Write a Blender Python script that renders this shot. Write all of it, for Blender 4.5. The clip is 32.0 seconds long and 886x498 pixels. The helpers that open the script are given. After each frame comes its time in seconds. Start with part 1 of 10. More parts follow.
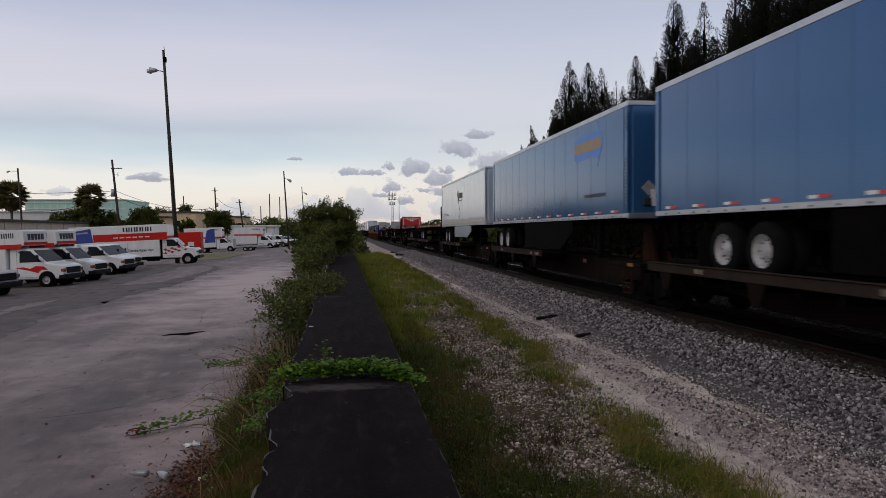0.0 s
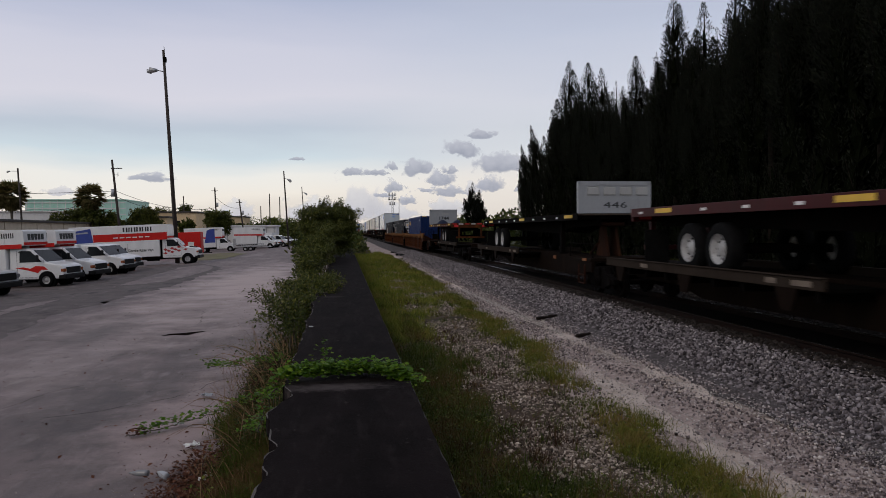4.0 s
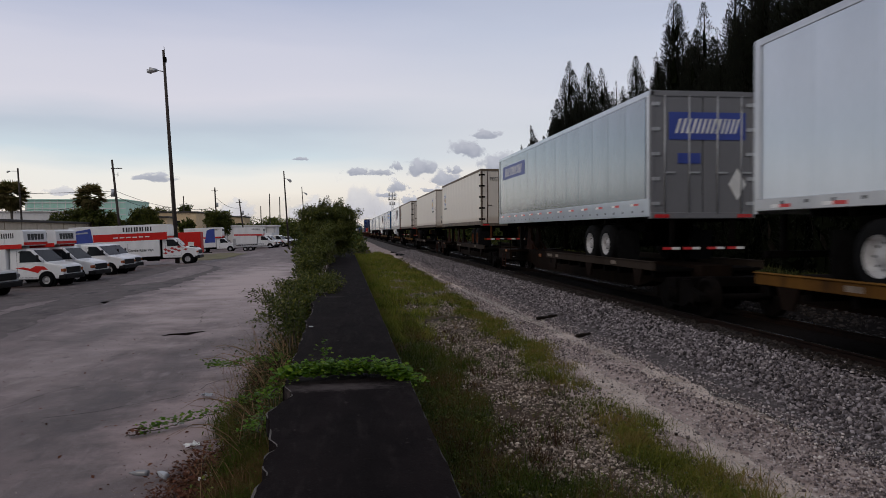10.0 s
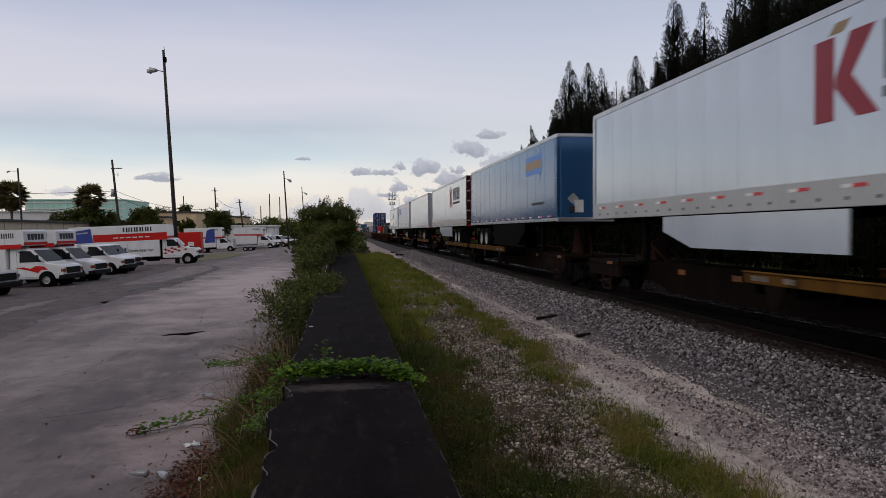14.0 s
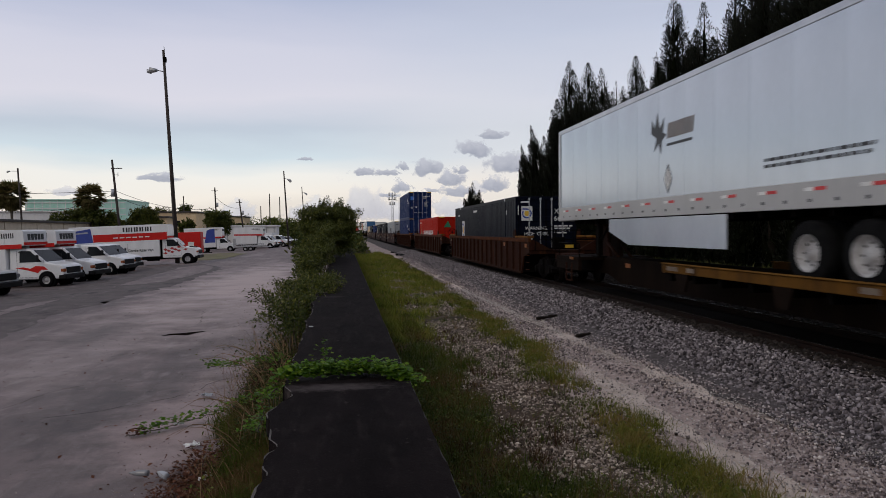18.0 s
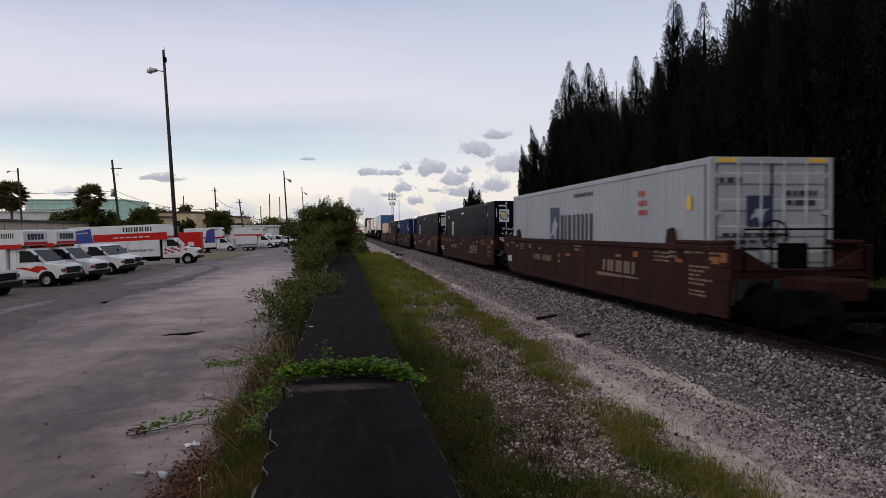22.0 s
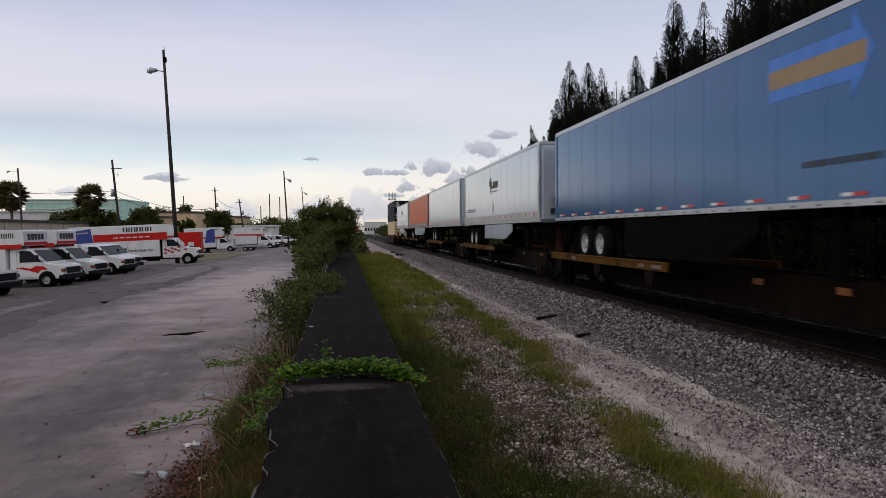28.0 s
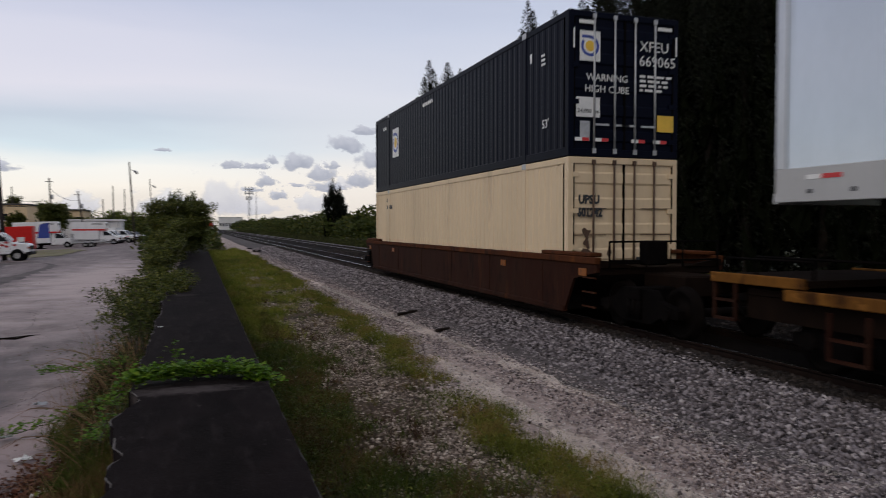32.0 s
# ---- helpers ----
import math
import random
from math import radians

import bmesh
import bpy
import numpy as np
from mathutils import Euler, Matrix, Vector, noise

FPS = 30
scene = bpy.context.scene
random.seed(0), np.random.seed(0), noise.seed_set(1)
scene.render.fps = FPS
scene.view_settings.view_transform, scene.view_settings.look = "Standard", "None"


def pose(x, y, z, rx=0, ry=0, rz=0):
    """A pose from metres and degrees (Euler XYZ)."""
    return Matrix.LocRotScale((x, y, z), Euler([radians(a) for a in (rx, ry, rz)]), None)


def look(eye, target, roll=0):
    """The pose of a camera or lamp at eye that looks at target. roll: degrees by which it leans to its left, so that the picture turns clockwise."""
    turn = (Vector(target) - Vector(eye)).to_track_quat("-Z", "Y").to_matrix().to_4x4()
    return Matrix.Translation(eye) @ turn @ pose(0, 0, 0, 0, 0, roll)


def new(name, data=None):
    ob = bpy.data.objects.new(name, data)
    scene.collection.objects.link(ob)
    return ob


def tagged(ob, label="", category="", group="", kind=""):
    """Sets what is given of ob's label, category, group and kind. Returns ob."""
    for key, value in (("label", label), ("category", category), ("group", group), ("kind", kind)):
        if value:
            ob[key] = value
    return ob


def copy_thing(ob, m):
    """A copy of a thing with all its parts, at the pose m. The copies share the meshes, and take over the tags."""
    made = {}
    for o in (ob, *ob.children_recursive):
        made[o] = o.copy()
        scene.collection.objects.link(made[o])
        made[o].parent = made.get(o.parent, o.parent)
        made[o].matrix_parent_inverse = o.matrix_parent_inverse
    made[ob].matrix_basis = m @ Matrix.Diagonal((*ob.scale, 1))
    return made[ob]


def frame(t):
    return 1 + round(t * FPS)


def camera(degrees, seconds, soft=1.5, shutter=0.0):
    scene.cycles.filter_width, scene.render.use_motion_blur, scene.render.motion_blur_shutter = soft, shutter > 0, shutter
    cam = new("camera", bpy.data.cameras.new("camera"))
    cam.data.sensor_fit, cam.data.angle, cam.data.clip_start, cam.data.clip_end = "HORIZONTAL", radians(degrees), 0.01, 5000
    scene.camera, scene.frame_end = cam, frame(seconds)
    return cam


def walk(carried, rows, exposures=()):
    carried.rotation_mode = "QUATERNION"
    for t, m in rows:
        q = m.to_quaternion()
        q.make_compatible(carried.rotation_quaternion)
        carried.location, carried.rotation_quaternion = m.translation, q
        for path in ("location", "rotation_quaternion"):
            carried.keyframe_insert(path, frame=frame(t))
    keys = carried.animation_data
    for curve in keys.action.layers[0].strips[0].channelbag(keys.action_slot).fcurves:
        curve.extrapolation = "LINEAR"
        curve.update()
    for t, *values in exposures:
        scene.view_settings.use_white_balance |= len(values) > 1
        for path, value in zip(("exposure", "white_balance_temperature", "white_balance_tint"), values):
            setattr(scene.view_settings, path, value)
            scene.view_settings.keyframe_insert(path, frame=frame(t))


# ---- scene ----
# The camera stands on the old platform until the last two seconds, then swings to the right after the train's tail.
EYE = (0.0, 0.0, 2.8)
cam = camera(63.9, 32.0, soft=0.4, shutter=0.18)


def aim(yaw, pitch, lean):
    a, b = radians(yaw), radians(pitch)
    return look(EYE, (EYE[0] + math.sin(a) * math.cos(b), EYE[1] + math.cos(a) * math.cos(b), EYE[2] + math.sin(b)), -lean)


PATH = [
    (0.0, aim(7.854, -1.462, 0.37)),
    (29.9, aim(7.854, -1.462, 0.37)),
    (30.2, aim(8.0, -1.462, 0.37)),
    (30.5, aim(8.42, -1.455, 0.38)),
    (31.0, aim(9.62, -1.451, 0.39)),
    (31.5, aim(10.77, -1.38, 0.44)),
    (31.7, aim(12.45, -1.45, 0.38)),
    (31.9, aim(16.3, -1.68, 0.15)),
    (32.0, aim(19.05, -1.806, 0.03)),
]
walk(cam, PATH, [(0.0, -0.13), (14.0, -0.13), (18.0, -0.07), (22.0, 0.02), (32.0, 0.02)])
scene.view_settings.exposure = 0.0

# ---- sky and light ----
world = bpy.data.worlds.new("sky")
scene.world = world
world.use_nodes = True
wn, wl = world.node_tree.nodes, world.node_tree.links
wn.clear()


def wnode(kind, **values):
    n = wn.new(kind)
    for k, v in values.items():
        n.inputs[k].default_value = v
    return n


def ramp_fill(node, stops):
    r = node.color_ramp
    while len(r.elements) < len(stops):
        r.elements.new(0.5)
    for e, (p, c) in zip(r.elements, stops):
        e.position = p
        e.color = (c, c, c, 1) if isinstance(c, (int, float)) else (*c, 1)
    return node


w_out = wnode("ShaderNodeOutputWorld")
sky = wn.new("ShaderNodeTexSky")
sky.sky_type = "NISHITA"
sky.sun_disc = False
sky.sun_elevation = radians(39)
sky.sun_rotation = radians(-129)
bg_clear = wnode("ShaderNodeBackground", Strength=0.10)
wl.new(sky.outputs[0], bg_clear.inputs[0])
w_tc = wnode("ShaderNodeTexCoord")
w_sep = wnode("ShaderNodeSeparateXYZ")
wl.new(w_tc.outputs["Generated"], w_sep.inputs[0])
# long streaks in the cloud deck bend the height at which its bands lie
w_map = wnode("ShaderNodeMapping", Scale=(1.6, 1.6, 9.0))
wl.new(w_tc.outputs["Generated"], w_map.inputs[0])
w_noise = wnode("ShaderNodeTexNoise", Scale=1.7, Detail=5.0, Roughness=0.5)
wl.new(w_map.outputs[0], w_noise.inputs[0])
w_shift = wn.new("ShaderNodeMath")
w_shift.operation = "MULTIPLY_ADD"
w_shift.inputs[1].default_value = 0.07
wl.new(w_noise.outputs[0], w_shift.inputs[0])
wl.new(w_sep.outputs[2], w_shift.inputs[2])
w_deck = ramp_fill(wn.new("ShaderNodeValToRGB"), [
    (0.0, (0.55, 0.52, 0.50)), (0.05, (0.78, 0.71, 0.65)), (0.082, (0.95, 0.88, 0.80)), (0.112, (0.93, 0.905, 0.86)),
    (0.14, (0.66, 0.755, 0.82)), (0.17, (0.56, 0.62, 0.71)), (0.21, (0.75, 0.73, 0.81)), (0.27, (0.68, 0.68, 0.79)), (0.34, (0.46, 0.51, 0.68)),
    (0.50, (0.46, 0.48, 0.57)), (1.0, (0.45, 0.465, 0.54))])
wl.new(w_shift.outputs[0], w_deck.inputs[0])
# the deck is thickest behind the camera, away from the low sun
w_dot = wn.new("ShaderNodeVectorMath")
w_dot.operation = "DOT_PRODUCT"
w_dot.inputs[1].default_value = (-0.34, 0.94, 0.0)
wl.new(w_tc.outputs["Generated"], w_dot.inputs[0])
w_side = wnode("ShaderNodeMapRange")
w_side.inputs["From Min"].default_value, w_side.inputs["From Max"].default_value = -1.0, 0.45
w_side.inputs["To Min"].default_value, w_side.inputs["To Max"].default_value = 0.70, 1.07
wl.new(w_dot.outputs["Value"], w_side.inputs[0])
# towards the tracks the low sky is a veil of lilac haze
w_right = wnode("ShaderNodeMapRange")
w_right.interpolation_type = "SMOOTHSTEP"
w_right.inputs["From Min"].default_value, w_right.inputs["From Max"].default_value, w_right.inputs["To Max"].default_value = -0.10, 0.22, 0.75
wl.new(w_sep.outputs[0], w_right.inputs[0])
w_veil = ramp_fill(wn.new("ShaderNodeValToRGB"), [(0.0, (0.60, 0.56, 0.55)), (0.06, (0.80, 0.73, 0.69)), (0.10, (0.86, 0.79, 0.74)), (0.14, (0.75, 0.74, 0.77)), (0.20, (0.71, 0.72, 0.78)), (0.30, (0.58, 0.62, 0.74)), (0.42, (0.46, 0.48, 0.60)), (1.0, (0.45, 0.465, 0.54))])
wl.new(w_shift.outputs[0], w_veil.inputs[0])
w_both = wn.new("ShaderNodeMix")
w_both.data_type = "RGBA"
wl.new(w_right.outputs[0], w_both.inputs["Factor"])
wl.new(w_deck.outputs[0], w_both.inputs["A"])
wl.new(w_veil.outputs[0], w_both.inputs["B"])
bg_deck = wnode("ShaderNodeBackground")
wl.new(w_side.outputs[0], bg_deck.inputs["Strength"])
wl.new(w_both.outputs["Result"], bg_deck.inputs[0])
w_mix = wnode("ShaderNodeMixShader", Fac=0.88)
wl.new(bg_clear.outputs[0], w_mix.inputs[1])
wl.new(bg_deck.outputs[0], w_mix.inputs[2])
wl.new(w_mix.outputs[0], w_out.inputs[0])

sun = new("sun", bpy.data.lights.new("sun", "SUN"))
sun.data.energy, sun.data.angle, sun.data.color = 0.62, radians(28), (1.0, 0.87, 0.72)
sun.matrix_world = look((-46, -37, 48), (0, 0, 0))

# ---- materials ----
def mat(name, c1, c2=None, scale=3.0, rough=0.7, metal=0.0, bump=0.15, fine=45.0, stain=None, stain_scale=0.9, stain_at=0.62,
        vary=0.0, stretch=(1, 1, 1), spec=0.5, translucent=0.0, layers=(), pools=()):
    """Two tones mixed by a coarse and a fine grain, stains with soft edges, relief, and a small change from object to object.
    layers: (colour, scale, stretch, from, to, amount) of further blotches or flecks; pools: (centre, radii, colour, amount) of soft worn or dusty spots."""
    m = bpy.data.materials.new(name)
    m.use_nodes = True
    n, l = m.node_tree.nodes, m.node_tree.links
    b = n["Principled BSDF"]
    b.inputs["Roughness"].default_value, b.inputs["Metallic"].default_value = rough, metal
    b.inputs["Specular IOR Level"].default_value = spec
    tc, mp = n.new("ShaderNodeTexCoord"), n.new("ShaderNodeMapping")
    mp.inputs["Scale"].default_value = stretch
    l.new(tc.outputs["Object"], mp.inputs[0])

    def noise_at(s, detail, rough_n=0.55):
        t = n.new("ShaderNodeTexNoise")
        t.inputs["Scale"].default_value, t.inputs["Detail"].default_value, t.inputs["Roughness"].default_value = s, detail, rough_n
        l.new(mp.outputs[0], t.inputs["Vector"])
        return t

    c2 = c2 or tuple(x * 0.8 for x in c1)
    coarse, grain = noise_at(scale, 4), noise_at(fine, 2)
    add = n.new("ShaderNodeMath")
    add.operation = "MULTIPLY_ADD"
    add.inputs[1].default_value = 0.4
    l.new(grain.outputs[0], add.inputs[0])
    l.new(coarse.outputs[0], add.inputs[2])
    rmp = n.new("ShaderNodeValToRGB")
    rmp.color_ramp.elements[0].position, rmp.color_ramp.elements[0].color = 0.5, (*c1, 1)
    rmp.color_ramp.elements[1].position, rmp.color_ramp.elements[1].color = 0.9, (*c2, 1)
    l.new(add.outputs[0], rmp.inputs[0])
    colour = rmp.outputs[0]
    if stain:
        st = noise_at(stain_scale, 7, 0.65)
        sr = n.new("ShaderNodeValToRGB")
        sr.color_ramp.elements[0].position, sr.color_ramp.elements[1].position = stain_at - 0.07, stain_at + 0.1
        l.new(st.outputs[0], sr.inputs[0])
        mx = n.new("ShaderNodeMix")
        mx.data_type = "RGBA"
        l.new(sr.outputs[0], mx.inputs["Factor"])
        l.new(colour, mx.inputs["A"])
        mx.inputs["B"].default_value = (*stain, 1)
        colour = mx.outputs["Result"]
    def laid_over(colour, factor, c):
        mx = n.new("ShaderNodeMix")
        mx.data_type = "RGBA"
        l.new(factor, mx.inputs["Factor"])
        l.new(colour, mx.inputs["A"])
        mx.inputs["B"].default_value = (*c, 1)
        return mx.outputs["Result"]

    for c, s, st, lo, hi, k in layers:
        mp2, t2, mr2 = n.new("ShaderNodeMapping"), n.new("ShaderNodeTexNoise"), n.new("ShaderNodeMapRange")
        mp2.inputs["Scale"].default_value = st
        mp2.inputs["Location"].default_value = (s * 1.7, s * 0.9, 0)
        l.new(tc.outputs["Object"], mp2.inputs[0])
        t2.inputs["Scale"].default_value, t2.inputs["Detail"].default_value, t2.inputs["Roughness"].default_value = s, 5.0, 0.6
        l.new(mp2.outputs[0], t2.inputs["Vector"])
        mr2.inputs["From Min"].default_value, mr2.inputs["From Max"].default_value, mr2.inputs["To Max"].default_value = lo, hi, k
        l.new(t2.outputs[0], mr2.inputs[0])
        colour = laid_over(colour, mr2.outputs[0], c)
    for centre, radii, c, k in pools:
        sub, div, ln, t2, ad, mr2 = n.new("ShaderNodeVectorMath"), n.new("ShaderNodeVectorMath"), n.new("ShaderNodeVectorMath"), n.new("ShaderNodeTexNoise"), n.new("ShaderNodeMath"), n.new("ShaderNodeMapRange")
        sub.operation, div.operation, ln.operation, ad.operation = "SUBTRACT", "DIVIDE", "LENGTH", "MULTIPLY_ADD"
        sub.inputs[1].default_value, div.inputs[1].default_value = centre, radii
        l.new(tc.outputs["Object"], sub.inputs[0])
        l.new(sub.outputs[0], div.inputs[0])
        l.new(div.outputs[0], ln.inputs[0])
        t2.inputs["Scale"].default_value, t2.inputs["Detail"].default_value, t2.inputs["Roughness"].default_value = 2.5 / max(0.3, min(radii[:2])), 6.0, 0.65
        l.new(tc.outputs["Object"], t2.inputs["Vector"])
        ad.inputs[1].default_value = -1.6
        l.new(t2.outputs[0], ad.inputs[0])
        l.new(ln.outputs["Value"], ad.inputs[2])
        mr2.interpolation_type = "SMOOTHSTEP"
        mr2.inputs["From Min"].default_value, mr2.inputs["From Max"].default_value = 0.15, -0.75
        mr2.inputs["To Max"].default_value = k
        l.new(ad.outputs[0], mr2.inputs[0])
        colour = laid_over(colour, mr2.outputs[0], c)
    if vary:
        oi, hs, mr = n.new("ShaderNodeObjectInfo"), n.new("ShaderNodeHueSaturation"), n.new("ShaderNodeMapRange")
        mr.inputs["To Min"].default_value, mr.inputs["To Max"].default_value = 1 - vary, 1 + vary
        l.new(oi.outputs["Random"], mr.inputs[0])
        l.new(mr.outputs[0], hs.inputs["Value"])
        l.new(colour, hs.inputs["Color"])
        colour = hs.outputs[0]
    l.new(colour, b.inputs["Base Color"])
    if bump:
        bp = n.new("ShaderNodeBump")
        bp.inputs["Strength"].default_value, bp.inputs["Distance"].default_value = bump, 0.02
        l.new(add.outputs[0], bp.inputs["Height"])
        l.new(bp.outputs[0], b.inputs["Normal"])
    if translucent:
        tr, ms = n.new("ShaderNodeBsdfTranslucent"), n.new("ShaderNodeMixShader")
        ms.inputs[0].default_value = translucent
        l.new(colour, tr.inputs[0])
        l.new(b.outputs[0], ms.inputs[1])
        l.new(tr.outputs[0], ms.inputs[2])
        l.new(ms.outputs[0], n["Material Output"].inputs[0])
    return m


def island_mat(name, stops, rough=0.9, bump=0.0, translucent=0.0):
    """For loose pieces joined in one mesh: each island takes its own tone."""
    m = bpy.data.materials.new(name)
    m.use_nodes = True
    n, l = m.node_tree.nodes, m.node_tree.links
    b = n["Principled BSDF"]
    b.inputs["Roughness"].default_value = rough
    b.inputs["Specular IOR Level"].default_value = 0.25
    g, r = n.new("ShaderNodeNewGeometry"), n.new("ShaderNodeValToRGB")
    ramp_fill(r, stops)
    l.new(g.outputs["Random Per Island"], r.inputs[0])
    l.new(r.outputs[0], b.inputs["Base Color"])
    if bump:
        tc, t, bp = n.new("ShaderNodeTexCoord"), n.new("ShaderNodeTexNoise"), n.new("ShaderNodeBump")
        t.inputs["Scale"].default_value = 60
        bp.inputs["Strength"].default_value = bump
        l.new(tc.outputs["Object"], t.inputs["Vector"])
        l.new(t.outputs[0], bp.inputs["Height"])
        l.new(bp.outputs[0], b.inputs["Normal"])
    if translucent:
        tr, ms = n.new("ShaderNodeBsdfTranslucent"), n.new("ShaderNodeMixShader")
        ms.inputs[0].default_value = translucent
        l.new(r.outputs[0], tr.inputs[0])
        l.new(b.outputs[0], ms.inputs[1])
        l.new(tr.outputs[0], ms.inputs[2])
        l.new(ms.outputs[0], n["Material Output"].inputs[0])
    return m


def paint(name, c, rough=0.4, dirt=(0.12, 0.09, 0.07), at=0.68, metal=0.0, vary=0.0, spec=0.5, layers=(), pools=()):
    """Sheet metal paint with streaks of grime that run down it."""
    return mat(name, c, tuple(x * 0.86 for x in c), scale=0.7, rough=rough, metal=metal, bump=0.03, fine=14, stain=tuple(0.55 * a + 0.45 * b for a, b in zip(c, dirt)),
               stain_scale=1.3, stain_at=at, stretch=(1, 1.6, 0.35), vary=vary, spec=spec, layers=layers, pools=pools)


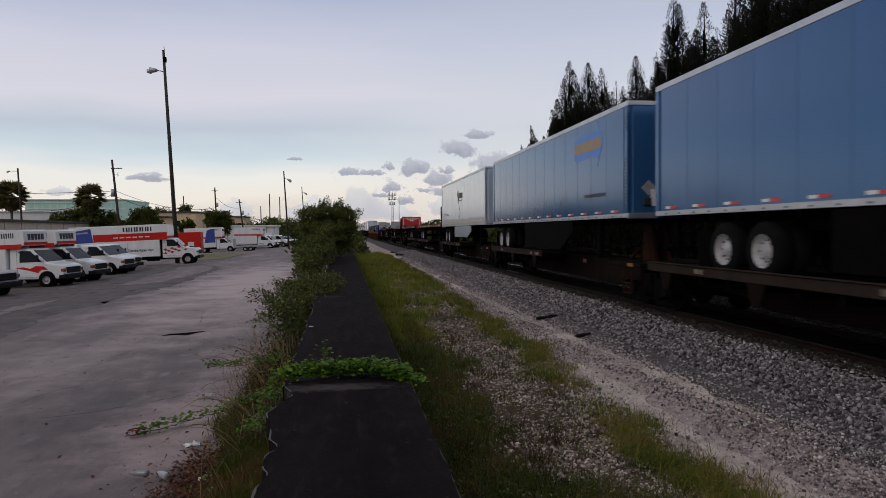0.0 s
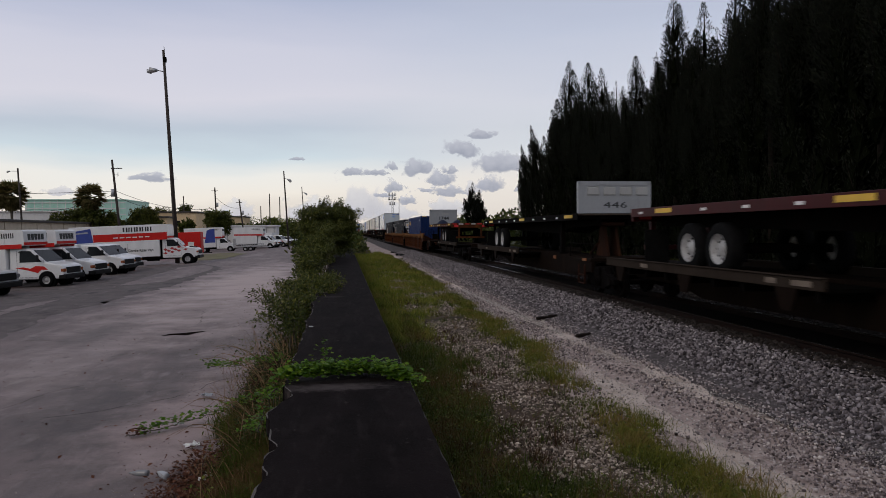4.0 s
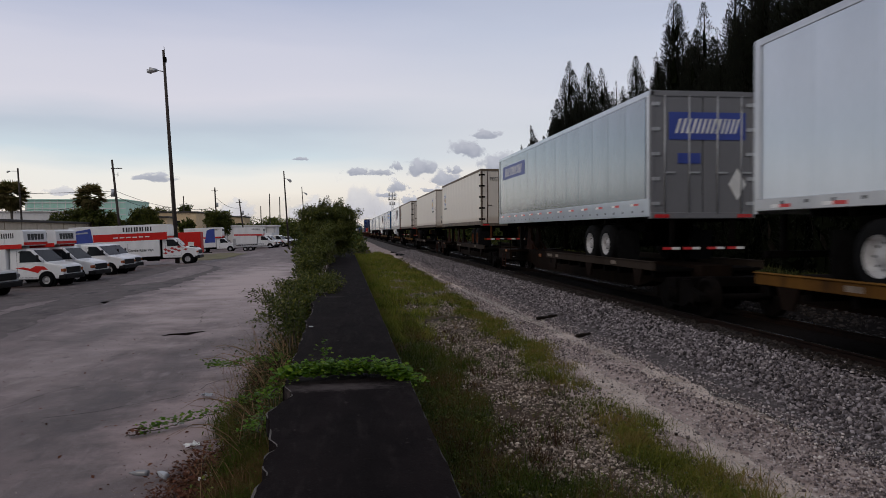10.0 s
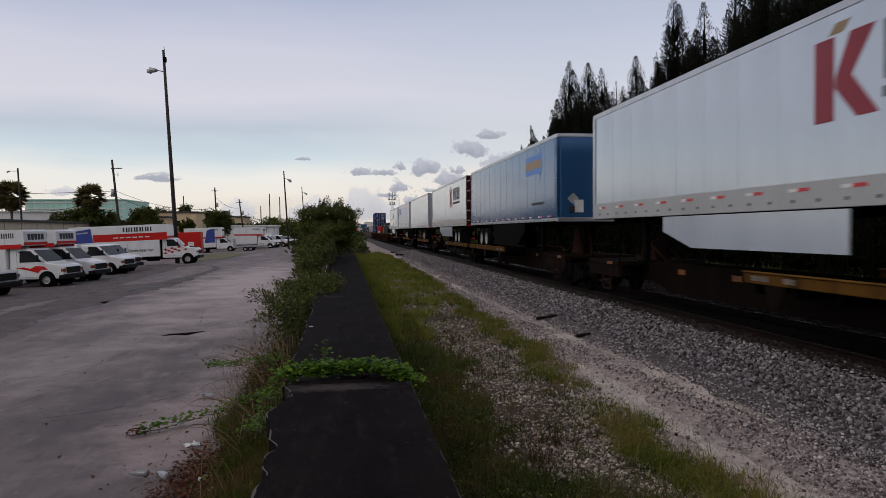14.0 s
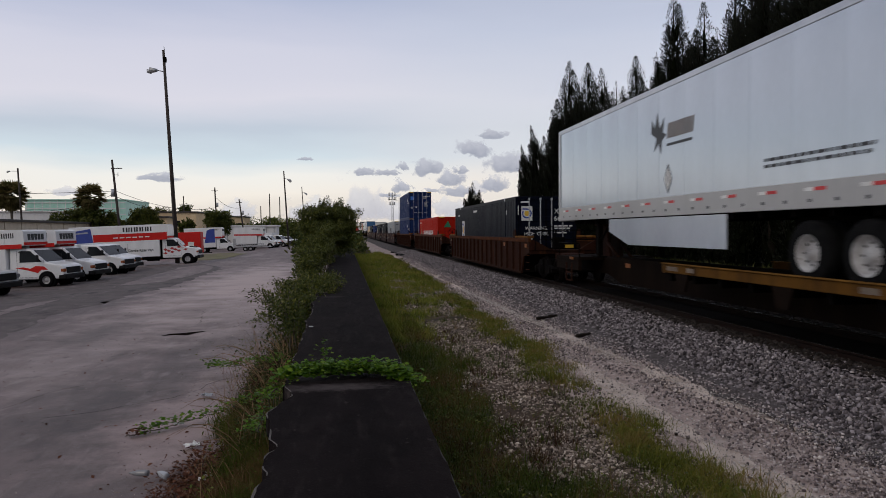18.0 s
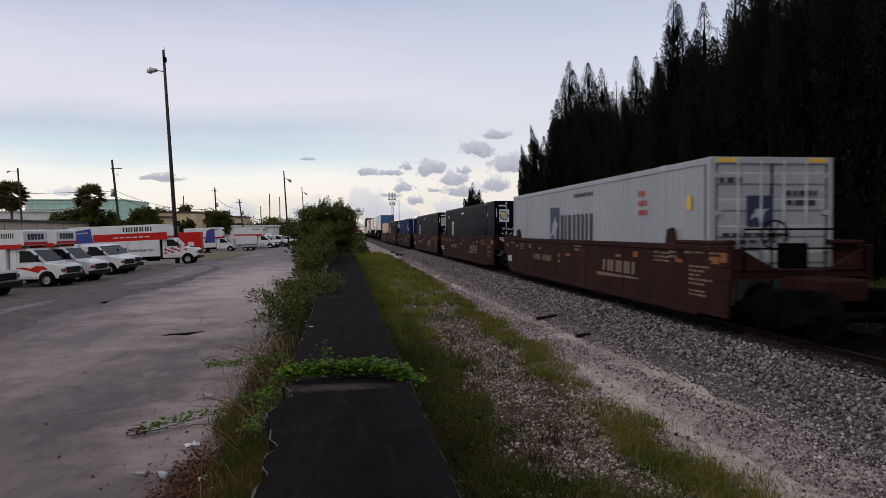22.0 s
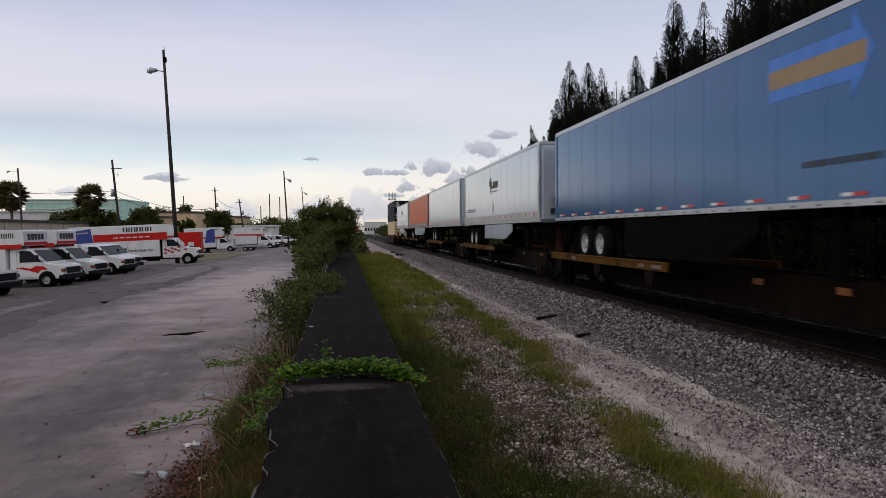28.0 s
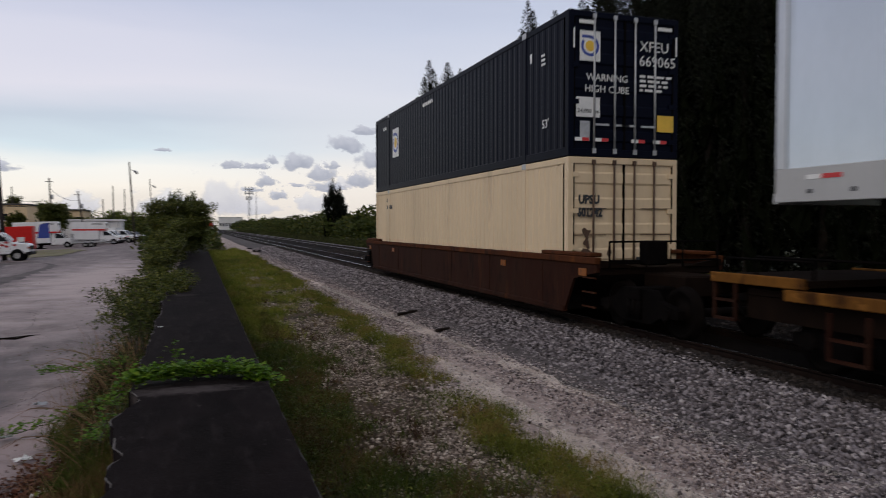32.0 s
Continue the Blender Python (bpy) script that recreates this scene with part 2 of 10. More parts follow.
M = {
    "asphalt": mat("old_asphalt", (0.100, 0.070, 0.065), (0.176, 0.128, 0.120), scale=0.9, spec=0.5, rough=0.66, bump=1.0, fine=70, stain=(0.094, 0.070, 0.066), stain_scale=1.1, stain_at=0.62, stretch=(1, 0.6, 1),
                   layers=(((0.235, 0.182, 0.173), 0.42, (1, 0.22, 1), 0.48, 0.62, 0.8), ((0.055, 0.041, 0.039), 0.36, (1, 0.12, 1), 0.53, 0.64, 0.65), ((0.30, 0.245, 0.232), 2.2, (1, 0.35, 1), 0.56, 0.68, 0.5), ((0.052, 0.039, 0.037), 1.9, (1, 0.5, 1), 0.60, 0.68, 0.6), ((0.035, 0.026, 0.025), 4.5, (1.0, 2.2, 1), 0.70, 0.73, 0.75), ((0.052, 0.040, 0.038), 17.0, (1, 1, 1), 0.56, 0.70, 0.55), ((0.36, 0.30, 0.285), 21.0, (1, 1, 1), 0.62, 0.72, 0.6)),
                   pools=(((-2.4, 10.6, 0), (1.7, 3.2, 9), (0.37, 0.275, 0.26), 0.8), ((-2.0, 15.0, 0), (1.5, 3.8, 9), (0.34, 0.26, 0.245), 0.7), ((-5.4, 42.0, 0), (5.2, 34.0, 9), (0.47, 0.37, 0.35), 0.95), ((-4.1, 11.8, 0), (1.1, 3.6, 9), (0.055, 0.042, 0.040), 0.7), ((-5.6, 9.0, 0), (2.4, 2.4, 9), (0.085, 0.064, 0.061), 0.6), ((-6.8, 21.0, 0), (1.2, 5.0, 9), (0.060, 0.046, 0.044), 0.55))),
    "alu_panel": paint("dull_aluminium_panel", (0.30, 0.335, 0.375), rough=0.2, metal=0.8),
    "slab": mat("dark_weathered_concrete", (0.0092, 0.0066, 0.0068), (0.0135, 0.0100, 0.0100), scale=3, rough=0.95, bump=0.6, fine=70, spec=0.04,
                layers=(((0.0050, 0.0038, 0.0038), 1.6, (1, 0.35, 1), 0.46, 0.64, 0.75), ((0.024, 0.019, 0.0185), 9.0, (1, 0.22, 1), 0.54, 0.68, 0.6), ((0.055, 0.047, 0.046), 60.0, (1, 1, 1), 0.60, 0.70, 0.6), ((0.075, 0.063, 0.061), 12.0, (1, 0.5, 1), 0.66, 0.72, 0.4)),
                pools=(((-0.15, 7.35, 1.2), (0.95, 0.26, 1), (0.075, 0.063, 0.061), 0.85), ((-0.5, 7.95, 1.2), (0.38, 0.45, 1), (0.070, 0.058, 0.057), 0.85), ((-0.35, 17.9, 1.2), (0.5, 0.5, 1), (0.05, 0.043, 0.04), 0.6))),
    "pothole": mat("wet_dark_pothole", (0.006, 0.005, 0.005), (0.014, 0.011, 0.010), scale=5, rough=1.0, spec=0.0, bump=0.6, fine=40),
    "slab_worn": mat("worn_concrete_arris", (0.045, 0.040, 0.037), (0.018, 0.016, 0.015), scale=9, rough=0.95, bump=0.5, fine=60),
    "slab_edge": mat("broken_concrete", (0.135, 0.120, 0.108), (0.05, 0.044, 0.041), scale=5, rough=0.95, bump=0.5, fine=60),
    "soil": mat("sandy_soil", (0.046, 0.030, 0.019), (0.105, 0.074, 0.052), scale=1.6, spec=0.2, rough=0.95, bump=0.35, fine=40, stain=(0.026, 0.022, 0.010), stain_scale=0.7, stain_at=0.52),
    "sand": mat("stony_limestone_fill", (0.24, 0.186, 0.167), (0.49, 0.40, 0.365), scale=7, rough=0.95, bump=0.6, fine=34, spec=0.15, stain=(0.50, 0.425, 0.39), stain_scale=1.1, stain_at=0.60, layers=(((0.10, 0.076, 0.065), 5.0, (1, 0.5, 1), 0.58, 0.72, 0.7),)),
    "dust": mat("pale_limestone_dust", (0.42, 0.345, 0.295), (0.60, 0.51, 0.45), scale=2.5, rough=0.95, bump=0.3, fine=50, spec=0.15, layers=(((0.25, 0.2, 0.175), 6.0, (1, 0.4, 1), 0.56, 0.70, 0.6),)),
    "bed": mat("ballast_fines", (0.052, 0.045, 0.044), (0.120, 0.105, 0.102), scale=14, spec=0.2, rough=0.95, bump=0.7, fine=60),
    # oil stain plus the shade under the train, both in the colour
    "oil_shade": mat("oily_shaded_ballast", (0.00588, 0.00441, 0.00392), (0.01372, 0.01078, 0.00931), scale=9, spec=0.04, rough=0.95, bump=0.6, fine=60),
    "lawn": mat("yard_grass", (0.11, 0.115, 0.04), (0.20, 0.17, 0.08), scale=0.5, rough=0.95, bump=0.3, fine=10, stain=(0.16, 0.13, 0.10), stain_scale=0.3, stain_at=0.55),
    "field": mat("weedy_field", (0.045, 0.052, 0.018), (0.085, 0.084, 0.036), scale=0.5, rough=0.95, bump=0.3, fine=10, stain=(0.03, 0.034, 0.012), stain_scale=0.2, stain_at=0.5),
    "tie": mat("creosoted_wood", (0.0143, 0.01054, 0.00868), (0.0325, 0.02542, 0.02108), scale=3, spec=0.08, rough=0.9, bump=0.4, fine=30, vary=0.25),
    "rail": mat("rusty_rail_steel", (0.0187, 0.0104, 0.0078), (0.0099, 0.00624, 0.0052), scale=6, spec=0.06, rough=0.7, metal=0.0, bump=0.1),
    "rail_top": mat("polished_rail_steel", (0.45, 0.45, 0.46), (0.35, 0.34, 0.34), scale=3, rough=0.25, metal=1.0, bump=0.02),
    # grimy steel, set blacker still to hold the shade under cars and trailers
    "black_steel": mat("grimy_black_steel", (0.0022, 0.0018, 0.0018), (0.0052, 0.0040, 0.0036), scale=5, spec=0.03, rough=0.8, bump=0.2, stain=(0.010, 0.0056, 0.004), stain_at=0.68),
    # wheels also coloured below real steel, for the shade they run in
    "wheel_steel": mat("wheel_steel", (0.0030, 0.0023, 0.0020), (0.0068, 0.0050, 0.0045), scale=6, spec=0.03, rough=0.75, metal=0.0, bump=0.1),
    "tyre": mat("tyre_rubber", (0.0045, 0.0045, 0.005), (0.009, 0.009, 0.009), scale=8, spec=0.06, rough=0.9, bump=0.2),
    "rim": mat("white_steel_rim", (0.46, 0.46, 0.46), (0.28, 0.265, 0.26), scale=5, rough=0.5, bump=0.1, stain=(0.09, 0.07, 0.055), stain_scale=4),
    "alu": mat("bare_aluminium", (0.55, 0.56, 0.58), (0.42, 0.43, 0.45), scale=2, rough=0.35, metal=0.8, bump=0.04, stretch=(1, 1, 0.3)),
    "steel": mat("galvanised_rod", (0.50, 0.51, 0.52), (0.36, 0.36, 0.37), scale=8, rough=0.45, metal=0.5, bump=0.05),
    "door_grey": paint("grey_trailer_door", (0.17, 0.17, 0.18), rough=0.45),
    "white": paint("white_trailer_paint", (0.5952, 0.6581, 0.7344), rough=0.18, metal=0.3, at=0.70),
    "ivory": paint("ivory_trailer_paint", (0.80, 0.735, 0.65), rough=0.4, dirt=(0.30, 0.21, 0.13), at=0.67, layers=(((0.42, 0.29, 0.17), 1.1, (1, 1.3, 0.12), 0.62, 0.76, 0.4), ((0.12, 0.07, 0.04), 5.0, (1, 1, 0.5), 0.69, 0.74, 0.6)), pools=(((0, 0, 1.5), (40, 40, 0.34), (0.30, 0.19, 0.11), 0.4),)),
    "band_grey": paint("grimy_grey_rail_band", (0.24, 0.235, 0.225), rough=0.45, dirt=(0.12, 0.10, 0.085), at=0.55),
    "silver": paint("silver_grey_panel", (0.43, 0.43, 0.43), rough=0.3),
    "tblue": paint("pale_blue_trailer_paint", (0.0352, 0.121, 0.2813), rough=0.16, metal=0.3),
    "orange": paint("orange_trailer_paint", (0.60, 0.098, 0.009), rough=0.4, spec=0.15, dirt=(0.22, 0.05, 0.02), at=0.66),
    "navy": paint("dark_navy_container_paint", (0.0029, 0.0043, 0.0118), rough=0.45, dirt=(0.008, 0.009, 0.011), spec=0.05),
    "cblue": paint("blue_container_paint", (0.011, 0.027, 0.105), rough=0.5, spec=0.08, dirt=(0.08, 0.05, 0.04)),
    "hred": paint("orange_red_container_paint", (0.40, 0.017, 0.008), rough=0.5, spec=0.05, dirt=(0.12, 0.04, 0.03)),
    "cgrey": paint("pale_grey_container_paint", (0.3612, 0.3784, 0.4048), rough=0.5),
    "cream": paint("cream_container_paint", (0.72, 0.56, 0.36), rough=0.55, dirt=(0.16, 0.08, 0.04), at=0.66),
    "yellow_car": paint("faded_yellow_railcar_paint", (0.185, 0.078, 0.015), rough=0.7, spec=0.05, dirt=(0.0255, 0.0119, 0.0068), at=0.52, layers=(((0.020, 0.008, 0.005), 2.4, (1, 1.2, 0.5), 0.52, 0.64, 0.8), ((0.30, 0.13, 0.03), 5.0, (1, 0.6, 1), 0.62, 0.70, 0.6))),
    "brown_car": paint("rusty_brown_railcar_paint", (0.030, 0.0105, 0.0065), rough=0.75, spec=0.05, dirt=(0.0345, 0.019, 0.012), at=0.5, layers=(((0.085, 0.030, 0.011), 1.8, (1, 1.4, 0.25), 0.57, 0.70, 0.65), ((0.009, 0.005, 0.004), 2.4, (1, 1, 0.5), 0.54, 0.68, 0.7))),
    # brown beam paint darkened to near black for the shade below the trailers
    "spine_car": paint("shade_dark_spine_paint", (0.0090, 0.0052, 0.0036), rough=0.8, spec=0.04, dirt=(0.020, 0.0112, 0.0070), at=0.55),
    "well_panel": paint("sooty_brown_panel", (0.050, 0.019, 0.010), rough=0.8, spec=0.04, dirt=(0.012, 0.007, 0.005), at=0.5, layers=(((0.12, 0.040, 0.013), 1.8, (1, 1.5, 0.3), 0.54, 0.68, 0.7), ((0.008, 0.005, 0.004), 2.6, (1, 1, 0.6), 0.54, 0.68, 0.8))),
    "rust_car": paint("orange_rust_railcar_side", (0.080, 0.026, 0.010), rough=0.75, spec=0.05, dirt=(0.015, 0.009, 0.007), at=0.5, layers=(((0.16, 0.058, 0.015), 3.0, (1, 0.8, 0.6), 0.56, 0.68, 0.6), ((0.010, 0.006, 0.005), 2.2, (1, 1, 0.6), 0.54, 0.66, 0.75))),
    "maroon_car": paint("maroon_railcar_paint", (0.036, 0.0140, 0.0122), rough=0.65, spec=0.05, dirt=(0.02, 0.012, 0.010), at=0.55, layers=(((0.075, 0.036, 0.026), 1.4, (1, 1.6, 0.2), 0.56, 0.72, 0.5), ((0.012, 0.006, 0.005), 2.2, (1, 1, 0.5), 0.55, 0.70, 0.6))),
    "dred": paint("dark_red_flatbed_paint", (0.055, 0.005, 0.006), rough=0.55, spec=0.2, dirt=(0.015, 0.006, 0.005), at=0.55),
    "bred": paint("bright_red_board_paint", (0.55, 0.02, 0.025), rough=0.45),
    "deck_wood": mat("grey_brown_deck_planks", (0.10, 0.07, 0.05), (0.17, 0.12, 0.09), scale=2, rough=0.9, bump=0.3, fine=20, stretch=(8, 0.6, 1)),
    "tarp": mat("dark_blue_tarpaulin", (0.006, 0.010, 0.028), (0.016, 0.022, 0.046), scale=4, rough=0.6, bump=0.5, spec=0.1),
    "tape_red": mat("red_reflector", (0.60, 0.02, 0.025), rough=0.3, bump=0),
    "tape_white": mat("white_reflector", (0.80, 0.80, 0.78), rough=0.3, bump=0),
    "tape_orange": mat("orange_reflector", (0.26, 0.080, 0.008), rough=0.4, bump=0.02, layers=(((0.05, 0.02, 0.008), 9.0, (1, 1, 1), 0.52, 0.66, 0.7),)),
    "ink": mat("dark_lettering", (0.025, 0.028, 0.032), rough=0.5, bump=0),
    "ink_white": mat("white_lettering", (0.78, 0.78, 0.76), rough=0.5, bump=0),
    "ink_blue": mat("blue_lettering", (0.03, 0.06, 0.32), rough=0.4, bump=0),
    "ink_navy": mat("navy_lettering", (0.010, 0.022, 0.075), rough=0.5, bump=0),
    "sill_yellow": paint("worn_yellow_sill_paint", (0.125, 0.058, 0.012), rough=0.75, spec=0.04, dirt=(0.030, 0.014, 0.007), at=0.5, layers=(((0.022, 0.011, 0.006), 1.6, (1, 1, 0.6), 0.54, 0.66, 0.75),)),
    "sill_grey": paint("dusty_grey_brown_sill_paint", (0.036, 0.027, 0.021), rough=0.8, spec=0.04, dirt=(0.016, 0.010, 0.007), at=0.5),
    "kerb_yellow": paint("worn_yellow_kerb_paint", (0.20, 0.098, 0.022), rough=0.75, spec=0.04, dirt=(0.012, 0.007, 0.005), at=0.46),
    "rod_brown": mat("rusted_brown_steel", (0.10, 0.055, 0.032), (0.05, 0.026, 0.016), scale=6, rough=0.7, bump=0.1),
    "grimy_edge": mat("grimy_trailer_edge", (0.20, 0.155, 0.115), (0.09, 0.066, 0.048), scale=4, rough=0.7, bump=0.1),
    "ink_crimson": mat("crimson_lettering", (0.30, 0.012, 0.030), rough=0.45, bump=0),
    "ink_red": mat("red_lettering", (0.45, 0.03, 0.03), rough=0.45, bump=0),
    "ink_yellow": mat("yellow_lettering", (0.80, 0.50, 0.05), rough=0.45, bump=0),
    "ink_gold": mat("gold_lettering", (0.36, 0.24, 0.12), rough=0.45, bump=0),
    "ink_sky": mat("bright_blue_lettering", (0.05, 0.22, 0.70), rough=0.4, bump=0),
    "ink_green": mat("green_lettering", (0.02, 0.22, 0.10), rough=0.5, bump=0),
    "ink_buff": mat("buff_lettering", (0.19, 0.135, 0.08), rough=0.6, bump=0),
    "pole_wood": mat("weathered_pole_wood", (0.030, 0.023, 0.020), (0.062, 0.048, 0.040), scale=3, rough=0.9, bump=0.4, fine=25, stretch=(6, 6, 0.4)),
    "bark": mat("grey_bark", (0.07, 0.055, 0.042), (0.12, 0.10, 0.08), scale=5, rough=0.95, bump=0.5, stretch=(3, 3, 0.6)),
    "pine_bark": mat("dark_pine_bark", (0.014, 0.011, 0.009), (0.028, 0.022, 0.018), scale=5, rough=0.95, bump=0.5, spec=0.05),
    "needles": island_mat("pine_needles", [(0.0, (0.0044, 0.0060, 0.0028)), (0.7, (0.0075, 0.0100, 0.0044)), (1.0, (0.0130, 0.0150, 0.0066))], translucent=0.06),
    # near-black tone that puts the crown's inner shade into the colour
    "pine_heart": mat("crown_shade", (0.0040, 0.0052, 0.0028), (0.0070, 0.0085, 0.0044), scale=6, rough=1.0, bump=0.6, spec=0.0),
    "leaf": island_mat("broad_leaves", [(0.0, (0.034, 0.052, 0.006)), (0.6, (0.088, 0.122, 0.012)), (1.0, (0.185, 0.190, 0.026))], rough=0.6, translucent=0.25),
    "shrub_leaf": island_mat("shrub_leaves", [(0.0, (0.026, 0.036, 0.006)), (0.55, (0.066, 0.084, 0.011)), (0.9, (0.13, 0.135, 0.022)), (1.0, (0.21, 0.19, 0.045))], rough=0.6, translucent=0.22),
    "hedge_leaf": island_mat("hedge_leaves", [(0.0, (0.020, 0.032, 0.005)), (0.7, (0.050, 0.066, 0.009)), (1.0, (0.11, 0.105, 0.02))], rough=0.7, translucent=0.2),
    "palm_leaf": island_mat("palm_fronds", [(0.0, (0.065, 0.066, 0.020)), (0.6, (0.150, 0.132, 0.045)), (1.0, (0.30, 0.21, 0.10))], rough=0.6, translucent=0.5),
    # hedge leaves toned near black, with the shade under the pines in the colour
    "shade_leaf": island_mat("shade_toned_leaves", [(0.0, (0.0048, 0.00675, 0.0024)), (0.7, (0.0088, 0.012, 0.0048)), (1.0, (0.024, 0.027, 0.0096))], rough=0.8, translucent=0.1),
    "field_blades": island_mat("field_grass_blades", [(0.0, (0.018, 0.024, 0.006)), (0.6, (0.042, 0.050, 0.012)), (1.0, (0.085, 0.080, 0.024))], translucent=0.15),
    "grass": None,
    "dry": island_mat("dry_stalks", [(0.0, (0.20, 0.12, 0.065)), (0.6, (0.32, 0.20, 0.115)), (1.0, (0.10, 0.10, 0.025))], translucent=0.2),
    "vine": island_mat("vine_leaves", [(0.0, (0.040, 0.095, 0.004)), (0.6, (0.085, 0.185, 0.007)), (1.0, (0.165, 0.250, 0.014))], rough=0.55, translucent=0.3),
    "litter": island_mat("dead_leaves", [(0.0, (0.04692, 0.0162, 0.009688)), (0.6, (0.1094, 0.03888, 0.01938)), (1.0, (0.1564, 0.07128, 0.03876))]),
    "stone": island_mat("granite_ballast", [(0.0, (0.024, 0.021, 0.022)), (0.35, (0.118, 0.101, 0.105)), (0.75, (0.25, 0.220, 0.226)), (0.95, (0.375, 0.335, 0.34)), (1.0, (0.54, 0.49, 0.48))], bump=0.35),
    "road_stone": island_mat("road_gravel", [(0.0, (0.065, 0.053, 0.053)), (0.4, (0.215, 0.176, 0.174)), (0.85, (0.45, 0.385, 0.37)), (1.0, (0.70, 0.63, 0.59))], bump=0.2),
    "dust_grit": island_mat("pale_limestone_grit", [(0.0, (0.2473, 0.2212, 0.2026)), (0.5, (0.4272, 0.3826, 0.3529)), (1.0, (0.6745, 0.6217, 0.5881))], bump=0.2),
    # oily stone, toned down again to carry the train's shade
    "stone_dark": island_mat("oil_and_shade_ballast", [(0.0, (0.009, 0.0066, 0.0056)), (0.6, (0.026, 0.0200, 0.0170)), (1.0, (0.060, 0.048, 0.042))], bump=0.25),
    "limestone": island_mat("pale_limestone_gravel", [(0.0, (0.036, 0.026, 0.020)), (0.38, (0.125, 0.096, 0.077)), (0.72, (0.29, 0.234, 0.192)), (0.92, (0.46, 0.385, 0.325)), (1.0, (0.66, 0.575, 0.49))], bump=0.2),
    "glass": mat("dark_window_glass", (0.008, 0.010, 0.012), (0.014, 0.016, 0.018), rough=0.08, bump=0, spec=0.12),
    "vwhite": paint("white_van_paint", (0.82, 0.82, 0.82), rough=0.25, at=0.78),
    "vred": mat("red_stripe", (0.58, 0.016, 0.012), (0.50, 0.014, 0.011), rough=0.5, spec=0.2, bump=0.02),
    "vplastic": mat("dark_bumper_plastic", (0.009, 0.009, 0.010), (0.015, 0.015, 0.015), rough=0.6, bump=0.05, spec=0.12),
    "lamp": mat("amber_lamp_glass", (0.30, 0.06, 0.015), (0.28, 0.10, 0.04), rough=0.15, bump=0),
    "lamp_clear": mat("clear_lamp_glass", (0.25, 0.25, 0.26), rough=0.1, bump=0),
    "stucco": mat("tan_stucco", (0.63, 0.465, 0.272), (0.72, 0.558, 0.352), scale=1, rough=0.9, bump=0.1),
    "roof": mat("grey_metal_roof", (0.33, 0.34, 0.35), (0.26, 0.27, 0.28), scale=0.8, rough=0.5, bump=0.05, stretch=(1, 6, 1)),
    "dark_roof": mat("dark_roof_edge", (0.06, 0.055, 0.05), rough=0.8, bump=0.1),
    "beige_wall": mat("grey_beige_block_wall", (0.4725, 0.4113, 0.3135), (0.5775, 0.5075, 0.396), scale=1.3, rough=0.9, bump=0.15),
    "mint": mat("mint_green_panel", (0.34, 0.64, 0.52), (0.50, 0.76, 0.65), scale=0.6, rough=0.5, bump=0.05),
    "bldg": mat("pale_far_facade", (0.625, 0.625, 0.625), (0.75, 0.7375, 0.7125), scale=0.3, rough=0.9, bump=0.02),
    "cloud": None,
}


def grass_mat(name, stops):
    """Blades take their tone from the clump that they stand in, green or dry, and a little from each blade."""
    m = bpy.data.materials.new(name)
    m.use_nodes = True
    n, l = m.node_tree.nodes, m.node_tree.links
    b = n["Principled BSDF"]
    b.inputs["Roughness"].default_value, b.inputs["Specular IOR Level"].default_value = 0.8, 0.2
    tc, t1, g, ad, r = n.new("ShaderNodeTexCoord"), n.new("ShaderNodeTexNoise"), n.new("ShaderNodeNewGeometry"), n.new("ShaderNodeMath"), n.new("ShaderNodeValToRGB")
    t1.inputs["Scale"].default_value, t1.inputs["Detail"].default_value = 1.3, 3.0
    l.new(tc.outputs["Object"], t1.inputs["Vector"])
    ad.operation = "MULTIPLY_ADD"
    ad.inputs[1].default_value = 0.28
    l.new(g.outputs["Random Per Island"], ad.inputs[0])
    l.new(t1.outputs[0], ad.inputs[2])
    ramp_fill(r, stops)
    l.new(ad.outputs[0], r.inputs[0])
    l.new(r.outputs[0], b.inputs["Base Color"])
    tr, ms = n.new("ShaderNodeBsdfTranslucent"), n.new("ShaderNodeMixShader")
    ms.inputs[0].default_value = 0.2
    l.new(r.outputs[0], tr.inputs[0])
    l.new(b.outputs[0], ms.inputs[1])
    l.new(tr.outputs[0], ms.inputs[2])
    l.new(ms.outputs[0], n["Material Output"].inputs[0])
    return m


M["verge_grass"] = grass_mat("olive_verge_grass", [(0.34, (0.034, 0.044, 0.007)), (0.52, (0.105, 0.126, 0.015)), (0.66, (0.175, 0.172, 0.028)), (0.82, (0.205, 0.148, 0.044)), (0.96, (0.26, 0.165, 0.07))])
M["rusty_weed"] = island_mat("withered_weeds", [(0.0, (0.022, 0.010, 0.005)), (0.6, (0.058, 0.026, 0.011)), (1.0, (0.105, 0.060, 0.025))], translucent=0.15)
M["grass"] = grass_mat("wild_grass", [(0.34, (0.030, 0.042, 0.006)), (0.48, (0.095, 0.132, 0.012)), (0.66, (0.215, 0.235, 0.030)), (0.84, (0.250, 0.195, 0.054)), (0.92, (0.26, 0.165, 0.065))])
M["weed_grass"] = grass_mat("dark_weed_grass", [(0.32, (0.010, 0.011, 0.003)), (0.45, (0.030, 0.050, 0.006)), (0.60, (0.072, 0.104, 0.011)), (0.73, (0.105, 0.080, 0.024)), (0.88, (0.16, 0.088, 0.038))])


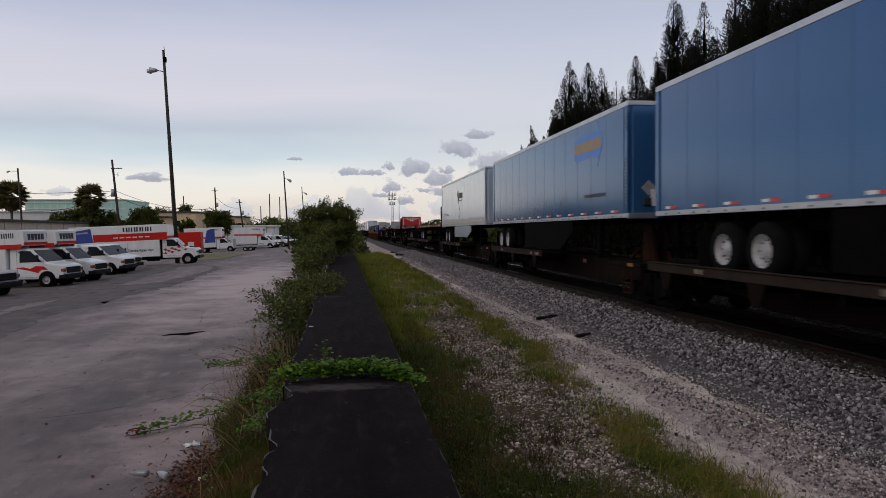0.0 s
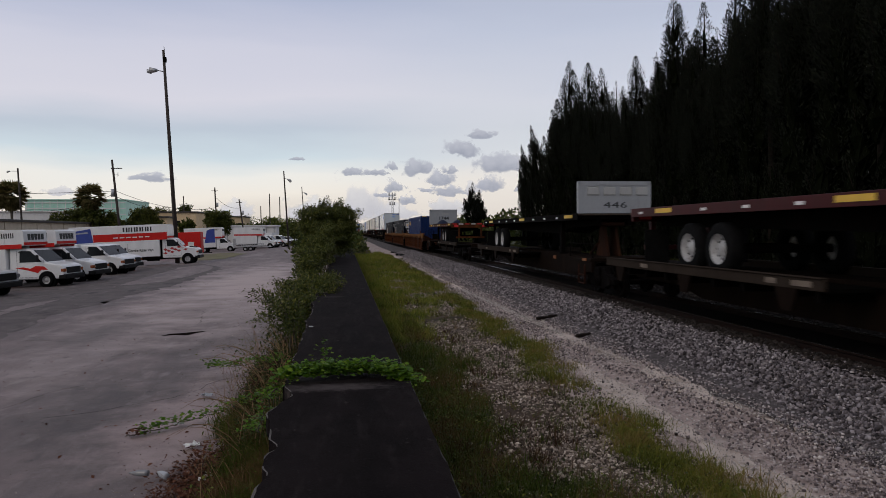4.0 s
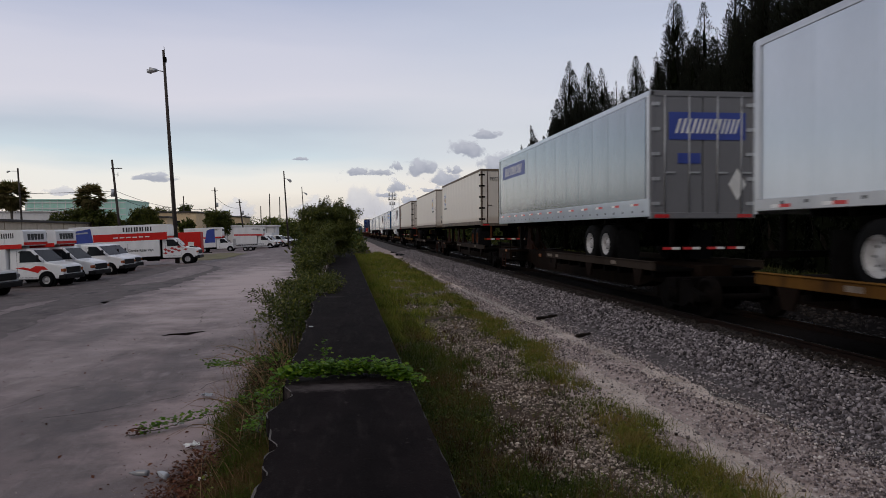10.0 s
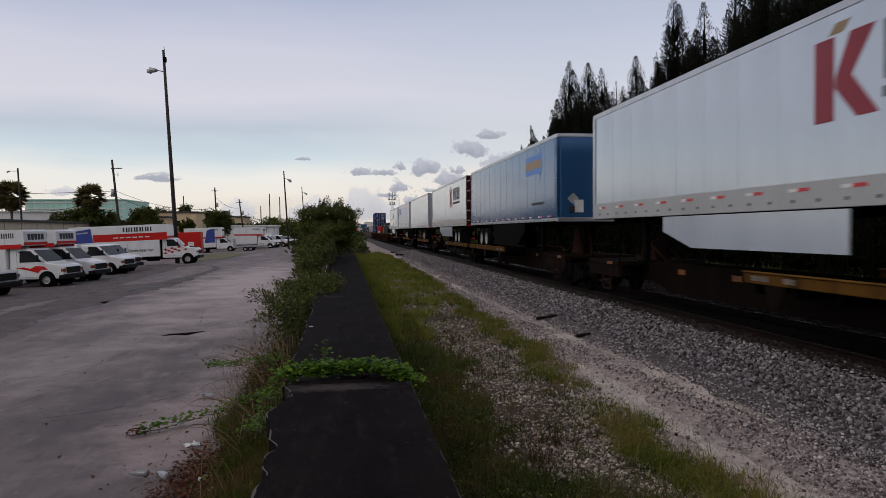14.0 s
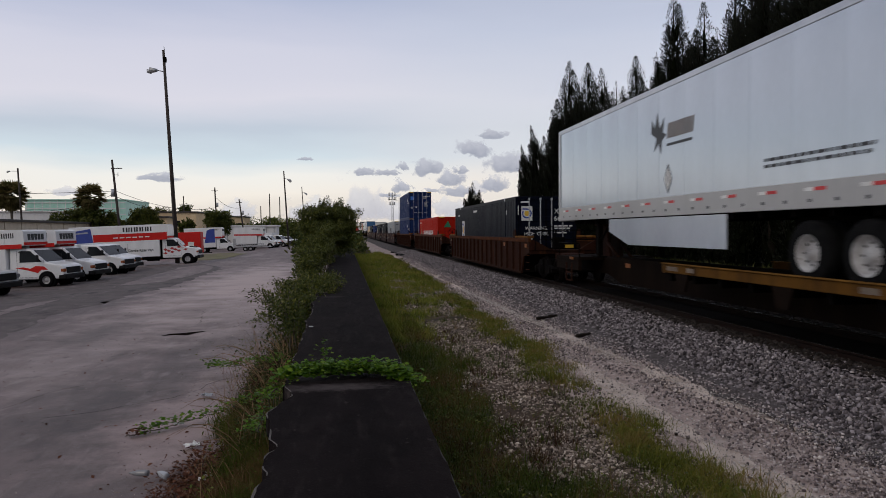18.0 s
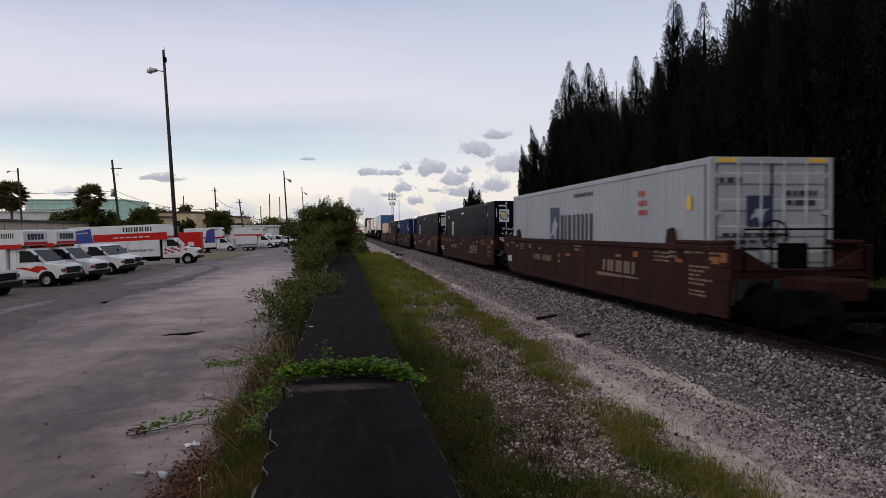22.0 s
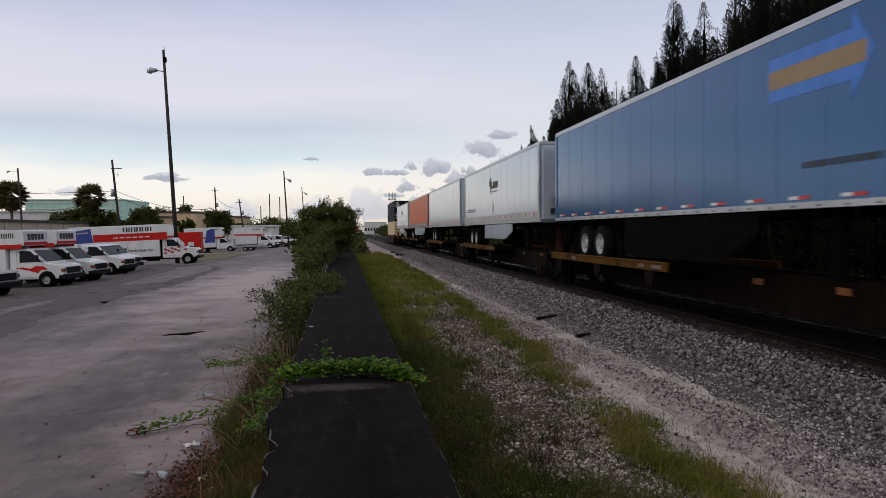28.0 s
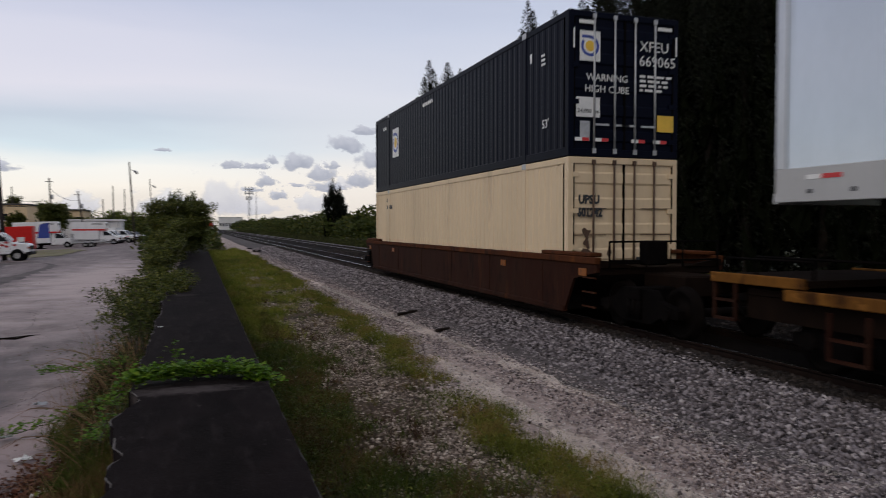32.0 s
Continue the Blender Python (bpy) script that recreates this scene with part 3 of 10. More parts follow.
# ---- mesh helpers ----
class Bm:
    """Gathers boxes, rods, prisms and discs for one part."""

    def __init__(self):
        self.v, self.f, self.smooth = [], [], []

    def add(self, verts, faces, smooth=False):
        o = len(self.v)
        self.v += [tuple(p) for p in verts]
        self.f += [tuple(i + o for i in q) for q in faces]
        self.smooth += [smooth] * len(faces)
        return self

    def box(self, x0, x1, y0, y1, z0, z1, b=0.0):
        if b <= 0:
            c = [(x, y, z) for z in (z0, z1) for y in (y0, y1) for x in (x0, x1)]
            return self.add(c, [(0, 2, 3, 1), (4, 5, 7, 6), (0, 1, 5, 4), (2, 6, 7, 3), (0, 4, 6, 2), (1, 3, 7, 5)])
        # chamfered box: three shrunken face rings joined by bevel strips
        mid, half = Vector(((x0 + x1) / 2, (y0 + y1) / 2, (z0 + z1) / 2)), Vector(((x1 - x0) / 2, (y1 - y0) / 2, (z1 - z0) / 2))
        pts, idx = [], {}
        for sx in (-1, 1):
            for sy in (-1, 1):
                for sz in (-1, 1):
                    for a in range(3):
                        h = [half[i] - (0 if i == a else b) for i in range(3)]
                        idx[sx, sy, sz, a] = len(pts)
                        pts.append((mid[0] + sx * h[0], mid[1] + sy * h[1], mid[2] + sz * h[2]))
        fs = []
        s = (-1, 1)
        for k in s:
            fs.append([idx[k, a, c, 0] for a, c in ((-1, -1), (1, -1), (1, 1), (-1, 1))][::k])
            fs.append([idx[a, k, c, 1] for a, c in ((-1, -1), (1, -1), (1, 1), (-1, 1))][::-k])
            fs.append([idx[a, c, k, 2] for a, c in ((-1, -1), (1, -1), (1, 1), (-1, 1))][::k])
        for p in s:
            for q in s:
                e = p * q
                fs.append([idx[p, q, -1, 0], idx[p, q, 1, 0], idx[p, q, 1, 1], idx[p, q, -1, 1]][::-e])
                fs.append([idx[p, -1, q, 0], idx[p, 1, q, 0], idx[p, 1, q, 2], idx[p, -1, q, 2]][::e])
                fs.append([idx[-1, p, q, 1], idx[1, p, q, 1], idx[1, p, q, 2], idx[-1, p, q, 2]][::-e])
                for r in s:
                    fs.append([idx[p, q, r, 0], idx[p, q, r, 1], idx[p, q, r, 2]][::p * q * r])
        return self.add(pts, fs)

    def rod(self, p0, p1, r0, r1=None, n=10, caps=True, smooth=True):
        p0, p1 = Vector(p0), Vector(p1)
        r1 = r0 if r1 is None else r1
        q = (p1 - p0).to_track_quat("Z", "Y")
        ring = [Vector((math.cos(2 * math.pi * i / n), math.sin(2 * math.pi * i / n), 0)) for i in range(n)]
        pts = [p0 + q @ (v * r0) for v in ring] + [p1 + q @ (v * r1) for v in ring]
        self.add(pts, [(i, (i + 1) % n, n + (i + 1) % n, n + i) for i in range(n)], smooth)
        if caps:
            o = len(self.v) - 2 * n
            self.f += [tuple(o + i for i in range(n))[::-1], tuple(o + n + i for i in range(n))]
            self.smooth += [False, False]
        return self

    def prism(self, profile, a0, a1, axis="x"):
        """A closed profile swept along an axis: (y, z) along x, (x, z) along y, (x, y) along z."""
        def at(p, a):
            return (a, p[0], p[1]) if axis == "x" else (p[0], a, p[1]) if axis == "y" else (p[0], p[1], a)
        n = len(profile)
        pts = [at(p, a0) for p in profile] + [at(p, a1) for p in profile]
        fs = [(i, (i + 1) % n, n + (i + 1) % n, n + i) for i in range(n)] + [tuple(range(n))[::-1], tuple(range(n, 2 * n))]
        return self.add(pts, fs)

    def lathe(self, profile, centre, axis="x", n=18):
        """(radius, offset) pairs turned about an axis through centre."""
        rows = []
        for r, o in profile:
            for i in range(n):
                a = 2 * math.pi * i / n
                c, s = r * math.cos(a), r * math.sin(a)
                p = (o, c, s) if axis == "x" else (c, o, s) if axis == "y" else (c, s, o)
                rows.append(tuple(centre[k] + p[k] for k in range(3)))
        k = len(profile)
        fs = [(j * n + i, j * n + (i + 1) % n, (j + 1) * n + (i + 1) % n, (j + 1) * n + i) for j in range(k - 1) for i in range(n)]
        return self.add(rows, fs, True)

    def quad(self, a, b, c, d):
        return self.add([a, b, c, d], [(0, 1, 2, 3)])

    def mesh(self, name, material):
        me = bpy.data.meshes.new(name)
        me.from_pydata(self.v, [], self.f)
        me.polygons.foreach_set("use_smooth", self.smooth)
        if material:
            me.materials.append(material)
        bm = bmesh.new()
        bm.from_mesh(me)
        bmesh.ops.recalc_face_normals(bm, faces=bm.faces)
        bm.to_mesh(me)
        bm.free()
        return me


def eased(bm, name, material, width=0.05, seg=2):
    """The gathered shape as a mesh with rounded hard edges."""
    me = bm.mesh(name, material)
    b = bmesh.new()
    b.from_mesh(me)
    hard = [e for e in b.edges if len(e.link_faces) == 2 and e.calc_face_angle(0.0) > 0.3]
    bmesh.ops.bevel(b, geom=hard, offset=width, segments=seg, profile=0.5, affect="EDGES", clamp_overlap=True)
    b.to_mesh(me)
    b.free()
    return me


def narrowed(bm, z0, z1, k):
    """Draws the shape in towards x = 0 between two heights."""
    bm.v = [(x * (1 - k * min(1.0, max(0.0, (z - z0) / (z1 - z0)))), y, z) for x, y, z in bm.v]
    return bm


def loose(name, verts, faces, material):
    """A mesh of many loose pieces, straight from arrays."""
    me = bpy.data.meshes.new(name)
    me.from_pydata(verts, [], faces)
    me.materials.append(material)
    return me


def fast(name, verts, faces, material, smooth=False):
    """A mesh straight from number arrays; all faces have the same count of corners."""
    verts, faces = np.asarray(verts, np.float32), np.asarray(faces, np.int32)
    me = bpy.data.meshes.new(name)
    nf, k = faces.shape
    me.vertices.add(len(verts))
    me.vertices.foreach_set("co", verts.ravel())
    me.loops.add(nf * k)
    me.loops.foreach_set("vertex_index", faces.ravel())
    me.polygons.add(nf)
    me.polygons.foreach_set("loop_start", np.arange(0, nf * k, k, dtype=np.int32))
    if smooth:
        me.polygons.foreach_set("use_smooth", np.ones(nf, bool))
    me.update(calc_edges=True)
    me.materials.append(material)
    return me


def part(name, bm, material, parent, label=""):
    me = bm.mesh(name, material) if isinstance(bm, Bm) else bm
    ob = new(name, me)
    ob.parent = parent
    return tagged(ob, label)


def thing(name, label, category, group="", kind="", at=None):
    ob = new(name)
    ob.empty_display_size = 0.3
    if at is not None:
        ob.matrix_basis = at
    return tagged(ob, label, category, group, kind)


def solid(name, bm, material, label, category="", kind="structure", group=""):
    ob = new(name, bm.mesh(name, material) if isinstance(bm, Bm) else bm)
    return tagged(ob, label, category, group, kind)


def letters(name, text, size, material, parent, m, depth=0.004, label="", wide=1.0, bold=0.0):
    """Text turned into a mesh, lying in the plane of m (x along the line, y up)."""
    cu = bpy.data.curves.new(name, "FONT")
    cu.body, cu.size, cu.extrude, cu.align_x, cu.align_y, cu.offset = text, size, depth, "CENTER", "CENTER", bold
    cu.resolution_u = 2
    tmp = bpy.data.objects.new("tmp", cu)
    me = bpy.data.meshes.new_from_object(tmp)
    bpy.data.objects.remove(tmp)
    me.transform(m @ Matrix.Diagonal((wide, 1, 1, 1)))
    me.materials.clear()
    me.materials.append(material)
    ob = new(name, me)
    ob.parent = parent
    return tagged(ob, label)


rng = random.Random(7)

# ---- ground, platform, tracks ----
RAIL_Z = 0.94
TRACK_X = 8.3


def heights(x):
    """The lie of the land across the line: lot, strip beside the platform, dirt road, ballast shoulder, two tracks, field."""
    pts = [(-400, -0.9), (-26, -0.55), (-12, 0), (-1.0, 0), (-0.6, 0.12), (0.7, 0.32), (3.0, 0.40), (4.6, 0.42), (5.4, 0.50), (6.7, 0.76), (15.2, 0.76), (17.0, 0.45), (30, 0.35), (400, 0.3)]
    for (a, za), (b, zb) in zip(pts, pts[1:]):
        if a <= x <= b:
            return za + (zb - za) * (x - a) / (b - a)
    return 0.3


def strip(name, xs, y0, y1, dy, material, label, category, lift=0.0, rough=0.02, edge=0.0, kind="structure"):
    """A sheet of ground between lines of constant x, with small unevenness and a ragged border."""
    ny = max(2, int((y1 - y0) / dy) + 1)
    v, f = [], []
    for j in range(ny):
        y = y0 + (y1 - y0) * j / (ny - 1)
        for i, x in enumerate(xs):
            r = noise.noise((x * 0.7, y * 0.7, 3.1)) * rough
            ex = edge * noise.noise((y * 0.35, 7.7 + 5 * (i > 0), 0.0)) * 1.6 + 0.5 * edge * noise.noise((y * 1.7, 2.2 + 5 * (i > 0), 0.0)) if i in (0, len(xs) - 1) else 0.0
            v.append((x + ex, y, heights(x + ex) + lift + r))
    n = len(xs)
    for j in range(ny - 1):
        for i in range(n - 1):
            f.append((j * n + i, j * n + i + 1, (j + 1) * n + i + 1, (j + 1) * n + i))
    me = loose(name, v, f, material)
    for p in me.polygons:
        p.use_smooth = True
    return tagged(new(name, me), label, category, kind=kind)


XS_ALL = [-2500, -400, -60, -26, -12, -1.0, -0.6, 0.7, 3.0, 4.6, 5.4, 6.7, 15.2, 17.0, 30, 400, 2500]
v, f = [], []
YS_ALL = [-1500, -120, -20, 60, 200, 600, 1500, 4500]
for y in YS_ALL:
    for x in XS_ALL:
        v.append((x, y, heights(max(-399, min(399, x))) - 0.05))
k = len(XS_ALL)
for j in range(len(YS_ALL) - 1):
    for i in range(k - 1):
        f.append((j * k + i, j * k + i + 1, (j + 1) * k + i + 1, (j + 1) * k + i))
tagged(new("ground", loose("ground", v, f, M["field"])), "flat sandy ground with dry grass, out to the horizon", "ground", kind="structure")

strip("pavement_lot", [-90, -50, -26, -19, -12, -8, -4, -1.5, -0.9], -20, 330, 3.0, M["asphalt"], "worn pale grey asphalt of a truck yard", "pavement", 0.0, 0.0, 0.12)
strip("soil_strip", [-0.65, 0.7, 1.6, 2.4, 3.1], -6, 420, 0.4, M["soil"], "weedy strip of sandy soil beside the platform", "ground", 0.012, 0.05, 0.3)
strip("dirt_road", [1.2, 2.0, 2.8, 3.8, 4.3, 4.8, 5.4], -6, 420, 0.5, M["sand"], "stony limestone service road beside the ballast", "road", 0.0, 0.05, 0.05)


def rut_bend(y):
    """How far the thin track by the ballast swings out near the camera."""
    return 4.45 + 5.3 / max(y, 4.5)


for x0, w0, y_end, bent in ((3.99, 0.74, 13.0, 0), (0.0, 0.26, 80.0, 1)):
    rut = strip("wheel_rut", [x0 - w0 / 2, x0, x0 + w0 / 2], -6, y_end, 0.2, M["dust"], "pale dusty wheel track worn into the road", "road", 0.016 if bent else 0.014, 0.05, 0.2 if bent else 0.36)
    for q in rut.data.vertices if not bent else ():
        q.co.x = x0 + (q.co.x - x0) * max(0.06, min(1.0, (13.0 - q.co.y) / 5.5))
    for q in rut.data.vertices if bent else ():
        x_new = q.co.x + rut_bend(q.co.y)
        q.co.z += heights(x_new) - heights(q.co.x)
        q.co.x = x_new
strip("ballast_bed", [5.1, 5.8, 6.7, 7.2, 9.4, 10.3, 15.2, 16.6], -760, 900, 1.5, M["bed"], "grey crushed-stone bed under two tracks", "ballast", 0.02, 0.03, 0.15)
# reaches past the siding to paint the shade behind the train as well
strip("oiled_bed", [6.85, 7.4, 8.3, 9.2, 10.5, 12.5, 16.4], -760, 900, 2.0, M["oil_shade"], "oil-stained ballast between and behind the rails, darkened further for the train's shade", "ballast", 0.035, 0.02, 0.06)

# rails on both tracks
RAILS = [(-0.075, 0), (-0.075, 0.015), (-0.015, 0.035), (-0.012, 0.125), (-0.036, 0.14), (-0.036, 0.17), (0.036, 0.17), (0.036, 0.14), (0.012, 0.125), (0.015, 0.035), (0.075, 0.015), (0.075, 0)]
for tx, far in ((TRACK_X, 0), (TRACK_X + 4.3, 1)):
    track = thing("railway_track", "steel rails on dark wooden ties" + (", empty siding track" if far else " under the passing train"), "railway track", "railway tracks", "structure", pose(tx, 0, 0))
    for sx in (-0.755, 0.755):
        r = Bm().prism([(sx + a, RAIL_Z - 0.172 + b) for a, b in RAILS], -760, 900, "y")
        ob = part("rail", r, M["rail"], track)
        part("rail_head", Bm().box(sx - 0.03, sx + 0.03, -760, 900, RAIL_Z - 0.001, RAIL_Z + 0.003), M["rail_top"], ob, "polished running surface")
    tie = Bm().box(-1.3, 1.3, -0.115, 0.115, RAIL_Z - 0.34, RAIL_Z - 0.165, 0.015).mesh("tie", M["tie"])
    for i in range(150):
        o = part("tie", tie, None, track)
        o.matrix_basis = pose(0.03 * rng.uniform(-1, 1), 4 + 0.55 * i, 0.008 * rng.uniform(-1, 1), 0, 0, rng.uniform(-0.8, 0.8))
    rest = Bm()
    for i in range(150, 700):
        rest.box(-1.3, 1.3, 4 + 0.55 * i - 0.115, 4 + 0.55 * i + 0.115, RAIL_Z - 0.34, RAIL_Z - 0.165)
    tagged(part("far_ties", rest, M["tie"], track), kind="stuff")

# the old platform: a long low wall of concrete slabs, broken along its yard side
PLAT_Z = 1.2
platform = thing("platform", "long low concrete platform with dark weathered slabs and a crumbling edge", "platform", kind="structure")
joints = [-3.0, 7.55, 18.1, 25.6, 40.6, 55.5, 70.5]
for n_s, (y0, y1) in enumerate(zip(joints, joints[1:])):
    top_v, pts = [], []
    left, right = [], []
    steps = max(6, int((y1 - y0) / (0.07 if y0 < 8 else 0.2)))
    for i in range(steps + 1):
        y = y0 + 0.02 + (y1 - y0 - 0.04) * i / steps
        chip = 0.05 * noise.noise((y * 1.3, 0.4, n_s)) + 0.026 * noise.noise((y * 5.1, 9, n_s)) + 0.012 * noise.noise((y * 13.0, 3, n_s))
        for cy, w, d in ((7.1, 0.28, 0.12), (5.35, 0.16, 0.07), (4.75, 0.13, 0.06), (6.35, 0.2, -0.07)):
            chip += d * math.exp(-((y - cy) / w) ** 2)
        base = -0.60 - 0.010 * (y - 4) if y < 20 else -0.78
        left.append((max(base, -0.80) + chip, y))
        right.append((0.675 + 0.012 * noise.noise((y * 2.0, 5, n_s)), y))
    drop = (0.0, -0.02, -0.03, -0.04, -0.05, -0.06)[n_s]
    outline = right + left[::-1]
    slab = Bm().prism(outline, PLAT_Z - 0.16 + drop, PLAT_Z + drop, "z")
    ob = part("slab", slab, M["slab"], platform)
    rim = Bm()
    for (xa, ya), (xb, yb) in zip(left, left[1:]):
        wa, wb = [max(0.001, 0.006 + 0.016 * noise.noise((q * 7.3, 4.4, n_s))) for q in (ya, yb)]
        if max(wa, wb) < 0.008:
            continue
        rim.add([(xa - 0.003, ya, PLAT_Z + drop + 0.003), (xb - 0.003, yb, PLAT_Z + drop + 0.003), (xb + wb, yb, PLAT_Z + drop + 0.003), (xa + wa, ya, PLAT_Z + drop + 0.003)], [(0, 1, 2, 3)])
    part("broken_edge", rim, M["slab_edge"], ob, "pale broken concrete edge")
    worn = Bm()
    zt = PLAT_Z + drop + 0.003
    for (xa, ya), (xb, yb) in zip(right, right[1:]):
        wa, wb = [max(0.001, 0.003 + 0.026 * noise.noise((q * 3.9, 8.8, n_s))) for q in (ya, yb)]
        if max(wa, wb) > 0.004:
            worn.add([(xa - wa, ya, zt), (xa, ya, zt), (xb, yb, zt), (xb - wb, yb, zt)], [(0, 1, 2, 3)])
    part("worn_edge", worn, M["slab_worn"], ob, "pale worn edge of the slab")
    part("wall_base", Bm().box(-0.42, 0.60, y0 + 0.01, y1 - 0.01, -0.1, PLAT_Z - 0.16 + drop), M["slab"], platform)

# ---- plants and loose stone ----
R = np.random.RandomState(11)


def smooth01(a):
    a = np.clip(a, 0, 1)
    return a * a * (3 - 2 * a)


def h_arr(x):
    return np.interp(x, [-400, -26, -12, -1.0, -0.6, 0.7, 3.0, 4.6, 5.4, 6.7, 15.2, 17.0, 30, 400], [-0.9, -0.55, 0, 0, 0.12, 0.32, 0.40, 0.42, 0.50, 0.76, 0.76, 0.45, 0.35, 0.3])


def unit(a):
    return a / (np.linalg.norm(a, axis=-1, keepdims=True) + 1e-9)


def blade_mesh(name, base, height, width, lean, material):
    """Bent grass blades: root points, heights, widths, and the way and amount that the tips lean."""
    n = len(base)
    a = R.uniform(0, 2 * np.pi, n)
    side = np.stack([np.cos(a), np.sin(a), np.zeros(n)], 1) * width[:, None] / 2
    up = np.zeros((n, 3))
    up[:, 2] = height
    mid = base + up * 0.55 + lean * 0.30
    tip = base + up * np.sqrt(np.maximum(0.1, 1 - 0.4 * (np.linalg.norm(lean, axis=1) / (height + 1e-6)) ** 2))[:, None] + lean
    v = np.stack([base - side, base + side, mid + side * 0.7, mid - side * 0.7, tip], 1).reshape(-1, 3)
    o = np.arange(n)[:, None] * 5
    f = np.concatenate([o + np.array([0, 1, 2]), o + np.array([0, 2, 3]), o + np.array([3, 2, 4])], 0)
    return fast(name, v, f, material)


def leaf_mesh(name, c, d, nrm, length, width, material):
    """Pointed leaves: foot, direction, up side, length, width; each a folded pair of triangles."""
    d = unit(d)
    s = unit(np.cross(d, nrm))
    nn = np.cross(s, d)
    L, W = length[:, None], width[:, None]
    v = np.stack([c, c + d * L * 0.45 + s * W / 2 + nn * W * 0.18, c + d * L, c + d * L * 0.45 - s * W / 2 + nn * W * 0.18], 1).reshape(-1, 3)
    o = np.arange(len(c))[:, None] * 4
    f = np.concatenate([o + np.array([0, 1, 2]), o + np.array([0, 2, 3])], 0)
    return fast(name, v, f, material)


def rock_mesh(name, c, size, material, flat=0.7):
    """Broken stones: jittered blocks turned at random."""
    n = len(c)
    cube = np.array([(x, y, z) for z in (-1, 1) for y in (-1, 1) for x in (-1, 1)], float) * 0.5
    p = cube[None] * R.uniform(0.55, 1.15, (n, 8, 3)) * (R.uniform(0.6, 1.2, (n, 1, 3)) * np.array([1, 1, flat]))
    ax = unit(R.normal(size=(n, 3)))
    th = R.uniform(0, 2 * np.pi, n)
    K = np.zeros((n, 3, 3))
    K[:, 0, 1], K[:, 0, 2], K[:, 1, 0], K[:, 1, 2], K[:, 2, 0], K[:, 2, 1] = -ax[:, 2], ax[:, 1], ax[:, 2], -ax[:, 0], -ax[:, 1], ax[:, 0]
    rot = np.eye(3)[None] + np.sin(th)[:, None, None] * K + (1 - np.cos(th))[:, None, None] * (K @ K)
    p = np.einsum("nij,nkj->nki", rot, p) * size[:, None, None] + c[:, None]
    o = np.arange(n)[:, None] * 8
    quads = [(0, 2, 3, 1), (4, 5, 7, 6), (0, 1, 5, 4), (2, 6, 7, 3), (0, 4, 6, 2), (1, 3, 7, 5)]
    f = np.concatenate([o + np.array(q) for q in quads], 0)
    return fast(name, p.reshape(-1, 3), f, material)


def near_y(n, y0, y1, power=2.0):
    """Distances along the line, denser close by."""
    return y0 + (y1 - y0) * R.uniform(0, 1, n) ** power


# crushed stone on the shoulder
y = near_y(54000, 4.2, 75, 1.9)
x = 5.12 + 2.05 * R.uniform(0, 1, len(y)) ** 0.9 + 0.25 * np.sin(y * 0.8) * R.uniform(0, 1, len(y))
size = 0.021 + 0.036 * R.uniform(0, 1, len(y)) ** 1.5
size = size * (1 + 0.010 * y) * np.where(x < 5.5, 0.75, 1.0)
c = np.stack([x, y, h_arr(x) + 0.02 + size * R.uniform(0.0, 0.45, len(y))], 1)
tagged(new("ballast_stones", rock_mesh("ballast_stones", c, size, M["stone"])), "loose grey crushed stone piled beside the rails", "ballast", kind="stuff")
y = near_y(11000, 5, 70, 1.8)
x = 7.0 + 0.5 * R.uniform(0, 1, len(y)) ** 0.7
size = R.uniform(0.04, 0.085, len(y)) * (1 + 0.014 * y)
tagged(new("oil_shade_stones", rock_mesh("oil_shade_stones", np.stack([x, y, h_arr(x) + 0.02 + size * 0.15], 1), size, M["stone_dark"])), "oil-stained crushed stone against the rail, darkened further for the train's shade", "ballast", kind="stuff")
# stones between and behind the rails
y = near_y(9000, 6, 60, 1.6)
x = R.uniform(9.2, 16.2, len(y))
size = R.uniform(0.05, 0.10, len(y)) * (1 + 0.008 * y)
tagged(new("siding_stones", rock_mesh("siding_stones", np.stack([x, y, h_arr(x) + 0.02 + size * 0.15], 1), size, M["stone_dark"])), "crushed stone round the siding track, coloured dark for the train's shade", "ballast", kind="stuff")
# pale gravel patches and strays on the dirt road
y = near_y(44000, 4.5, 42, 1.8)
x = 2.42 + 0.02 * np.minimum(y - 7, 25) + R.normal(0, 0.42, len(y))
x = np.maximum(x, 1.15 + 0.3 * R.uniform(0, 1, len(y)))
size = (0.012 + 0.030 * R.uniform(0, 1, len(y)) ** 1.4) * (1 + 0.012 * y)
tagged(new("pale_gravel", rock_mesh("pale_gravel", np.stack([x, y, h_arr(x) + 0.015 + size * 0.1], 1), size, M["limestone"])), "patch of pale limestone gravel among the weeds", "gravel", kind="stuff")
y = near_y(34000, 4.5, 60, 1.9)
x = R.uniform(3.4, 5.4, len(y))
bend = 4.45 + 5.3 / np.maximum(y, 4.5)
rut = np.minimum(np.abs(x - 3.98 - 0.08 * np.sin(y * 0.7)) / 0.42 + np.maximum(0, y - 11.5), np.abs(x - bend - 0.03 * np.sin(y * 0.9)) / 0.09)
ok = R.uniform(0, 1, len(y)) < np.clip(rut - 0.45, 0.06, 1)
x, y = x[ok], y[ok]
size = R.uniform(0.009, 0.034, len(y)) * (1 + 0.014 * y)
tagged(new("road_gravel", rock_mesh("road_gravel", np.stack([x, y, h_arr(x) + 0.03 + size * 0.1], 1), size, M["road_stone"])), "small stones scattered over the dusty road", "gravel", kind="stuff")


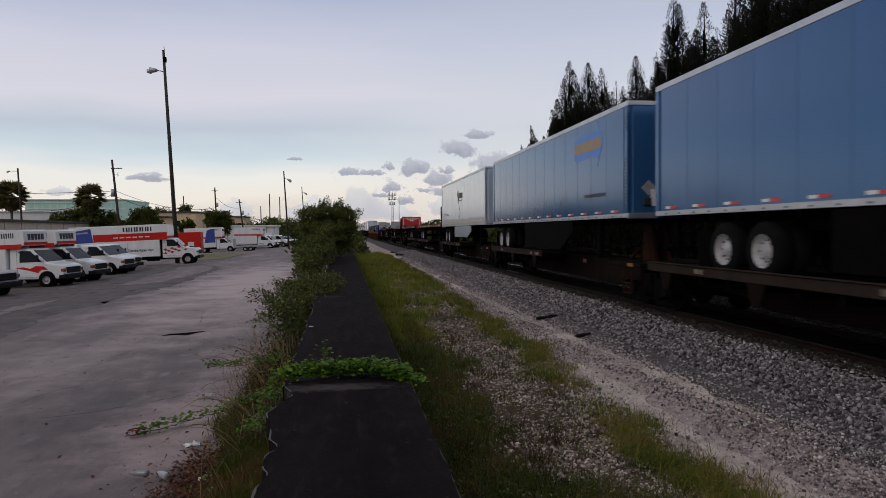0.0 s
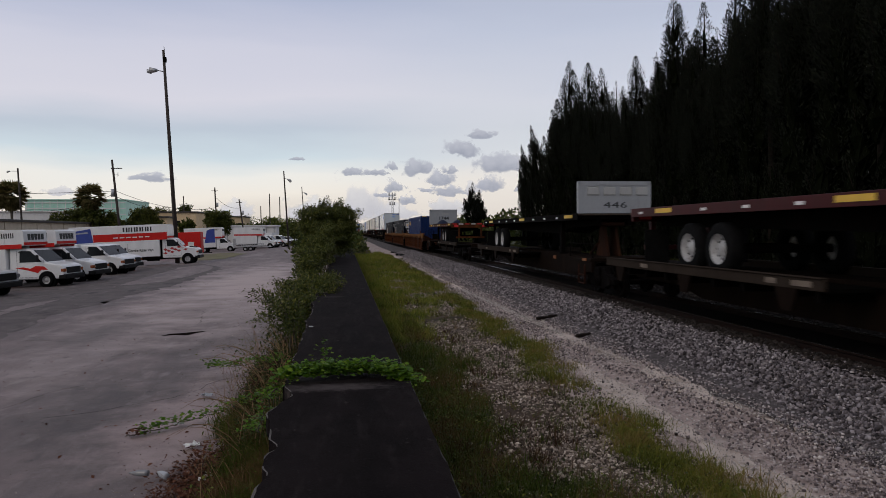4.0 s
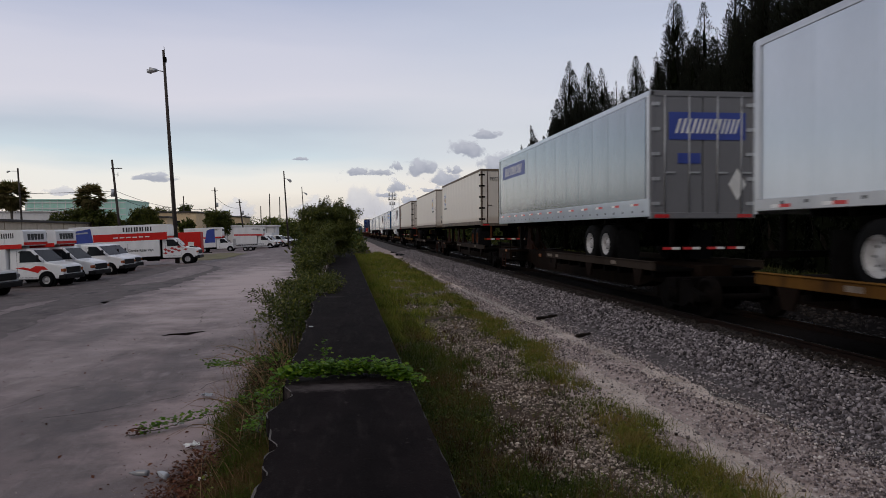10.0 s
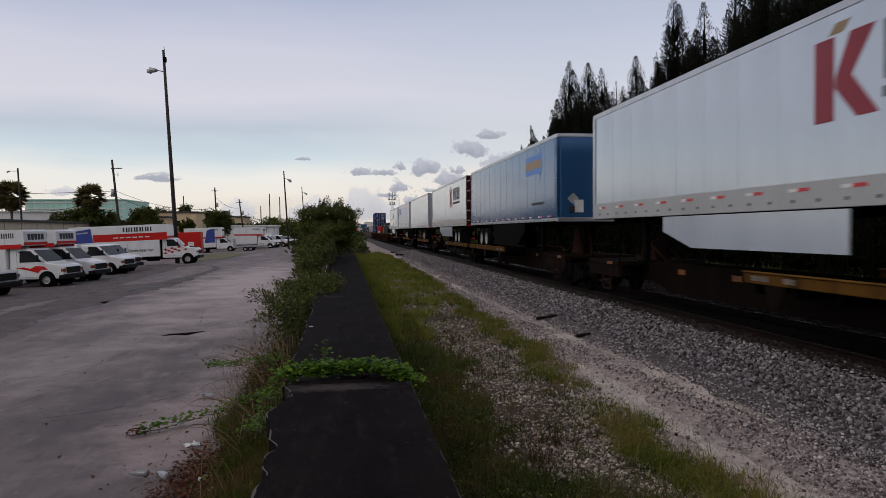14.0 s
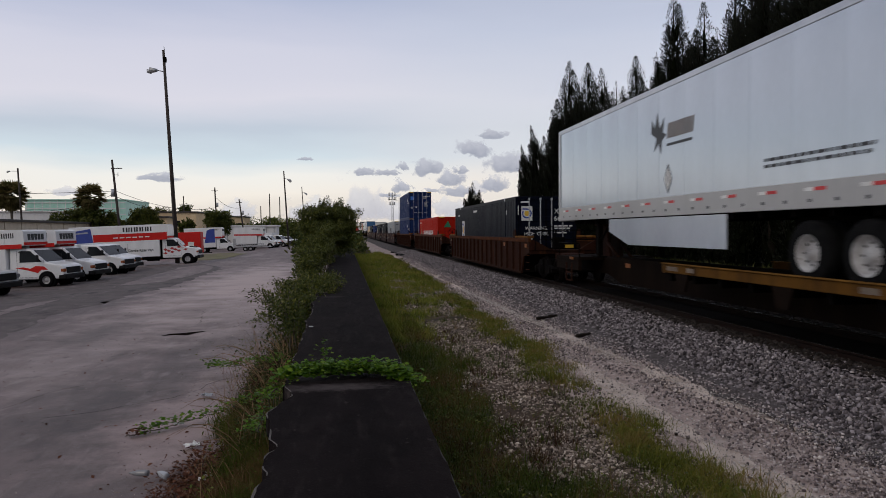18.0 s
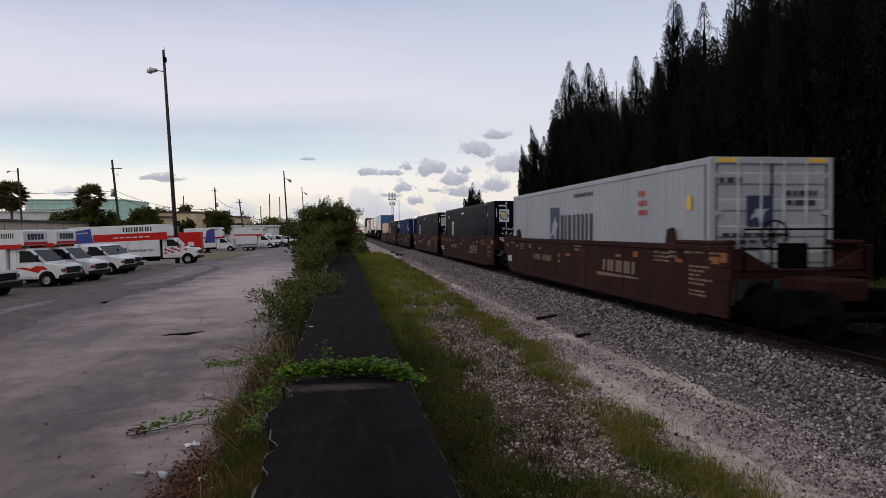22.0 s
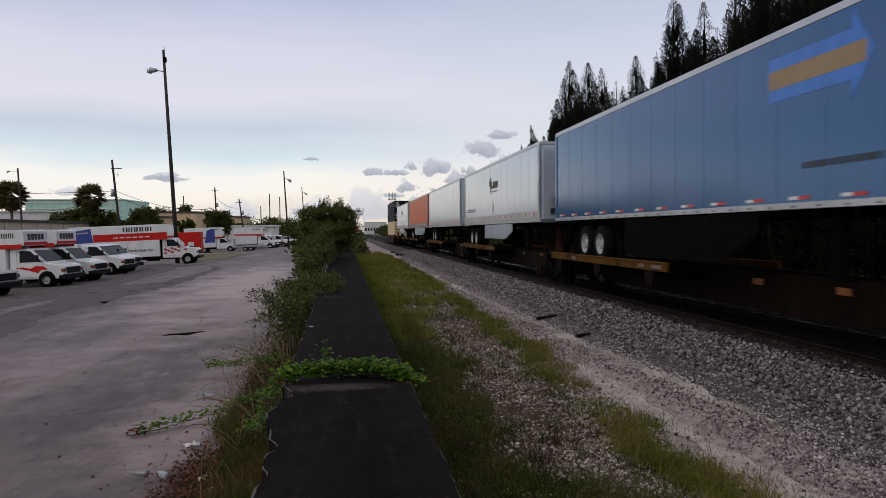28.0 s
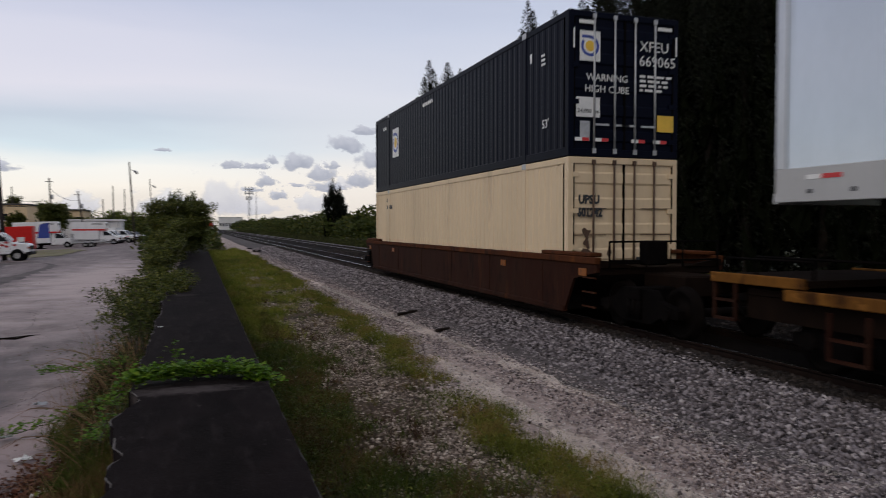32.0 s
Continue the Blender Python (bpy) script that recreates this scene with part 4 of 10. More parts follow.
y = near_y(9000, 4.5, 28, 1.8)
wide = R.uniform(0, 1, len(y)) < np.clip(0.62 - 0.05 * np.maximum(0, y - 10), 0.1, 1)
x = np.where(wide, 3.97 + R.normal(0, 0.22, len(y)), 4.45 + 5.3 / np.maximum(y, 4.5) + R.normal(0, 0.08, len(y)))
size = R.uniform(0.006, 0.018, len(y)) * (1 + 0.02 * y)
tagged(new("rut_gravel", rock_mesh("rut_gravel", np.stack([x, y, h_arr(x) + 0.034], 1), size, M["dust_grit"])), "fine pale grit along the wheel tracks", "gravel", kind="stuff")


y = near_y(3200, 5.0, 30, 1.6)
x = -1.3 - 7.0 * R.uniform(0, 1, len(y)) ** 1.3
size = R.uniform(0.004, 0.011, len(y)) * (1 + 0.03 * y)
tagged(new("yard_grit", rock_mesh("yard_grit", np.stack([x, y, h_arr(x) + 0.006], 1), size, M["limestone"], 0.45)), "loose grit scattered over the worn asphalt", "gravel", kind="stuff")


def tuft_field(name, n_tufts, per, place, hgt, material, label, spread=0.09, w=0.016, droop=1.15):
    """Tufts of grass round the points that place() gives."""
    pts = place(n_tufts)
    k = len(pts)
    b = np.repeat(pts, per, 0)
    b[:, :2] += R.normal(0, spread, (k * per, 2))
    b[:, 2] = h_arr(b[:, 0]) - 0.01
    hh = np.repeat(R.uniform(*hgt, k), per) * R.uniform(0.5, 1.15, k * per) * (1 + 0.006 * b[:, 1])
    a = R.uniform(0, 2 * np.pi, k * per)
    ln = np.stack([np.cos(a), np.sin(a), np.zeros(k * per)], 1) * (hh * R.uniform(0.1, droop, k * per))[:, None]
    ww = w * R.uniform(0.6, 1.4, k * per) * (1 + 0.05 * b[:, 1])
    return tagged(new(name, blade_mesh(name, b, hh, ww, ln, M[material])), label, "grass", kind="stuff")


def at_xy(x, y):
    return np.stack([x, y, np.zeros(len(x))], 1)


def clumped(x, y, s, cut):
    """True where a slow wave pattern stands above a limit, so that plants grow in patches."""
    w = np.sin(x * 2.1 * s + 1.3 * np.sin(y * 0.9 * s)) + np.sin(y * 1.7 * s + 1.7 * np.sin(x * 1.3 * s + 2)) + 0.8 * np.sin(y * 4.1 * s + x * 3.3 * s)
    return w + R.uniform(-0.9, 0.9, len(x)) > cut


def place_beside(n):
    y = near_y(n, 3.6, 75, 1.7)
    x = 0.72 + (1.42 + 0.22 * np.sin(y * 0.75 + 4.2) + 0.55 * np.exp(-((y - 5.6) / 0.9) ** 2) + 1.5 * smooth01((y - 17) / 12)) * R.uniform(0, 1, n) ** 1.05
    k = clumped(x, y, 1.0, -1.75 + 1.7 * smooth01((x - 1.35) / 0.75) - 0.6 * smooth01((y - 16) / 10))
    return at_xy(x[k], y[k])


def place_near(n):
    p = place_beside(n)
    return p[p[:, 1] < 17 + 3 * np.sin(p[:, 0] * 9)]


def place_far(n):
    p = place_beside(n)
    return p[p[:, 1] >= 15]


def place_strip(n):
    y = near_y(n, 4.2, 70, 1.7)
    mid = 3.32 + 0.25 * smooth01((y - 7) / 8) + 0.25 * smooth01((y - 18) / 12)
    x = mid + 0.12 * np.sin(y * 1.45 + 0.6) + 0.08 * np.sin(y * 3.3) + R.normal(0, 0.16 + 0.05 * np.sin(y * 2.3), n)
    keep = np.sin(y * 1.1) + np.sin(y * 0.37 + 1) + R.uniform(-1.2, 1.2, n) > -1.2
    return at_xy(x[keep], y[keep])


def place_sparse(n):
    y = near_y(n, 4.2, 60, 1.6)
    return at_xy(R.uniform(1.6, 3.0, n) + 0.03 * y, y)


tuft_field("wild_grass", 7000, 18, place_near, (0.06, 0.30), "weed_grass", "dark rank weeds and grass along the platform", 0.055, 0.006, 1.5)
tuft_field("wild_grass", 7000, 14, place_far, (0.08, 0.30), "grass", "yellow-green grass further along the platform", 0.12, 0.006, 1.5)
tuft_field("verge_grass", 4200, 20, place_strip, (0.05, 0.22), "verge_grass", "low weeds and dry grass beside the dirt road", 0.10, 0.0055, 1.6)


def place_rusty(n):
    y = near_y(n, 5.5, 26, 1.5)
    x = 1.0 + 1.5 * R.uniform(0, 1, n)
    k = clumped(x + 3, y + 5, 0.9, 1.0)
    return at_xy(x[k], y[k])


tuft_field("withered_weeds", 1300, 14, place_rusty, (0.05, 0.24), "rusty_weed", "withered red-brown weeds among the green ones", 0.05, 0.006, 1.4)
tuft_field("sparse_weeds", 620, 16, place_sparse, (0.05, 0.2), "weed_grass", "scattered weeds growing through gravel", 0.05, 0.006, 1.4)


def place_field(n):
    y = near_y(n, 10, 330, 1.3)
    return at_xy(R.uniform(16.6, 24, n), y)


tuft_field("field_grass", 5000, 9, place_field, (0.15, 0.4), "field_blades", "rank green grass beyond the siding", 0.25, 0.03)


# broad-leaved weeds low beside the platform
def weed_leaves(name, place, n, up, size, material, label, category="weeds"):
    p = place(n)
    p[:, 2] = h_arr(p[:, 0]) + up * R.uniform(0, 1, len(p)) ** 1.5
    a = R.uniform(0, 2 * np.pi, len(p))
    d = np.stack([np.cos(a), np.sin(a), R.uniform(-0.2, 0.7, len(p))], 1)
    nr = np.stack([R.normal(0, 0.4, len(p)), R.normal(0, 0.4, len(p)), np.ones(len(p))], 1)
    L = R.uniform(0.6, 1.3, len(p)) * size * (1 + 0.02 * p[:, 1])
    return tagged(new(name, leaf_mesh(name, p, d, nr, L, L * 0.55, M[material])), label, category, kind="stuff")


weed_leaves("leafy_weeds", place_near, 40000, 0.20, 0.030, "hedge_leaf", "dark green leafy weeds along the platform")
weed_leaves("leafy_weeds", lambda n: (lambda p: p[clumped(p[:, 0] + 9, p[:, 1], 1.3, 0.5)])(place_near(n)), 26000, 0.22, 0.034, "leaf", "patches of fresher green weeds along the platform")
weed_leaves("leafy_verge", place_strip, 5000, 0.10, 0.045, "leaf", "small green weeds beside the dirt road")


# ---- shrubs ----
def shrub(name, label, lobes, n_leaf, size, material, group="", stems=10, category="shrub", base=None, droop=0.1):
    """A shrub: thin stems from its foot into rounded lobes (centre, radii), each lobe a shell of many single leaves with gaps."""
    th = thing(name, label, category, group)
    base = base or (np.mean([l[0][0] for l in lobes]), np.mean([l[0][1] for l in lobes]), 0.0)
    st = Bm()
    for i in range(stems):
        c, r = lobes[i % len(lobes)]
        p = Vector((base[0] + R.normal(0, 0.15), base[1] + R.normal(0, 0.25), base[2] - 0.05))
        q = Vector((c[0] + R.normal(0, 0.5) * r[0], c[1] + R.normal(0, 0.5) * r[1], c[2] + R.uniform(-0.2, 0.6) * r[2]))
        m = (p + q) / 2 + Vector((R.normal(0, 0.12), R.normal(0, 0.12), 0.1))
        st.rod(p, m, 0.022, 0.015, n=5, caps=False).rod(m, q, 0.015, 0.005, n=5, caps=False)
    part("woody_base", st, M["bark"], th)
    cs, ds, ns = [], [], []
    tot = sum(l[1][0] * l[1][1] + l[1][0] * l[1][2] + l[1][1] * l[1][2] for l in lobes)
    for c, r in lobes:
        n = int(n_leaf * (r[0] * r[1] + r[0] * r[2] + r[1] * r[2]) / tot)
        u = unit(R.normal(size=(n, 3)))
        lump = 0.72 + 0.28 * np.sin(u[:, 0] * 5 + c[0] * 7) * np.sin(u[:, 1] * 6 + c[1]) + 0.2 * np.sin(u[:, 2] * 8 + c[2] * 3)
        rad = (R.uniform(0.25, 1.0, n) ** 0.45) * lump
        p = np.array(c) + u * rad[:, None] * np.array(r)
        p[:, 2] = np.maximum(p[:, 2], 0.05)
        cs.append(p)
        ds.append(u + R.normal(0, 0.7, (n, 3)) - np.array([0, 0, droop * 3]))
        ns.append(u + np.array([0, 0, 0.8]) + R.normal(0, 0.4, (n, 3)))
    cs, ds, ns = np.concatenate(cs), np.concatenate(ds), np.concatenate(ns)
    L = size * R.uniform(0.6, 1.3, len(cs))
    part("foliage", leaf_mesh("foliage", cs, ds, ns, L, L * 0.5, M[material]), None, th)
    return th


shrub("shrub", "tall dense green shrub over the platform's far end", [((-2.2, 47, 3.5), (1.15, 1.6, 1.45)), ((-1.3, 48, 3.9), (1.1, 1.6, 1.2)), ((0.05, 47.5, 3.5), (1.15, 1.6, 1.4)), ((-0.4, 48.5, 4.1), (0.8, 1.2, 0.9)), ((-1.2, 45.5, 2.2), (1.3, 1.6, 1.3)), ((-0.2, 46.5, 2.3), (0.9, 1.4, 1.2)), ((-1.7, 43, 1.7), (1.0, 1.6, 1.1))], 62000, 0.11, "shrub_leaf", stems=16)
shrub("shrub", "dark green shrub overgrowing the platform", [((-1.5, 33, 1.7), (0.8, 1.8, 0.9)), ((-1.2, 37, 1.8), (0.75, 2.2, 1.0)), ((-1.5, 29.5, 1.4), (0.7, 1.8, 0.7)), ((-1.1, 40, 2.3), (0.8, 1.5, 0.9))], 26000, 0.105, "shrub_leaf", stems=12)
def arching(name, label, feet, n_branch, reach, rise, leaves, size, material, toward=(-0.55, 0.0), group="shrubs", twig=0.010, stem="bark"):
    """A straggling shrub: many thin branches that rise from a line of feet, arch over and carry leaves along their outer half."""
    th = thing(name, label, "shrub", group)
    st = Bm()
    cs, ds, ns = [], [], []
    for i in range(n_branch):
        f0 = Vector(feet[0]).lerp(Vector(feet[1]), R.uniform(0, 1)) + Vector((R.normal(0, 0.12), R.normal(0, 0.2), 0))
        a = R.uniform(0, 2 * np.pi)
        k = reach * R.uniform(0.45, 1.15)
        out = Vector((math.cos(a) * k * 0.8 + toward[0] * k * R.uniform(0.2, 1.2), math.sin(a) * k + toward[1], 0))
        top = f0 + out * 0.55 + Vector((0, 0, rise * R.uniform(0.65, 1.15)))
        tip = f0 + out + Vector((0, 0, rise * R.uniform(0.35, 0.95)))
        pts = [f0 * ((1 - t) ** 2) + top * (2 * t * (1 - t)) + tip * (t * t) for t in (0, 0.25, 0.5, 0.75, 1.0)]
        for j, (q0, q1) in enumerate(zip(pts, pts[1:])):
            st.rod(q0, q1, twig * (1.6 - 0.35 * j), twig * (1.25 - 0.35 * j) + 0.001, n=4, caps=False)
        t = R.uniform(0.30, 1.0, leaves) ** 0.8
        f_, tp, e_ = np.array(f0), np.array(top), np.array(tip)
        c = f_ * ((1 - t) ** 2)[:, None] + tp * (2 * t * (1 - t))[:, None] + e_ * (t * t)[:, None] + R.normal(0, 0.075, (leaves, 3))
        c[:, 2] = np.maximum(c[:, 2], 0.04)
        cs.append(c)
        ds.append(np.array(out)[None] * 0.5 + R.normal(0, 0.6, (leaves, 3)))
        ns.append(np.array([0, 0, 1.0]) + R.normal(0, 0.45, (leaves, 3)))
    tagged(part("twig_tangle", st, M[stem], th), kind="stuff")
    cs, ds, ns = np.concatenate(cs), np.concatenate(ds), np.concatenate(ns)
    L = size * R.uniform(0.55, 1.3, len(cs))
    part("foliage", leaf_mesh("foliage", cs, ds, ns, L, L * 0.48, M[material]), None, th)
    return th


arching("shrub", "straggling leafy shrub spilling from the yard over the platform edge", ((-1.15, 16.5, 0.0), (-0.95, 26.5, 0.0)), 130, 1.15, 1.45, 90, 0.095, "shrub_leaf", (-0.5, 0.0))
arching("shrub", "dense low greenery rooted along the platform wall", ((-1.0, 15.0, 0.0), (-0.95, 30.0, 0.0)), 130, 0.6, 1.15, 110, 0.075, "hedge_leaf", (-0.25, 0.0))
arching("shrub", "leafy branches lying over the platform slabs", ((-0.85, 19.5, 1.0), (-0.75, 24.0, 1.0)), 46, 0.75, 0.40, 80, 0.08, "shrub_leaf", (0.3, 0.0))
arching("shrub", "twiggy half-bare shrub with brown stems by the platform", ((-1.1, 11.5, 0.0), (-1.15, 15.5, 0.0)), 46, 0.85, 0.95, 8, 0.05, "hedge_leaf", (-0.7, 0.0), twig=0.006, stem="dry")

arching("shrub", "bare brown twigs leaning out over the asphalt", ((-1.0, 8.2, 0.0), (-1.1, 12.2, 0.0)), 34, 0.95, 0.75, 2, 0.05, "hedge_leaf", (-0.55, 0.0), twig=0.0045, stem="dry")
arching("shrub", "low green weed bush against the broken platform edge", ((-0.92, 9.2, 0.0), (-1.0, 11.4, 0.0)), 34, 0.40, 0.55, 40, 0.05, "hedge_leaf", (-0.3, 0.0), twig=0.004)

# dry stalks and low plants on the yard side
def place_stalk(n):
    y = 6.0 + 12.0 * R.uniform(0, 1, n)
    x = -0.92 - (0.55 + 0.09 * (y - 6)) * R.uniform(0, 1, n) ** 1.7
    k = clumped(x, y, 1.2, -0.4)
    return at_xy(x[k], y[k])


p = place_stalk(620)
p[:, 2] = h_arr(p[:, 0])
hh = R.uniform(0.25, 0.95, len(p))
ln = np.stack([R.normal(-0.35, 0.5, len(p)), R.normal(0, 0.5, len(p)), np.zeros(len(p))], 1) * hh[:, None]
tagged(new("dry_stalks", blade_mesh("dry_stalks", p, hh, R.uniform(0.004, 0.009, len(p)), ln, M["dry"])), "dry brown stalks and grass by the platform edge", "grass", kind="stuff")
def place_edge(n):
    y = 5.4 + 6.6 * R.uniform(0, 1, n) ** 0.9
    x = -0.82 - (0.25 + 0.75 * np.exp(-((y - 10.4) / 1.1) ** 2) + 0.35 * np.exp(-((y - 7.8) / 1.2) ** 2)) * R.uniform(0, 1, n) ** 1.4
    return at_xy(x, y)


tuft_field("edge_grass", 900, 24, place_edge, (0.16, 0.42), "weed_grass", "dark tussocks of grass along the platform's broken side", 0.07, 0.006, 1.3)


def place_under(n):
    y = 8.6 + 10.0 * R.uniform(0, 1, n)
    x = -0.85 - (0.45 + 0.45 * np.sin((y - 8.6) * 0.31)) * R.uniform(0, 1, n) ** 1.2
    return at_xy(x, y)


tuft_field("withered_weeds", 700, 18, place_under, (0.10, 0.38), "rusty_weed", "withered brown undergrowth along the platform's yard side", 0.07, 0.006, 1.3)
weed_leaves("leafy_weeds", place_under, 9000, 0.40, 0.040, "hedge_leaf", "dark green undergrowth along the platform's yard side")
weed_leaves("edge_weeds", place_stalk, 1300, 0.35, 0.05, "leaf", "green weeds among dry stalks by the platform edge")
weed_leaves("dead_leaves", lambda n: at_xy(R.normal(-1.35, 0.30, n), 8.2 + R.normal(0, 0.62, n)), 8000, 0.07, 0.05, "litter", "brown dead leaves drifted on the asphalt", "leaf litter")


weed_leaves("fallen_leaves", lambda n: at_xy(-1.4 - 5.5 * R.uniform(0, 1, n) ** 2.6, 7.5 + 12 * R.uniform(0, 1, n)), 150, 0.012, 0.05, "litter", "single dead leaves and bits scattered over the asphalt", "leaf litter")


def runner(name, label, pts, n, width, size, material="vine"):
    """A creeping vine along a polyline on the ground: a thin stem and paired leaves."""
    th = thing(name, label, "vine", "creeping vines")
    pts = np.array(pts, float)
    seg = np.linalg.norm(np.diff(pts, axis=0), axis=1)
    cum = np.concatenate([[0], np.cumsum(seg)])
    t = np.linspace(0, cum[-1], 60)
    line = np.stack([np.interp(t, cum, pts[:, k]) for k in range(3)], 1) + R.normal(0, 0.012, (60, 3))
    st = Bm()
    for a, b in zip(line[::2], line[2::2]):
        st.rod(a, b, 0.006, n=5, caps=False)
    part("stem", st, M["bark"], th)
    tt = R.uniform(0, cum[-1], n)
    c = np.stack([np.interp(tt, cum, pts[:, k]) for k in range(3)], 1) + R.normal(0, 1, (n, 3)) * np.array([width, width, 0.02])
    c[:, 2] += np.abs(R.normal(0.05, 0.035, n))
    a = R.uniform(0, 2 * np.pi, n)
    d = np.stack([np.cos(a), np.sin(a), R.uniform(-0.1, 0.5, n)], 1)
    nr = np.stack([R.normal(0, 0.35, n), R.normal(-0.15, 0.35, n), np.ones(n)], 1)
    L = size * R.uniform(0.6, 1.35, n)
    part("leaves", leaf_mesh("leaves", c, d, nr, L, L * 0.75, M[material]), None, th)
    return th


runner("vine", "bright green vine creeping across the platform slab", [(-0.66, 7.75, 1.22), (-0.45, 7.85, 1.24), (0.1, 7.98, 1.23), (0.5, 7.85, 1.23), (0.70, 7.65, 1.12)], 2400, 0.075, 0.056)
runner("vine", "green vine shoot standing on the slab joint", [(-0.25, 8.2, 1.22), (-0.24, 8.25, 1.32), (-0.25, 8.3, 1.45)], 40, 0.03, 0.05)
runner("vine", "long vine runner creeping over the asphalt", [(-1.0, 10.6, 0.40), (-1.6, 10.9, 0.22), (-2.05, 10.8, 0.10), (-2.45, 10.5, 0.06), (-2.7, 10.3, 0.03), (-2.85, 10.2, 0.03)], 400, 0.05, 0.066)
runner("vine", "reddened young tip of the long vine runner", [(-2.75, 10.27, 0.03), (-2.9, 10.17, 0.03), (-2.98, 10.1, 0.03)], 40, 0.03, 0.055, "litter")
runner("vine", "vine runner reaching from the weeds over the asphalt", [(-1.1, 13.6, 0.4), (-1.7, 13.9, 0.3), (-2.3, 14.0, 0.22), (-2.7, 14.3, 0.2)], 420, 0.07, 0.066)
runner("vine", "vine tumbling down the platform's yard side", [(-0.72, 7.6, 1.2), (-0.9, 8.0, 0.8), (-1.05, 8.6, 0.45), (-1.2, 9.4, 0.25)], 200, 0.08, 0.055)


# ---- trees ----
def casuarina(seed, height, lean=0.0, fine=1.0):
    """A tall whistling pine: straight trunk, upright plumes of fine drooping needle sprays round solid near-black
    hearts that stand in for inner shade, with gaps near the top.
    """
    r = np.random.RandomState(seed)
    tr = Bm()
    pts = [Vector((lean * height * t * t + 0.15 * math.sin(5 * t + seed), 0.15 * math.cos(4 * t + seed), height * t)) for t in (0, 0.25, 0.5, 0.75, 0.97)]
    for i, (a, b) in enumerate(zip(pts, pts[1:])):
        tr.rod(a, b, 0.24 * (1 - 0.24 * i), 0.24 * (1 - 0.24 * (i + 1)) + 0.01, n=7, caps=False)
    cs, ds, ls, heart = [], [], [], Bm()
    for i in range(104):
        # a third of the plumes crown the top, the rest stand round the sides
        a = r.uniform(0, 2 * np.pi)
        if i < 38:
            rho = 2.7 * math.sqrt(r.uniform()) if i else 0.1
            tip_z = height * (1.0 - 0.36 * (rho / 2.7) ** 1.1 - 0.10 * r.uniform()) if i else height
        else:
            t = r.uniform(0.06, 0.74)
            rho = (3.1 - 1.9 * t) * r.uniform(0.55, 1.15)
            tip_z = height * t + 1.6
        tall = r.uniform(2.6, 4.6)
        foot = np.array([rho * 0.62 * math.cos(a), rho * 0.62 * math.sin(a), tip_z - tall])
        end = np.array([rho * math.cos(a), rho * math.sin(a), tip_z])
        for p_ in (foot, end):
            p_[0] += lean * height * (max(p_[2], 0) / height) ** 2
        if i % 3 == 0:
            tr.rod(foot, end, 0.04, 0.008, n=4, caps=False)
        # ragged solid heart of the plume, a stand-in for the shade inside it
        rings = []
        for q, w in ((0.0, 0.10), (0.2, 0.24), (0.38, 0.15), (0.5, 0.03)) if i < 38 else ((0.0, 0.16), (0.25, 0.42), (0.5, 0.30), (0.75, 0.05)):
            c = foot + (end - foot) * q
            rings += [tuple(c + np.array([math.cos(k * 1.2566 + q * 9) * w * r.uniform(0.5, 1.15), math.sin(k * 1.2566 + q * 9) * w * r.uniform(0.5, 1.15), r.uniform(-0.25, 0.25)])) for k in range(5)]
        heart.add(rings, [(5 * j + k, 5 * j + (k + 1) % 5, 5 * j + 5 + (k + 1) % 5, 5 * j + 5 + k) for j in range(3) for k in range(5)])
        m = int((560 if i < 38 else 90) * fine)
        q = r.uniform(0.0, 1.0, m)[:, None] ** 0.9
        wide = (0.07 + 0.95 * (1 - q) ** 0.75) * r.uniform(0.25, 1.0, (m, 1))
        b = r.uniform(0, 2 * np.pi, (m, 1))
        out = np.concatenate([np.cos(b), np.sin(b), np.zeros((m, 1))], 1)
        cs.append(foot + (end - foot) * q + out * wide)
        ds.append(unit(end - foot) * 0.9 + out * 0.9 * (1.15 - q) + r.normal(0, 0.3, (m, 3)))
        ls.append(r.uniform(0.15, 0.34, m) * (0.6 + 0.5 * (1 - q[:, 0])))
    cs, ds, ls = np.concatenate(cs), np.concatenate(ds), np.concatenate(ls)
    nr = r.normal(size=cs.shape)
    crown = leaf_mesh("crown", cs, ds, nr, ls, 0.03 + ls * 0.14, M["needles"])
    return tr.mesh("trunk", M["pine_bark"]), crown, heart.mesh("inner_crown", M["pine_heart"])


PINE = "tall dark whistling pine with feathery needles"
kinds = [casuarina(s, 20.0, l) for s, l in ((1, 0.0), (2, 0.02), (3, -0.02), (4, 0.01))]
windy = casuarina(5, 20.0, -0.16)
behind = [casuarina(s, 20.0, 0.01, 0.3) for s in (11, 12)]


def plant_pine(x, y, h, k, turn=None, meshes=None, wide=1.0):
    tk, cr, ht = meshes or kinds[k % len(kinds)]
    th = thing("pine_tree", PINE, "tree", "row of pines")
    part("trunk", tk, None, th)
    crown = part("crown", cr, None, th)
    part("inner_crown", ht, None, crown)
    f = h / 20.0
    th.matrix_basis = Matrix.LocRotScale((x, y, h_arr(np.array([x]))[0] - 0.05), Euler((0, 0, rng.uniform(0, 6.28) if turn is None else turn)), (f * wide * rng.uniform(0.9, 1.1), f * wide * rng.uniform(0.9, 1.1), f))
    return th


